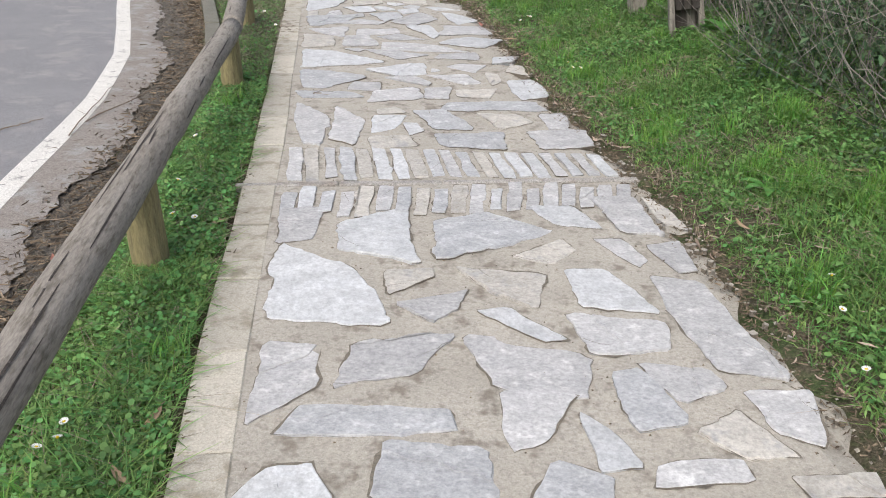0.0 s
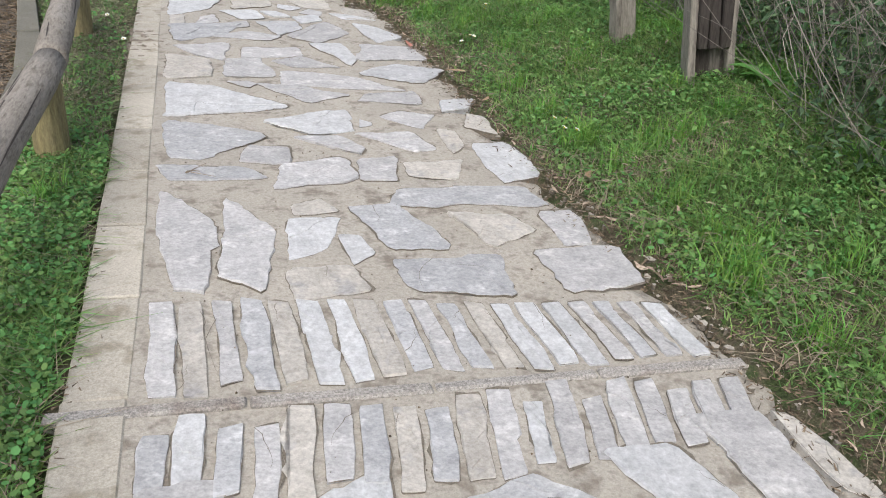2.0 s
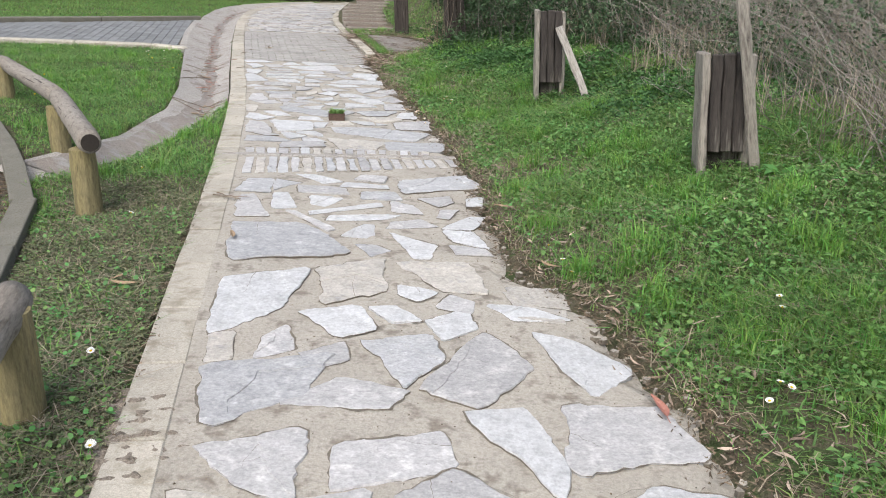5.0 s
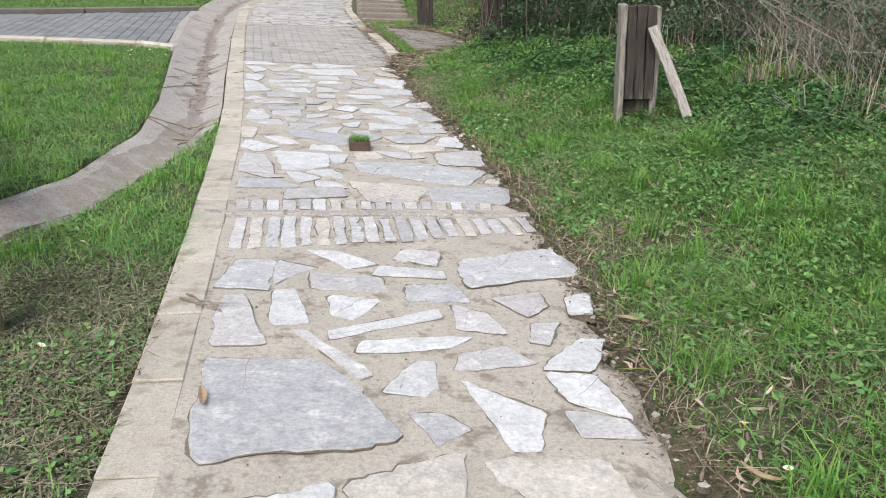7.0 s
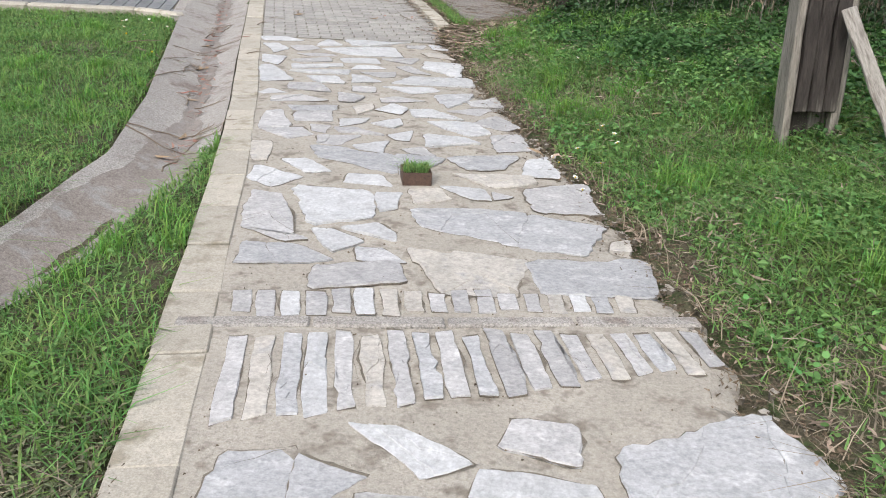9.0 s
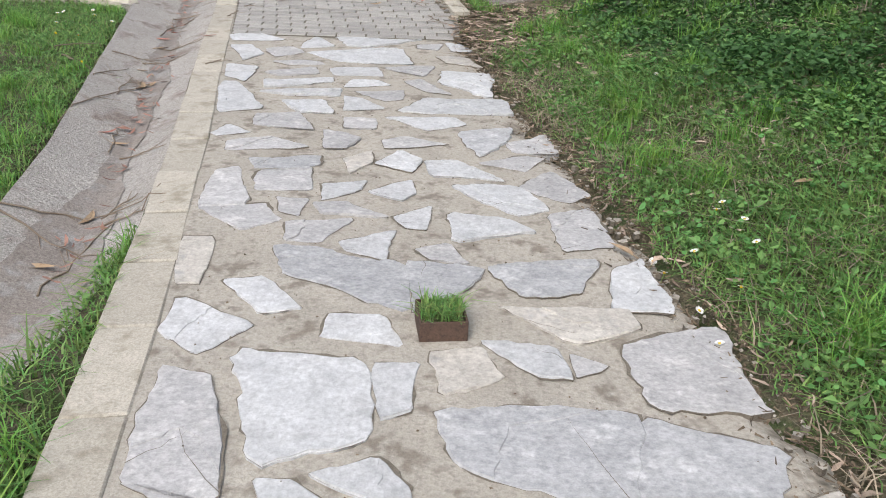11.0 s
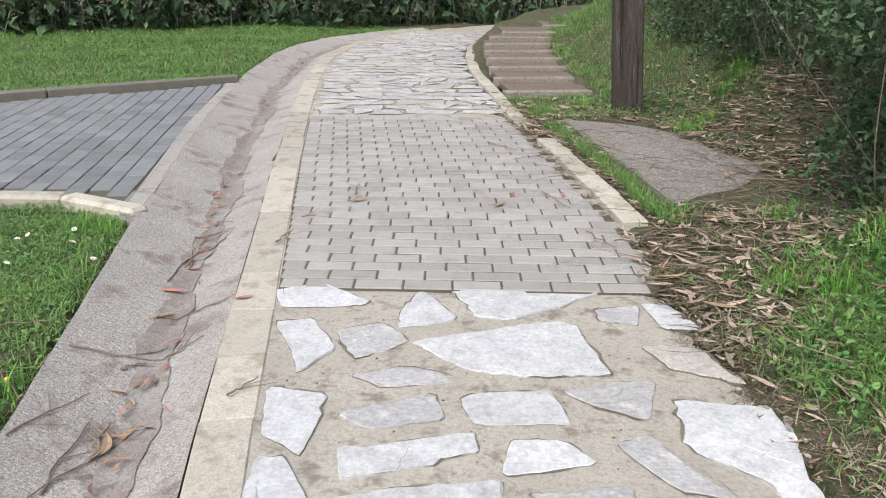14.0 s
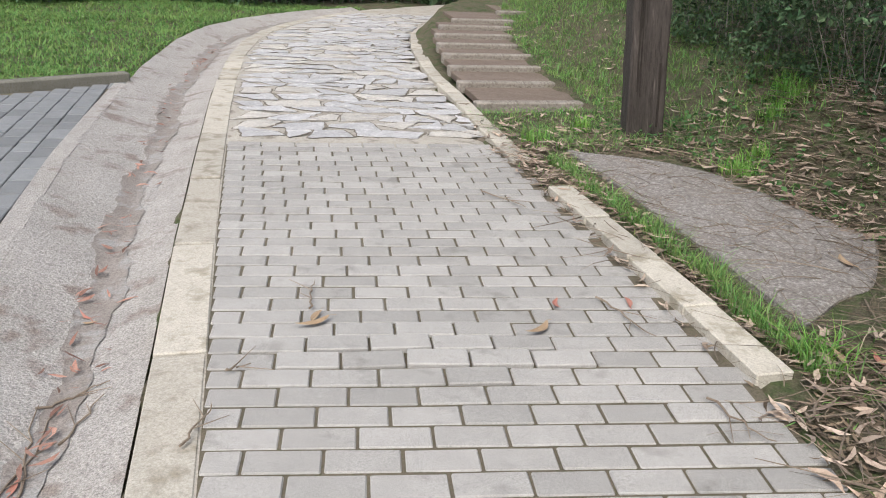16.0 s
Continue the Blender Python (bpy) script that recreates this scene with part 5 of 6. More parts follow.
fallen_leaf(0.70, 18.67, 186, "brown", 0.11)
fallen_leaf(0.47, 17.56, 163, "brown", 0.13)
fallen_leaf(-1.15, 18.94, 216, "brown", 0.13)
fallen_leaf(-0.28, 19.14, 269, "red", 0.09)
fallen_leaf(-0.02, 19.18, 90, "red", 0.09)
fallen_leaf(-1.98, 19.12, 12, "brown", 0.09)
fallen_leaf(-1.82, 18.16, 88, "red", 0.09)
fallen_leaf(0.67, 18.69, 261, "red", 0.10)
fallen_leaf(0.55, 18.72, 263, "brown", 0.12)
fallen_leaf(1.00, 19.57, 93, "brown", 0.14)
fallen_leaf(-0.39, 18.94, 228, "brown", 0.13)
fallen_leaf(-1.12, 14.83, 268, "brown", 0.13)
fallen_leaf(-1.12, 14.40, 186, "brown", 0.13)
fallen_leaf(-1.30, 15.65, 181, "brown", 0.10)
fallen_leaf(-1.38, 15.76, 228, "red", 0.09)
fallen_leaf(1.53, 14.81, 204, "brown", 0.12)
fallen_leaf(1.66, 15.65, 236, "brown", 0.12)
fallen_leaf(0.82, 14.49, 127, "brown", 0.11)
fallen_leaf(2.28, 6.86, 255, "brown", 0.11)
fallen_leaf(1.92, 8.46, 181, "brown", 0.12)
fallen_leaf(2.28, 8.46, 232, "brown", 0.13)
fallen_leaf(2.00, 7.92, 236, "brown", 0.10)
fallen_leaf(-0.02, 10.71, 285, "brown", 0.12)
fallen_leaf(1.56, 11.61, 249, "brown", 0.12)
fallen_leaf(1.41, 11.30, 166, "brown", 0.13)
fallen_leaf(1.72, 11.22, 85, "brown", 0.13)
fallen_leaf(0.57, 3.26, 315, "brown", 0.10)
fallen_leaf(0.44, 4.83, 245, "brown", 0.10)
fallen_leaf(0.57, 3.51, 258, "brown", 0.11)
fallen_leaf(-0.14, 4.45, 259, "red", 0.12)
fallen_leaf(-0.21, 4.68, 301, "red", 0.10)
fallen_leaf(2.68, 4.87, 106, "brown", 0.11)
fallen_leaf(3.25, 5.12, 187, "brown", 0.14)
fallen_leaf(1.54, 10.35, 319, "brown", 0.13)
fallen_leaf(-0.34, 10.02, 174, "brown", 0.12)
fallen_leaf(1.70, 9.09, 97, "red", 0.14)
fallen_leaf(-0.37, 10.09, 54, "brown", 0.08)
fallen_leaf(-1.26, 11.20, 334, "brown", 0.08)

# single twigs and small branches
twig(-1.76, 16.44, -1.68, 16.87)
twig(-1.55, 16.35, -1.60, 16.76)
twig(-1.71, 17.54, -1.45, 17.69)
twig(-1.86, 17.14, -1.58, 17.19)
twig(-1.58, 17.19, -1.45, 17.34)
twig(-1.66, 17.09, -1.61, 17.18)
twig(-1.51, 16.56, -1.56, 16.77)
twig(-2.26, 17.26, -1.97, 17.35)
twig(-1.81, 17.92, -1.85, 18.57)
twig(-1.18, 16.77, -1.12, 16.89)
twig(-1.38, 14.72, -0.85, 14.92)
twig(-1.06, 14.25, -0.99, 14.77)
twig(-1.36, 14.68, -0.92, 14.49)
twig(-1.64, 15.82, -1.49, 16.77)
twig(-2.14, 17.07, -1.82, 16.78)
twig(-1.79, 18.12, -1.90, 18.54)
twig(-1.90, 18.54, -1.75, 18.68)
twig(-1.40, 18.21, -1.36, 18.40)
twig(-1.37, 18.59, -1.31, 18.63)
twig(-1.16, 19.04, -1.19, 19.29)
twig(-0.12, 19.21, 0.01, 18.90)
twig(0.06, 18.50, 0.17, 18.27)
twig(0.29, 18.36, 0.49, 18.59)
twig(-0.47, 20.53, -0.26, 20.28)
twig(-1.77, 18.37, -1.73, 18.58)
twig(-1.02, 14.75, -0.81, 14.83)
twig(-1.06, 14.83, -0.97, 14.99)
twig(-1.23, 15.49, -1.05, 15.55)
twig(-1.28, 15.52, -1.37, 15.84)
twig(0.55, 6.82, 0.61, 6.84)
twig(-0.26, 11.47, -0.09, 11.32)
twig(1.28, 11.25, 1.40, 11.34)
twig(-0.77, 6.22, -0.89, 7.30)
twig(-0.78, 6.49, -0.48, 7.65)
twig(-1.19, 6.29, -1.05, 6.52)
twig(-0.45, 5.03, -0.22, 5.17)
twig(-0.27, 11.43, -0.10, 11.34)

yellow = thing("dandelion", "small yellow dandelion in the grass", "flower", pose(-2.38, 17.55, float(surface(-2.38, 17.55)) + 0.05), group="yellow flowers")
part("florets", BUD, yellow)
part("stalk", STALK, yellow)
for px, py in ((-1.95, 16.9), (-2.6, 14.6), (-3.0, 15.8), (-2.9, 15.1)):
    copy_thing(yellow, pose(px, py, float(surface(px, py)) + 0.05))


# broad-leaved plants at the foot of the posts
def dock(x, y, n, size, seed):
    g = random.Random(seed)
    z = float(surface(x, y))
    p = thing("dock_plant", "broad-leaved green dock plant in the grass", "plant", pose(x, y, z), group="broad-leaved plants")
    for i in range(n):
        a, ln = 2 * math.pi * i / n + g.uniform(-0.4, 0.4), size * g.uniform(0.7, 1.15)
        v, f = [], []
        for k in range(7):
            t = k / 6
            w = ln * 0.17 * math.sin(math.pi * (0.08 + 0.9 * t)) ** 0.9
            r, h = ln * t * 0.9, ln * (0.75 * t - 0.55 * t * t) + 0.02
            for s, dz in ((-1, 0.25), (0, 0.0), (1, 0.25)):
                v.append((r * math.cos(a) - s * w * math.sin(a), r * math.sin(a) + s * w * math.cos(a), h + w * dz))
        for k in range(6):
            b = 3 * k
            f += [(b, b + 3, b + 4, b + 1), (b + 1, b + 4, b + 5, b + 2)]
        part("leaf", mesh_of("leaf", v, f, M_DOCK, True), p)


for dx, dy, n, s, q in ((3.32, 7.40, 8, 0.24, 1), (2.85, 11.0, 7, 0.16, 2), (2.9, 5.2, 7, 0.15, 6), (1.2, 16.4, 7, 0.09, 8)):
    dock(dx, dy, n, s, q)

# bare creeper round the tall post
cg = random.Random(9)
creeper = thing("creeper", "bare grey creeper hanging on a dark timber post", "creeper", pose(1.40, 17.95, float(surface(1.4, 17.95))))
for i in range(7):
    a, r, pts = cg.uniform(0, 6.3), cg.uniform(0.15, 0.3), []
    for k in range(10):
        a += cg.uniform(-0.1, 0.5)
        pts.append((r * math.cos(a) - 0.1 * k / 9, r * math.sin(a) * 0.8, 0.02 + k * cg.uniform(0.13, 0.2)))
    v, f = tube(pts, [0.0036 - 0.00025 * k for k in range(10)], 5)
    part("stem", mesh_of("stem", v, f, M_TWIG, True), creeper)


# ---- paving pieces ----
def seat_outline(quad, seed, clip=0.13, wave=0.012):
    """A worn irregular outline round four corners: broken corners and ragged edges."""
    g = random.Random(seed)
    pts = []
    for i in range(4):
        p0, p1, p2 = quad[i - 1], quad[i], quad[(i + 1) % 4]
        a, b = clip * g.uniform(0.25, 1.5), clip * g.uniform(0.25, 1.5)
        pts.append(p1 + (p0 - p1) * a * 0.7)
        pts.append(p1 + (p2 - p1) * b * 0.7)
    rough = []
    for i, p in enumerate(pts):
        q = pts[(i + 1) % len(pts)]
        rough.append(p)
        d = q - p
        if d.length > 0.11:
            nrm = Vector((d.y, -d.x)).normalized()
            cuts = sorted(g.uniform(0.15, 0.85) for _ in range(1 if d.length < 0.28 else 2))
            for u in cuts:
                rough.append(p + d * u + nrm * g.uniform(-1, 1) * min(wave * 2.6, d.length * 0.05))
    out = []
    for i, p in enumerate(rough):
        q = rough[(i + 1) % len(rough)]
        out.append(p)
        d = q - p
        if d.length > 0.05:
            nrm = Vector((d.y, -d.x)).normalized()
            k = min(4, int(d.length / 0.035))
            for j in range(1, k + 1):
                out.append(p + d * ((j + g.uniform(-0.3, 0.3)) / (k + 1)) + nrm * g.uniform(-wave, wave) * 0.6)
    return out


def slate(name, outline, top, mat, seed, under=0.03, tilt=0.0, seam=True, gape=0.0):
    """A thin riven slab: side, broken arris, flat top; round it an open seam, dirt with gap shade in its colour."""
    g = random.Random(seed)
    n = len(outline)
    c = sum(outline, Vector((0, 0))) / n
    sx, sy = g.uniform(-tilt, tilt), g.uniform(-tilt, tilt)
    h = lambda p: top + (p.x - c.x) * sx + (p.y - c.y) * sy
    v = [(p.x, p.y, -under) for p in outline] + [(p.x, p.y, h(p) - 0.002) for p in outline]
    inner = [p + (c - p).normalized() * min(g.uniform(0.001, 0.005), (c - p).length * 0.2) for p in outline]
    v += [(p.x, p.y, h(p)) for p in inner]
    f = []
    for k in (0, 1):
        f += [(k * n + i, k * n + (i + 1) % n, (k + 1) * n + (i + 1) % n, (k + 1) * n + i) for i in range(n)]
    f.append(tuple(2 * n + i for i in range(n)))
    solid = len(f)
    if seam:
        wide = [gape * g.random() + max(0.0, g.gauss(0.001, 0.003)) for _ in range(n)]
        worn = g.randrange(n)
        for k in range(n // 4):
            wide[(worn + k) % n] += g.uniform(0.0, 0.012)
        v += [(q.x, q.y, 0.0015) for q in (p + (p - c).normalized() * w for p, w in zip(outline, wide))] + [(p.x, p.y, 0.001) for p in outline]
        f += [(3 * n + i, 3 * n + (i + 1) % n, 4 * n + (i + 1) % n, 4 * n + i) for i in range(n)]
    size = max((p - c).length for p in outline)
    for _ in range(0 if size < 0.11 else 1 if size < 0.2 else 2):
        if g.random() < 0.62:
            continue
        i0 = g.randrange(n)
        p, q = inner[i0], inner[(i0 + g.randint(n // 5 + 1, n // 2)) % n]
        b0, d = len(v), q - p
        nrm = Vector((-d.y, d.x)).normalized()
        bow, reach = g.uniform(-0.16, 0.16) * d.length, g.uniform(0.4, 1.0)
        for k in range(7):
            t = k / 6 * reach
            m = p + d * t + nrm * (bow * 4 * t * (1 - t) + g.uniform(-0.006, 0.006))
            w = 0.0011 * (1.15 - k / 6)
            v += [(m.x - nrm.x * w, m.y - nrm.y * w, h(m) + 0.0007), (m.x + nrm.x * w, m.y + nrm.y * w, h(m) + 0.0007)]
        f += [(b0 + 2 * k, b0 + 2 * k + 2, b0 + 2 * k + 3, b0 + 2 * k + 1) for k in range(6)]
    sheets = 0
    for _ in range(0 if size < 0.12 else 1 if size < 0.19 else 2 if size < 0.28 else 3):
        if g.random() < 0.25:
            continue
        i0, run = g.randrange(n), g.randint(n // 5 + 2, n // 2 + 1)
        rim = [inner[(i0 + k) % n] for k in range(run + 1)]
        p, q = rim[-1], rim[0]
        d = q - p
        nrm = Vector((-d.y, d.x)).normalized()
        lift, bow = g.uniform(0.0022, 0.0042), g.uniform(-0.05, 0.14) * d.length
        if nrm.dot(c - (p + q) / 2) < 0:
            nrm = -nrm
        steps_in = 9
        chord = [p + d * (k / steps_in) + nrm * (bow * 4 * (k / steps_in) * (1 - k / steps_in) + g.uniform(-1, 1) * min(0.014, 0.05 * d.length)) for k in range(1, steps_in)]
        loop = rim + chord
        m = sum(loop, Vector((0, 0))) / len(loop)
        b0, cnt = len(v), len(loop)
        v += [(a.x, a.y, h(a) + lift) for a in (a + (m - a) * 0.015 for a in loop)] + [(a.x, a.y, h(a) - 0.001) for a in loop]
        f += [tuple(b0 + k for k in range(cnt))] + [(b0 + cnt + k, b0 + cnt + (k + 1) % cnt, b0 + (k + 1) % cnt, b0 + k) for k in range(cnt)]
        sheets += 1 + cnt
    me = mesh_of(name, v, f, mat)
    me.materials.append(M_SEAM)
    # Over half the slabs get the seam colour on their sides, painting undercut shade.
    dark_sides = 1 if g.random() < 0.55 else 0
    me.polygons.foreach_set("material_index", [dark_sides] * n + [0] * (solid - n) + [1] * (len(f) - solid - sheets) + [0] * sheets)
    return me


FLAG_COUNT = [0]


def flag(tone, x, y, length, width, turn, skew, flare, taper, gape=0.0):
    """One flagstone: centre, size along and across, turn, and how far it departs from a rectangle."""
    FLAG_COUNT[0] += 1
    seed = FLAG_COUNT[0]
    corners = [Vector((s * length / 2 + t * skew + s * t * flare, t * width / 2 + s * t * taper)) * 1.06 for s, t in ((-1, -1), (1, -1), (1, 1), (-1, 1))]
    wave = min(0.015, 0.055 * min(abs(length), abs(width)))
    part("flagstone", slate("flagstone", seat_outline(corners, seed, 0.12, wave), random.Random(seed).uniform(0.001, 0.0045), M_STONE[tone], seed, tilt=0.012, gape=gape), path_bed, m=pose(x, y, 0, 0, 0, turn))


def slat_row(n, tl, tr, br, bl, seed, ragged=0.05):
    """Narrow slates set on edge to edge in a row between four corners."""
    g = random.Random(seed)
    tl, tr, br, bl = (Vector(p) for p in (tl, tr, br, bl))
    for i in range(n):
        u0, u1 = (i + 0.12 + g.uniform(-0.06, 0.06)) / n, (i + 0.85 + g.uniform(-0.06, 0.06)) / n
        a, b = tl.lerp(tr, u0), tl.lerp(tr, u1)
        d, c = bl.lerp(br, u0), bl.lerp(br, u1)
        e0, e1 = g.uniform(-ragged, ragged), g.uniform(-ragged, ragged)
        quad = [d + (d - a) * e0, c + (c - b) * (e0 + g.uniform(-0.05, 0.05)), b + (b - c) * e1, a + (a - d) * (e1 + g.uniform(-0.05, 0.05))]
        m = sum(quad, Vector((0, 0))) / 4
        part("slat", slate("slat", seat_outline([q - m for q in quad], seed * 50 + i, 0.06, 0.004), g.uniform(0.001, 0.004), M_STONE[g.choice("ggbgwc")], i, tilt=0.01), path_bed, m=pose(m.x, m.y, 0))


slat_row(19, (0.56, 5.86), (2.24, 5.88), (2.30, 5.58), (0.63, 5.39), 1)
slat_row(19, (0.63, 5.27), (2.33, 5.48), (2.28, 5.20), (0.65, 4.98), 2, 0.2)
slat_row(17, (-0.34, 12.75), (1.02, 12.88), (1.02, 12.73), (-0.31, 12.59), 3, 0.15)
slat_row(19, (-0.28, 12.46), (1.18, 12.61), (1.22, 12.40), (-0.22, 11.98), 4, 0.06)


def channel(x0, y0, x1, y1, w):
    ln = math.hypot(x1 - x0, y1 - y0)
    n = 4
    for i in range(n):
        u = (i + 0.5) / n
        part("channel", block(ln / n - 0.012, w, 0.05, M_GUTTER, "channel", 0.006, i, 0.004), path_bed, "grey concrete drain strip across the path",
             pose(x0 + (x1 - x0) * u, y0 + (y1 - y0) * u, 0.007, 0, 0, math.degrees(math.atan2(y1 - y0, x1 - x0)) + (-1) ** i * 0.5))


channel(0.40, 5.295, 2.38, 5.535, 0.042)
channel(-0.46, 12.51, 1.21, 12.68, 0.06)

# concrete pavers across the path, in running bond
paver_bed = new("paver_bed", sheet("paver_bed", lambda y: k_in(y) + 0.004, lambda y: p_r(y) - 0.005, [17.66 + 0.1 * i for i in range(38)], lambda x, y, u: 0.0018, M_JOINT, 4))
tagged(paver_bed, "band of grey concrete pavers laid across the footpath", "pavement", kind="structure")
for vert in paver_bed.data.vertices:
    vert.co.y += (vert.co.x - k_in(vert.co.y)) * 0.065
PAVER_MESH = {}


def paver_mesh(ln, mat, tall=0.06):
    key = (round(ln, 2), mat.name)
    if key not in PAVER_MESH:
        PAVER_MESH[key] = bm_mesh("paver", box(ln - 0.006, 0.096, tall, 0.004, -tall), mat)
    return PAVER_MESH[key]


pg = random.Random(21)
ROW = 0.1035
for i in range(36):
    y = 17.735 + i * ROW
    lean = 3.2 + 3.5 * i / 36
    slope = math.tan(math.radians(lean))
    x = k_in(y) + 0.008
    end = p_r(y + 0.1) + (0.03 if y < 18.6 else 0.0)
    ln = 0.2 if i % 2 else 0.1
    while x + ln * 0.4 < end:
        ln = min(ln, end - x)
        ln = round(ln / 0.02) * 0.02
        if ln < 0.04:
            break
        cx = x + ln / 2
        cy = y + (cx - k_in(y)) * slope
        hump = 0.016 * math.exp(-((cy - 18.78) / 0.16) ** 2) * math.exp(-((cx + 0.75) / 0.45) ** 2)
        gap = abs(cy - 18.93) < 0.05 and (-0.55 < cx < -0.42 or -0.34 < cx < -0.22)
        if not gap:
            part("paver", paver_mesh(ln, M_PAVER), paver_bed, m=pose(cx, cy, 0.0068 + hump + pg.uniform(-0.0025, 0.0025), pg.uniform(-0.7, 0.7) - hump * 90 * (1 if cy > 18.78 else -1), pg.uniform(-0.6, 0.6), lean + pg.uniform(-0.6, 0.6) * (1 + 260 * hump)))
        x += ln + 0.002
        ln = 0.2

# the drive's darker pavers, in straight courses
drive = new("drive", sheet("drive", lambda x: 0, lambda x: 1, [0, 1], lambda a, b, u: 0, M_JOINT, 2))
dv, df = [], []
xs = [-9.5, -8, -7, -6, -5, -4.3, -3.7, -3.15, -2.8, -2.38]
for xx in xs:
    dv += [(xx, float(along(NEAR_EDGE, xx)) - 0.02, -0.026), (xx, float(min(along(FAR_EDGE, xx), 23.3)) if xx < -3.1 else 18.72 + (-2.36 - xx) * 5.29, -0.026)]
df = [(2 * i, 2 * i + 2, 2 * i + 3, 2 * i + 1) for i in range(len(xs) - 1)]
drive.data = mesh_of("drive", dv, df, M_JOINT)
tagged(drive, "drive of dark grey concrete pavers in straight courses", "drive", kind="structure")
rest_v, rest_f, count = [], [], 0
base = box(0.196, 0.096, 0.05, 0.004, -0.05)
bv, bf = [v.co.copy() for v in base.verts], [[v.index for v in f.verts] for f in base.faces]
base.free()
dg = random.Random(5)
places = []
for j in range(70):
    for i in range(26):
        u, w = 0.126 * j, 0.220 * (i + 0.5 * (j % 2))
        x = -2.30 - u - w * 0.19
        y = 18.55 + w - 0.02 * u
        gl = gutter_left(y) - 0.03
        if y < float(along(NEAR_EDGE, x)) + 0.05 or y > float(along(FAR_EDGE, x)) - 0.07 or x > gl - 0.03 or x < -9:
            continue
        places.append((x, y))
places.sort(key=lambda p: (p[0] + 1) ** 2 + (p[1] - 17) ** 2)
for k, (x, y) in enumerate(places):
    m = pose(x, y, -0.014 + dg.uniform(-0.002, 0.002), dg.uniform(-0.6, 0.6), dg.uniform(-0.6, 0.6), 100.7 + dg.uniform(-0.5, 0.5)) @ Matrix.Diagonal((1.085, 1.24, 1, 1))
    if k < 290:
        part("paver", paver_mesh(0.2, M_PAVER_DARK), drive, m=m)
    else:
        b = len(rest_v)
        rest_v += [m @ v for v in bv]
        rest_f += [[b + q for q in f] for f in bf]
if rest_v:
    tagged(part("far_pavers", mesh_of("far_pavers", rest_v, rest_f, M_PAVER_DARK), drive), "distant dark grey concrete pavers", kind="stuff")

# flagstones beyond the pavers, in loose courses up to the bend
fg = random.Random(33)
far_rows = []
y = 21.55
while y < 29.8:
    far_rows.append(y)
    y += fg.uniform(0.17, 0.28)
for r in range(len(far_rows) - 1):
    y0, y1 = far_rows[r], far_rows[r + 1]
    x, end, prev = k_in(y0) + 0.03, p_r(y0) - 0.01, fg.uniform(-0.08, 0.08)
    while x < end - 0.10:
        ln = min(fg.choice((0.16, 0.24, 0.32, 0.44)) * fg.uniform(0.85, 1.15), end - x)
        nxt = fg.uniform(-0.11, 0.11)
        lift = (x + ln / 2 - k_in(y0)) * 0.13 + fg.uniform(-0.04, 0.04)
        h = (y1 - y0) * fg.uniform(0.85, 1.02)
        flag(fg.choice("ggcgcg"), x + ln / 2, (y0 + y1) / 2 + lift, ln * 0.85, h * 0.80, fg.uniform(-4, 18), (prev + nxt) / 2, (nxt - prev) / 2, fg.uniform(-0.06, 0.06), 0.016)
        prev = nxt
        x += ln

# flagstones one by one along the walk
flag("g", 0.77, 4.89, 0.17, 0.32, 13.6, 0.03, 0.01, -0.01)
flag("w", 1.11, 4.80, 0.31, 0.40, 7.7, -0.00, 0.00, 0.08)
flag("b", 1.55, 4.87, 0.41, 0.31, 29.1, 0.00, -0.08, -0.01)
flag("w", 1.94, 5.05, 0.20, 0.21, -0.1, -0.05, 0.00, 0.01)
flag("g", 2.23, 5.09, 0.20, 0.38, 2.1, -0.03, 0.01, -0.00)
flag("c", 1.84, 4.68, 0.22, 0.13, 42.4, -0.01, 0.03, -0.01)
flag("g", 2.15, 4.71, 0.09, 0.24, 26, 0.00, 0.01, -0.02)
flag("g", 2.35, 4.67, 0.12, 0.25, 19.9, 0.02, 0.02, -0.00)
flag("w", 0.94, 4.34, 0.39, 0.44, -17, -0.12, -0.02, -0.05)
flag("c", 1.27, 4.43, 0.19, 0.12, 26.1, 0.02, -0.01, -0.03)
flag("c", 1.64, 4.39, 0.26, 0.21, -17, -0.05, 0.04, 0.03)
flag("g", 1.38, 4.22, 0.20, 0.14, 29.9, 0.01, 0.04, -0.02)
flag("w", 2.00, 4.38, 0.22, 0.30, -3.5, -0.05, -0.03, 0.01)
flag("w", 1.68, 4.11, 0.10, 0.24, 15.6, -0.07, 0.01, -0.00)
flag("g", 2.35, 4.16, 0.21, 0.58, -12.2, -0.11, -0.01, 0.00)
flag("g", 2.02, 4.06, 0.30, 0.22, -1.1, -0.01, 0.02, -0.02)
flag("g", 0.91, 3.78, 0.20, 0.30, 26.1, 0.06, -0.02, -0.05)
flag("g", 1.23, 3.87, 0.30, 0.22, 14.1, 0.07, 0.02, -0.01)
flag("b", 1.19, 3.55, 0.46, 0.12, 1.9, 0.01, -0.02, -0.01)
flag("g", 1.69, 3.84, 0.35, 0.25, -12.3, -0.04, 0.04, -0.01)
flag("g", 1.67, 3.58, 0.17, 0.24, 7.5, 0.04, 0.03, -0.02)
flag("w", 1.87, 3.47, 0.11, 0.18, -17.2, -0.05, 0.00, -0.03)
flag("b", 2.02, 3.70, 0.14, 0.28, 17.1, 0.01, -0.02, -0.00)
flag("g", 2.18, 3.79, 0.19, 0.16, 7.5, -0.02, 0.01, -0.03)
flag("c", 2.27, 3.51, 0.16, 0.19, 22.6, -0.02, 0.01, 0.02)
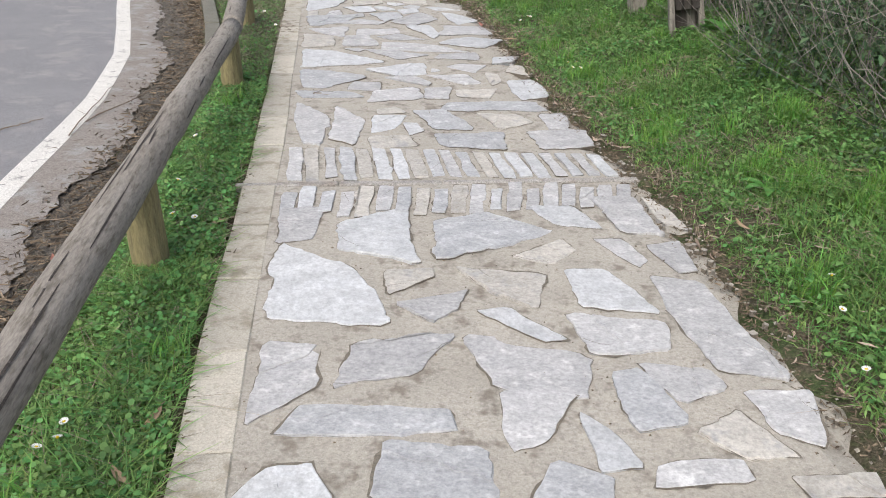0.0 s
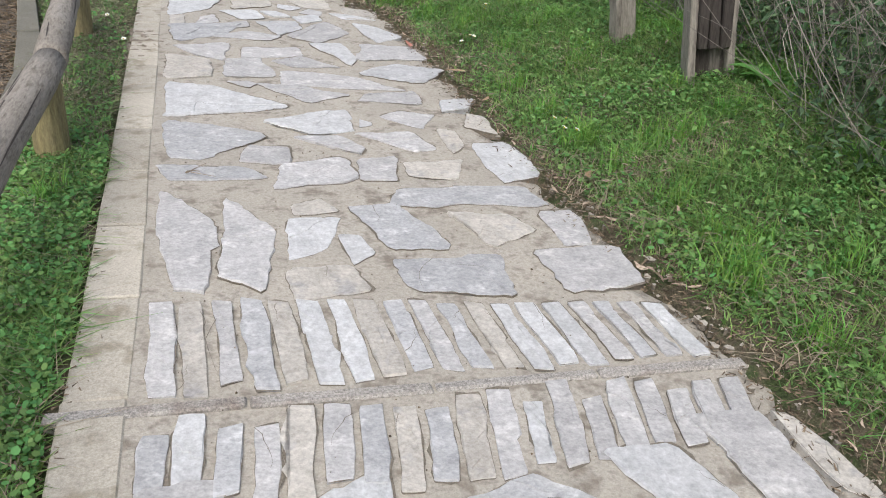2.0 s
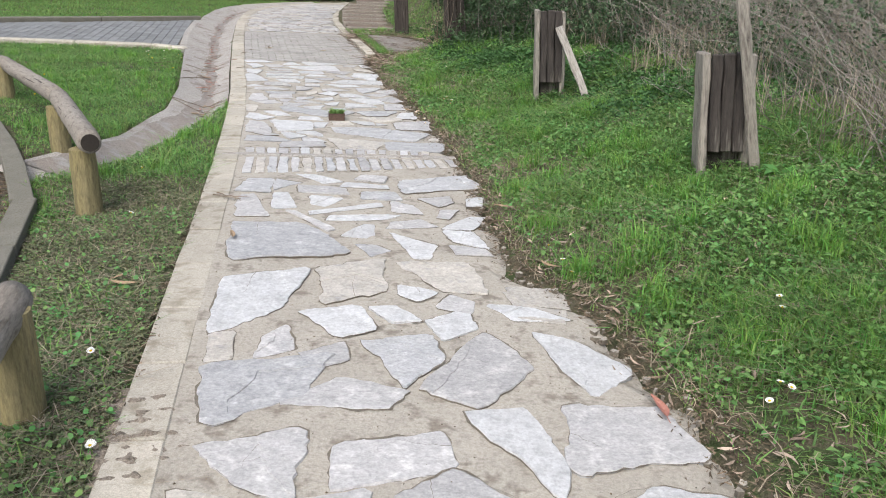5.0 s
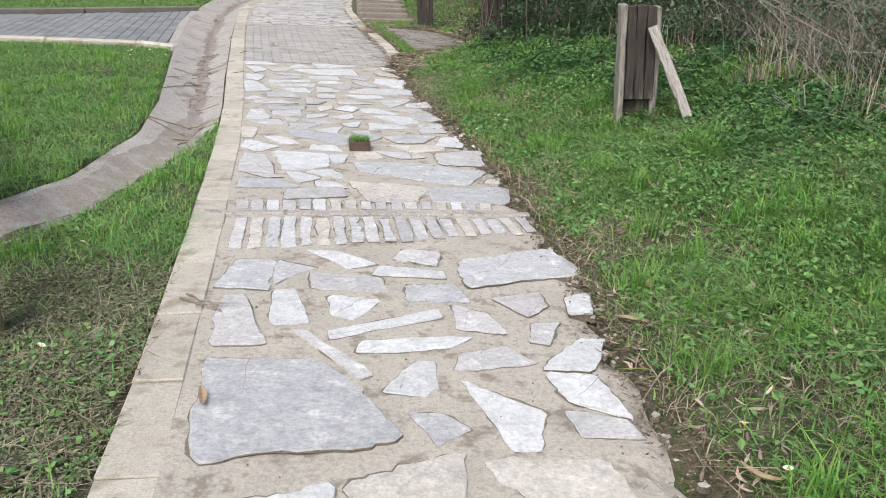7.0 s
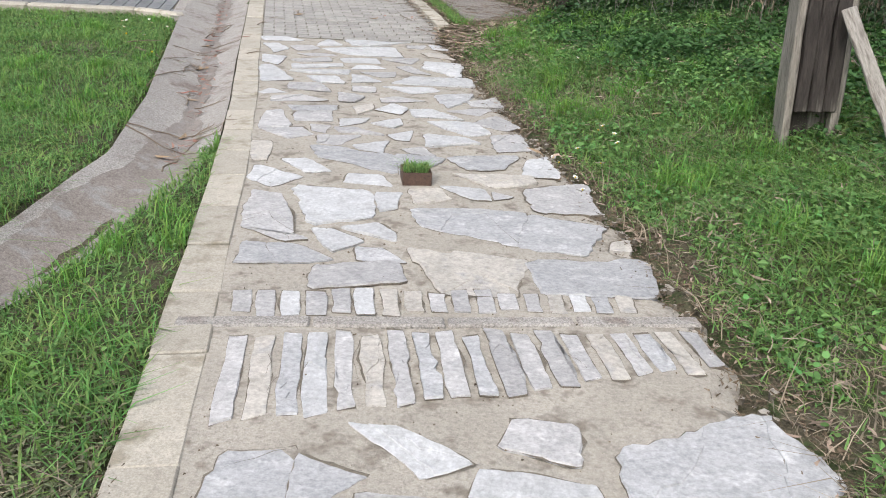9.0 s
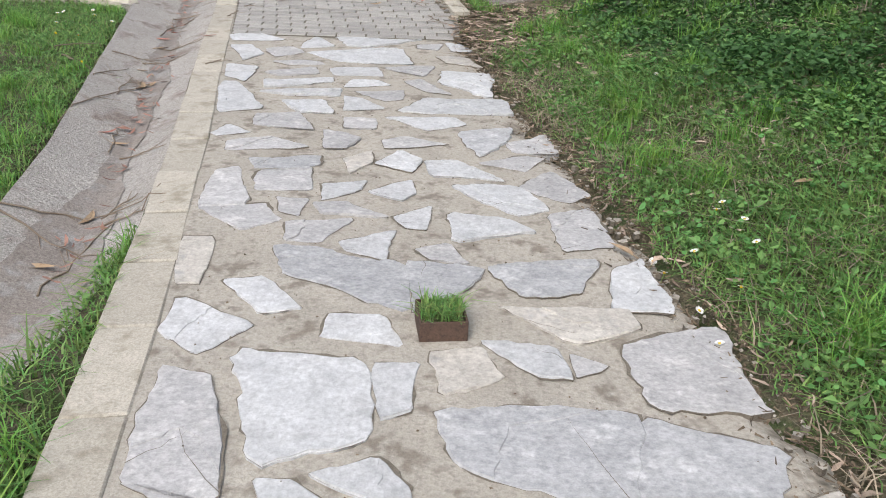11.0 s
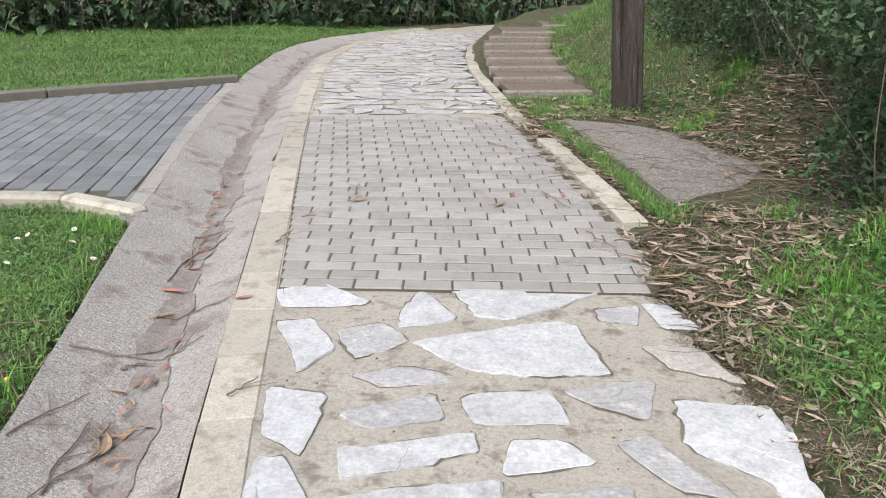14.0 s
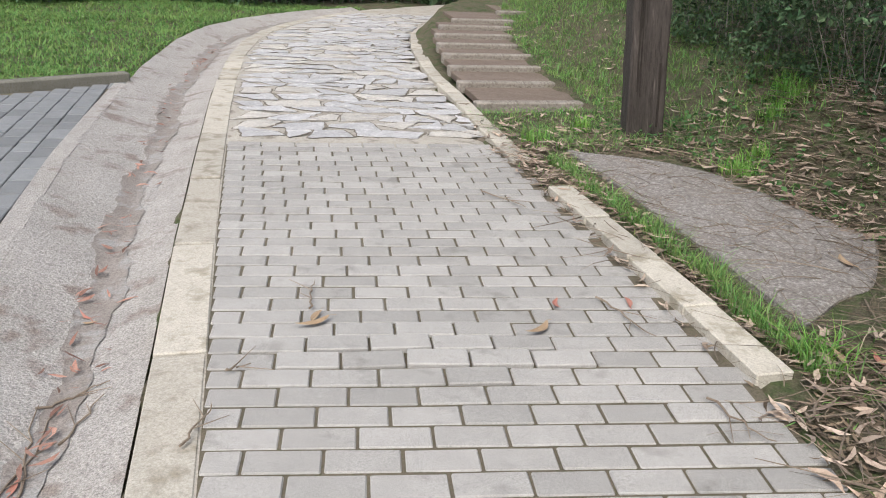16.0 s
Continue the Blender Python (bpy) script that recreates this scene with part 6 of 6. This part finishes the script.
flag("g", 2.44, 3.63, 0.17, 0.23, -7.9, -0.01, 0.02, 0.02)
flag("g", 2.11, 3.36, 0.25, 0.09, 7.3, 0.01, -0.01, 0.00)
flag("w", 0.99, 3.27, 0.19, 0.15, 2.5, -0.00, -0.04, 0.01)
flag("b", 1.38, 3.34, 0.30, 0.21, -0.1, -0.00, -0.01, -0.01)
flag("b", 1.76, 3.30, 0.18, 0.13, -10.8, 0.01, -0.01, -0.02)
flag("c", 2.47, 3.32, 0.21, 0.09, 4.6, -0.00, 0.01, 0.00)
flag("w", 1.06, 6.32, 0.17, 0.25, 21.4, 0.06, 0.01, -0.02)
flag("w", 1.22, 6.24, 0.09, 0.18, 26.9, 0.02, -0.01, -0.02)
flag("c", 1.11, 5.99, 0.23, 0.19, 14.1, -0.00, -0.01, -0.01)
flag("b", 1.38, 6.42, 0.21, 0.37, 8.8, -0.05, -0.01, 0.01)
flag("b", 1.55, 6.05, 0.36, 0.24, 0.6, -0.01, 0.01, 0.02)
flag("c", 1.77, 6.44, 0.23, 0.23, 17.2, -0.02, -0.00, -0.04)
flag("g", 2.06, 6.45, 0.14, 0.29, 11.1, 0.02, 0.01, -0.00)
flag("g", 2.06, 6.12, 0.32, 0.28, 11, 0.01, 0.01, -0.01)
flag("b", 0.65, 6.87, 0.36, 0.14, 4.7, -0.04, -0.01, -0.01)
flag("b", 0.58, 7.21, 0.32, 0.39, -12.7, -0.00, 0.09, -0.01)
flag("w", 0.55, 7.85, 0.42, 0.44, 15.2, -0.06, -0.10, -0.04)
flag("w", 1.10, 7.53, 0.33, 0.26, 26.5, -0.01, 0.06, 0.01)
flag("w", 1.33, 7.56, 0.06, 0.08, -1.9, -0.00, -0.00, -0.02)
flag("g", 1.19, 7.27, 0.13, 0.23, 24.8, -0.06, 0.04, -0.03)
flag("g", 1.50, 7.33, 0.20, 0.25, 14.6, -0.06, 0.04, -0.01)
flag("g", 1.56, 7.68, 0.19, 0.21, 58.5, -0.01, -0.02, -0.02)
flag("w", 1.85, 7.94, 0.19, 0.16, 24.1, 0.06, 0.01, -0.01)
flag("c", 1.92, 7.65, 0.14, 0.20, -30.1, -0.05, -0.02, -0.00)
flag("c", 1.74, 7.39, 0.09, 0.24, 28.3, 0.05, -0.01, -0.03)
flag("w", 1.95, 7.14, 0.19, 0.43, 20.2, 0.04, -0.01, -0.01)
flag("g", 0.87, 7.10, 0.19, 0.20, -2.1, 0.00, -0.01, 0.00)
flag("g", 1.08, 6.92, 0.32, 0.24, 22.4, 0.04, -0.02, 0.00)
flag("g", 1.35, 6.98, 0.17, 0.24, 12.1, 0.03, 0.01, 0.01)
flag("c", 1.60, 7.00, 0.24, 0.19, 5.4, 0.02, 0.02, 0.02)
flag("b", 1.70, 6.71, 0.59, 0.18, 4.1, -0.00, -0.03, 0.01)
flag("c", 1.06, 6.56, 0.15, 0.11, 23.4, -0.00, -0.01, 0.01)
flag("g", 0.71, 8.12, 0.09, 0.10, 28.7, -0.02, 0.01, -0.02)
flag("g", 1.02, 8.02, 0.23, 0.28, 19.1, -0.10, -0.02, -0.04)
flag("g", 1.18, 8.25, 0.54, 0.22, -1.4, -0.07, -0.06, -0.02)
flag("b", 1.62, 8.50, 0.34, 0.32, 52.3, -0.06, 0.00, -0.02)
flag("g", 1.49, 8.00, 0.31, 0.17, 9.9, 0.02, -0.01, 0.03)
flag("c", 0.38, 8.38, 0.24, 0.39, 4.9, -0.01, -0.00, -0.04)
flag("g", 0.44, 8.74, 0.24, 0.29, 3, -0.03, 0.04, 0.05)
flag("g", 0.70, 8.43, 0.24, 0.34, 9.9, 0.00, -0.02, 0.01)
flag("g", 0.83, 8.79, 0.35, 0.21, 18.5, 0.02, -0.01, -0.01)
flag("g", 1.01, 8.59, 0.25, 0.21, 24.7, -0.05, -0.01, 0.03)
flag("w", 1.24, 8.87, 0.16, 0.41, 39.5, 0.06, 0.01, -0.05)
flag("g", 1.57, 8.95, 0.38, 0.35, 7.2, 0.01, -0.03, -0.02)
flag("b", 0.38, 9.21, 0.40, 0.32, 24.9, 0.07, 0.03, -0.04)
flag("g", 0.69, 9.15, 0.20, 0.26, 51.6, -0.07, 0.03, -0.01)
flag("g", 1.13, 9.34, 0.44, 0.26, 58.4, 0.04, 0.04, 0.01)
flag("w", 1.52, 9.47, 0.19, 0.40, 21, -0.01, -0.03, -0.06)
flag("b", 0.88, 9.47, 0.26, 0.29, 36.6, 0.04, 0.00, -0.05)
flag("w", 0.61, 9.75, 0.21, 0.26, 25.4, -0.01, 0.02, -0.01)
flag("c", 0.18, 9.49, 0.10, 0.23, 17.8, 0.02, -0.00, 0.00)
flag("g", 0.37, 9.54, 0.15, 0.16, 44.8, 0.06, 0.00, 0.02)
flag("g", 0.58, 9.44, 0.15, 0.14, 34.7, 0.01, 0.02, 0.00)
flag("c", 0.62, 10.20, 0.33, 0.37, 30.1, 0.08, 0.01, -0.01)
flag("w", 0.23, 9.99, 0.37, 0.42, 35.3, 0.15, 0.01, -0.04)
flag("c", 1.05, 10.27, 0.27, 0.36, -0.8, -0.07, 0.03, 0.01)
flag("w", 0.81, 9.83, 0.12, 0.16, 8.7, -0.04, 0.00, 0.00)
flag("w", 1.05, 9.75, 0.20, 0.18, 38.9, 0.04, 0.01, 0.00)
flag("w", 0.89, 10.06, 0.15, 0.12, -29.6, -0.01, 0.02, 0.01)
flag("g", 1.08, 9.95, 0.14, 0.14, -26.5, -0.01, -0.01, -0.01)
flag("w", 1.36, 9.88, 0.22, 0.14, 0.7, -0.06, -0.01, -0.01)
flag("c", 1.44, 10.06, 0.21, 0.21, -5.1, -0.03, 0.01, 0.01)
flag("b", 0.21, 10.73, 0.46, 0.54, 9.8, -0.05, -0.05, -0.02)
flag("b", 0.69, 10.62, 0.11, 0.15, 25.9, -0.01, -0.01, -0.02)
flag("g", -0.04, 11.30, 0.13, 0.41, 7.1, -0.02, -0.03, 0.00)
flag("w", 0.13, 11.42, 0.11, 0.30, 16.3, 0.01, -0.01, -0.00)
flag("w", 0.36, 11.43, 0.15, 0.18, -11.4, 0.00, 0.03, 0.01)
flag("w", 0.51, 11.29, 0.43, 0.07, 28, 0.01, -0.00, 0.00)
flag("w", 0.60, 11.13, 0.35, 0.08, 9.9, 0.03, 0.02, -0.00)
flag("g", 0.33, 11.05, 0.05, 0.37, 17.9, -0.07, 0.00, -0.01)
flag("w", 0.63, 10.90, 0.12, 0.22, -5.8, 0.01, -0.03, -0.00)
flag("g", 0.87, 11.05, 0.23, 0.13, 17.3, -0.00, -0.03, 0.01)
flag("g", 0.84, 11.35, 0.16, 0.17, -15.1, -0.04, -0.01, -0.01)
flag("g", 1.08, 11.26, 0.09, 0.17, -1.9, 0.02, 0.01, 0.01)
flag("w", 1.19, 11.10, 0.13, 0.24, -1.1, 0.06, -0.02, -0.00)
flag("w", 1.16, 10.84, 0.18, 0.20, -15.6, -0.06, -0.01, 0.02)
flag("g", 1.05, 11.53, 0.17, 0.17, 32.9, 0.01, 0.02, -0.02)
flag("w", 1.26, 11.53, 0.11, 0.17, 20.5, 0.04, 0.01, 0.01)
flag("b", 0.69, 11.59, 0.22, 0.16, 2.4, -0.01, -0.01, 0.00)
flag("g", 0.34, 11.67, 0.29, 0.15, -4.1, -0.02, -0.00, -0.01)
flag("w", 0.59, 11.80, 0.28, 0.09, -5.3, 0.00, -0.01, -0.01)
flag("b", -0.07, 11.74, 0.19, 0.32, 2.9, 0.01, -0.01, 0.01)
flag("b", 0.09, 11.76, 0.11, 0.19, 1.6, 0.02, 0.03, -0.04)
flag("w", 0.29, 11.94, 0.13, 0.20, 12.6, -0.07, -0.00, -0.02)
flag("g", 0.62, 12.00, 0.18, 0.15, -11.7, -0.00, -0.01, 0.01)
flag("b", 1.05, 11.91, 0.49, 0.31, 22.4, 0.03, -0.01, 0.01)
flag("b", -0.25, 13.08, 0.27, 0.17, 8.6, -0.03, -0.04, -0.01)
flag("b", 0.11, 13.10, 0.14, 0.12, -1.1, -0.03, -0.02, 0.00)
flag("c", 1.06, 13.30, 0.08, 0.10, 11, 0.02, -0.00, 0.01)
flag("b", 0.46, 13.46, 0.42, 0.28, -8.8, -0.02, 0.02, 0.05)
flag("b", 0.82, 13.38, 0.31, 0.34, -15.2, -0.00, 0.02, -0.01)
flag("w", 0.10, 13.33, 0.10, 0.18, 47.9, -0.01, 0.02, -0.03)
flag("w", -0.06, 13.25, 0.11, 0.20, 31.1, -0.01, -0.02, -0.02)
flag("g", -0.37, 13.50, 0.18, 0.39, -13.4, -0.09, -0.02, 0.00)
flag("g", -0.27, 13.24, 0.15, 0.07, -4.5, -0.07, 0.03, -0.02)
flag("w", -0.10, 13.62, 0.30, 0.39, 8.9, -0.02, 0.02, -0.04)
flag("w", 0.12, 13.68, 0.10, 0.21, 14.2, 0.02, 0.01, -0.01)
flag("c", 0.29, 13.78, 0.16, 0.17, 21.9, 0.01, -0.01, -0.01)
flag("w", 0.48, 13.83, 0.15, 0.15, -4.5, -0.05, 0.03, -0.00)
flag("g", 0.62, 13.81, 0.08, 0.07, -7.5, 0.00, 0.01, -0.02)
flag("g", 0.89, 13.81, 0.30, 0.33, 11.1, 0.02, 0.01, 0.03)
flag("c", 0.64, 14.04, 0.29, 0.16, 9.1, -0.04, 0.04, -0.03)
flag("w", -0.00, 13.96, 0.19, 0.14, -4.4, -0.02, -0.02, 0.01)
flag("w", -0.45, 13.94, 0.22, 0.18, -31.7, -0.02, 0.03, 0.01)
flag("w", -0.31, 14.13, 0.12, 0.22, 18.6, -0.04, -0.00, -0.00)
flag("b", -0.09, 14.29, 0.44, 0.23, -20.3, -0.07, 0.00, 0.03)
flag("b", 0.23, 14.25, 0.21, 0.22, 17, 0.04, 0.01, -0.05)
flag("w", 0.83, 14.27, 0.16, 0.29, 18.7, 0.05, -0.01, 0.03)
flag("b", 0.56, 14.30, 0.28, 0.20, 12.6, 0.02, 0.05, 0.00)
flag("c", -0.57, 14.34, 0.09, 0.32, 6, -0.01, 0.01, 0.00)
flag("g", -0.48, 14.70, 0.19, 0.20, 25.6, -0.03, 0.02, -0.02)
flag("g", -0.62, 14.97, 0.14, 0.38, 20.5, 0.03, -0.02, 0.01)
flag("w", -0.03, 14.49, 0.16, 0.15, 9.9, 0.01, 0.02, 0.04)
flag("g", -0.23, 14.59, 0.18, 0.17, 7.7, 0.03, 0.03, 0.01)
flag("g", 0.22, 14.45, 0.12, 0.12, 10.2, -0.02, 0.00, 0.02)
flag("w", 0.37, 14.69, 0.24, 0.19, 8.4, -0.02, -0.03, -0.03)
flag("g", 0.71, 14.69, 0.19, 0.30, 21.6, 0.04, -0.00, 0.01)
flag("w", 0.47, 14.95, 0.20, 0.27, 10.1, -0.06, 0.03, -0.02)
flag("g", 0.67, 15.07, 0.19, 0.24, 47.9, 0.02, 0.03, 0.01)
flag("w", 0.26, 15.25, 0.21, 0.19, -1.7, -0.06, -0.04, 0.01)
flag("w", -0.17, 14.99, 0.17, 0.12, 28.5, 0.03, -0.00, -0.02)
flag("w", 0.05, 14.99, 0.15, 0.13, 45.8, 0.01, 0.03, -0.01)
flag("w", 0.12, 14.72, 0.12, 0.14, 30.1, 0.03, 0.03, 0.02)
flag("g", -0.41, 15.06, 0.21, 0.22, 13.7, 0.01, 0.00, 0.01)
flag("g", -0.34, 14.80, 0.10, 0.14, -11.9, -0.02, 0.01, 0.01)
flag("g", -0.15, 14.79, 0.18, 0.12, 3.1, -0.05, -0.03, 0.01)
flag("b", -0.44, 15.26, 0.27, 0.12, 14.5, -0.00, 0.01, 0.00)
flag("c", -0.14, 15.30, 0.15, 0.12, 50.9, 0.05, 0.00, -0.01)
flag("w", 0.04, 15.32, 0.17, 0.16, 66.3, 0.02, 0.01, -0.01)
flag("g", -0.26, 15.56, 0.15, 0.19, -19.8, -0.03, 0.03, -0.02)
flag("g", 0.04, 15.57, 0.20, 0.13, 21.8, -0.03, -0.04, 0.01)
flag("b", 0.42, 15.66, 0.24, 0.24, 36.4, 0.07, 0.01, -0.04)
flag("g", 0.61, 15.59, 0.21, 0.18, 21.6, 0.02, 0.01, 0.03)
flag("g", 0.54, 15.37, 0.21, 0.13, 44.5, -0.03, 0.01, -0.03)
flag("w", -0.78, 15.63, 0.14, 0.11, 49.9, -0.00, -0.00, 0.03)
flag("g", -0.60, 15.47, 0.27, 0.14, 18.2, -0.03, -0.04, 0.01)
flag("w", -1.10, 17.61, 0.26, 0.21, 19.1, -0.05, -0.04, 0.02)
flag("w", -0.66, 17.50, 0.20, 0.20, 49.3, 0.05, -0.00, 0.05)
flag("w", -0.31, 17.61, 0.37, 0.28, 1.7, 0.07, 0.12, 0.01)
flag("w", -1.04, 17.22, 0.16, 0.31, 47, 0.06, -0.02, -0.03)
flag("g", -0.81, 17.25, 0.19, 0.20, 36.6, 0.01, -0.01, -0.01)
flag("w", -0.29, 17.19, 0.50, 0.34, 15.1, -0.04, 0.05, 0.04)
flag("g", 0.09, 17.54, 0.15, 0.14, 5.4, 0.01, 0.01, 0.02)
flag("w", 0.28, 17.54, 0.12, 0.21, 0.5, -0.03, -0.01, 0.00)
flag("c", 0.28, 17.17, 0.21, 0.18, -12.2, -0.06, -0.01, 0.02)
flag("g", 0.00, 16.89, 0.22, 0.16, 4.1, 0.00, 0.04, 0.04)
flag("g", -0.67, 16.97, 0.23, 0.12, 18.1, -0.06, -0.02, 0.01)
flag("g", -0.66, 16.74, 0.26, 0.13, 23.7, -0.01, 0.02, 0.01)
flag("w", -0.31, 16.80, 0.27, 0.18, 9.2, -0.01, -0.00, 0.01)
flag("w", -0.97, 16.70, 0.17, 0.27, -19.3, -0.06, 0.01, 0.02)
flag("w", -0.60, 16.54, 0.37, 0.12, 20.8, 0.01, 0.00, -0.01)
flag("w", -0.23, 16.56, 0.20, 0.14, 11.8, 0.00, -0.03, -0.01)
flag("g", 0.10, 16.53, 0.12, 0.24, 2.2, -0.07, -0.01, 0.02)
flag("w", 0.32, 16.69, 0.32, 0.33, -27.9, -0.08, -0.03, 0.05)
flag("w", -0.52, 16.32, 0.34, 0.11, 9.3, -0.03, 0.04, 0.02)
flag("g", -0.10, 16.32, 0.18, 0.18, 15.5, -0.02, 0.04, -0.01)
flag("w", -0.88, 16.22, 0.15, 0.53, 21.2, 0.01, -0.04, -0.01)
flag("w", -0.47, 16.08, 0.19, 0.22, 6, -0.04, 0.01, 0.01)
flag("w", -0.23, 16.16, 0.15, 0.21, 5.6, -0.03, -0.03, -0.02)
flag("w", 0.29, 16.18, 0.49, 0.25, 2.7, 0.03, -0.04, -0.00)
flag("g", -0.57, 15.83, 0.24, 0.21, 1, -0.03, -0.02, 0.02)
flag("g", -0.19, 15.83, 0.15, 0.15, -2.4, -0.01, 0.00, -0.00)
flag("w", 0.16, 15.89, 0.27, 0.18, 17.8, -0.04, 0.03, -0.03)
flag("w", 0.91, 10.65, 0.19, 0.24, -28.8, -0.09, 0.06, -0.02)
flag("g", 1.18, 10.64, 0.18, 0.12, -4.8, -0.02, -0.00, -0.01)
flag("g", 0.06, 12.92, 0.31, 0.18, 14.3, 0.01, -0.01, -0.00)
flag("c", 0.47, 12.97, 0.34, 0.33, -4.2, -0.03, 0.05, -0.01)
flag("b", 0.90, 12.99, 0.42, 0.30, 4.7, 0.01, 0.02, 0.01)
flag("g", 0.64, 6.23, 0.23, 0.39, -42.4, -0.23, 0.07, -0.03)
flag("g", 0.83, 6.23, 0.26, 0.35, -46.7, -0.19, 0.04, -0.02)
flag("c", 2.40, 5.12, 0.09, 0.25, -27.7, -0.10, -0.01, -0.00)
flag("c", 1.42, 9.94, 0.23, 0.26, -13.8, -0.03, 0.02, -0.00)
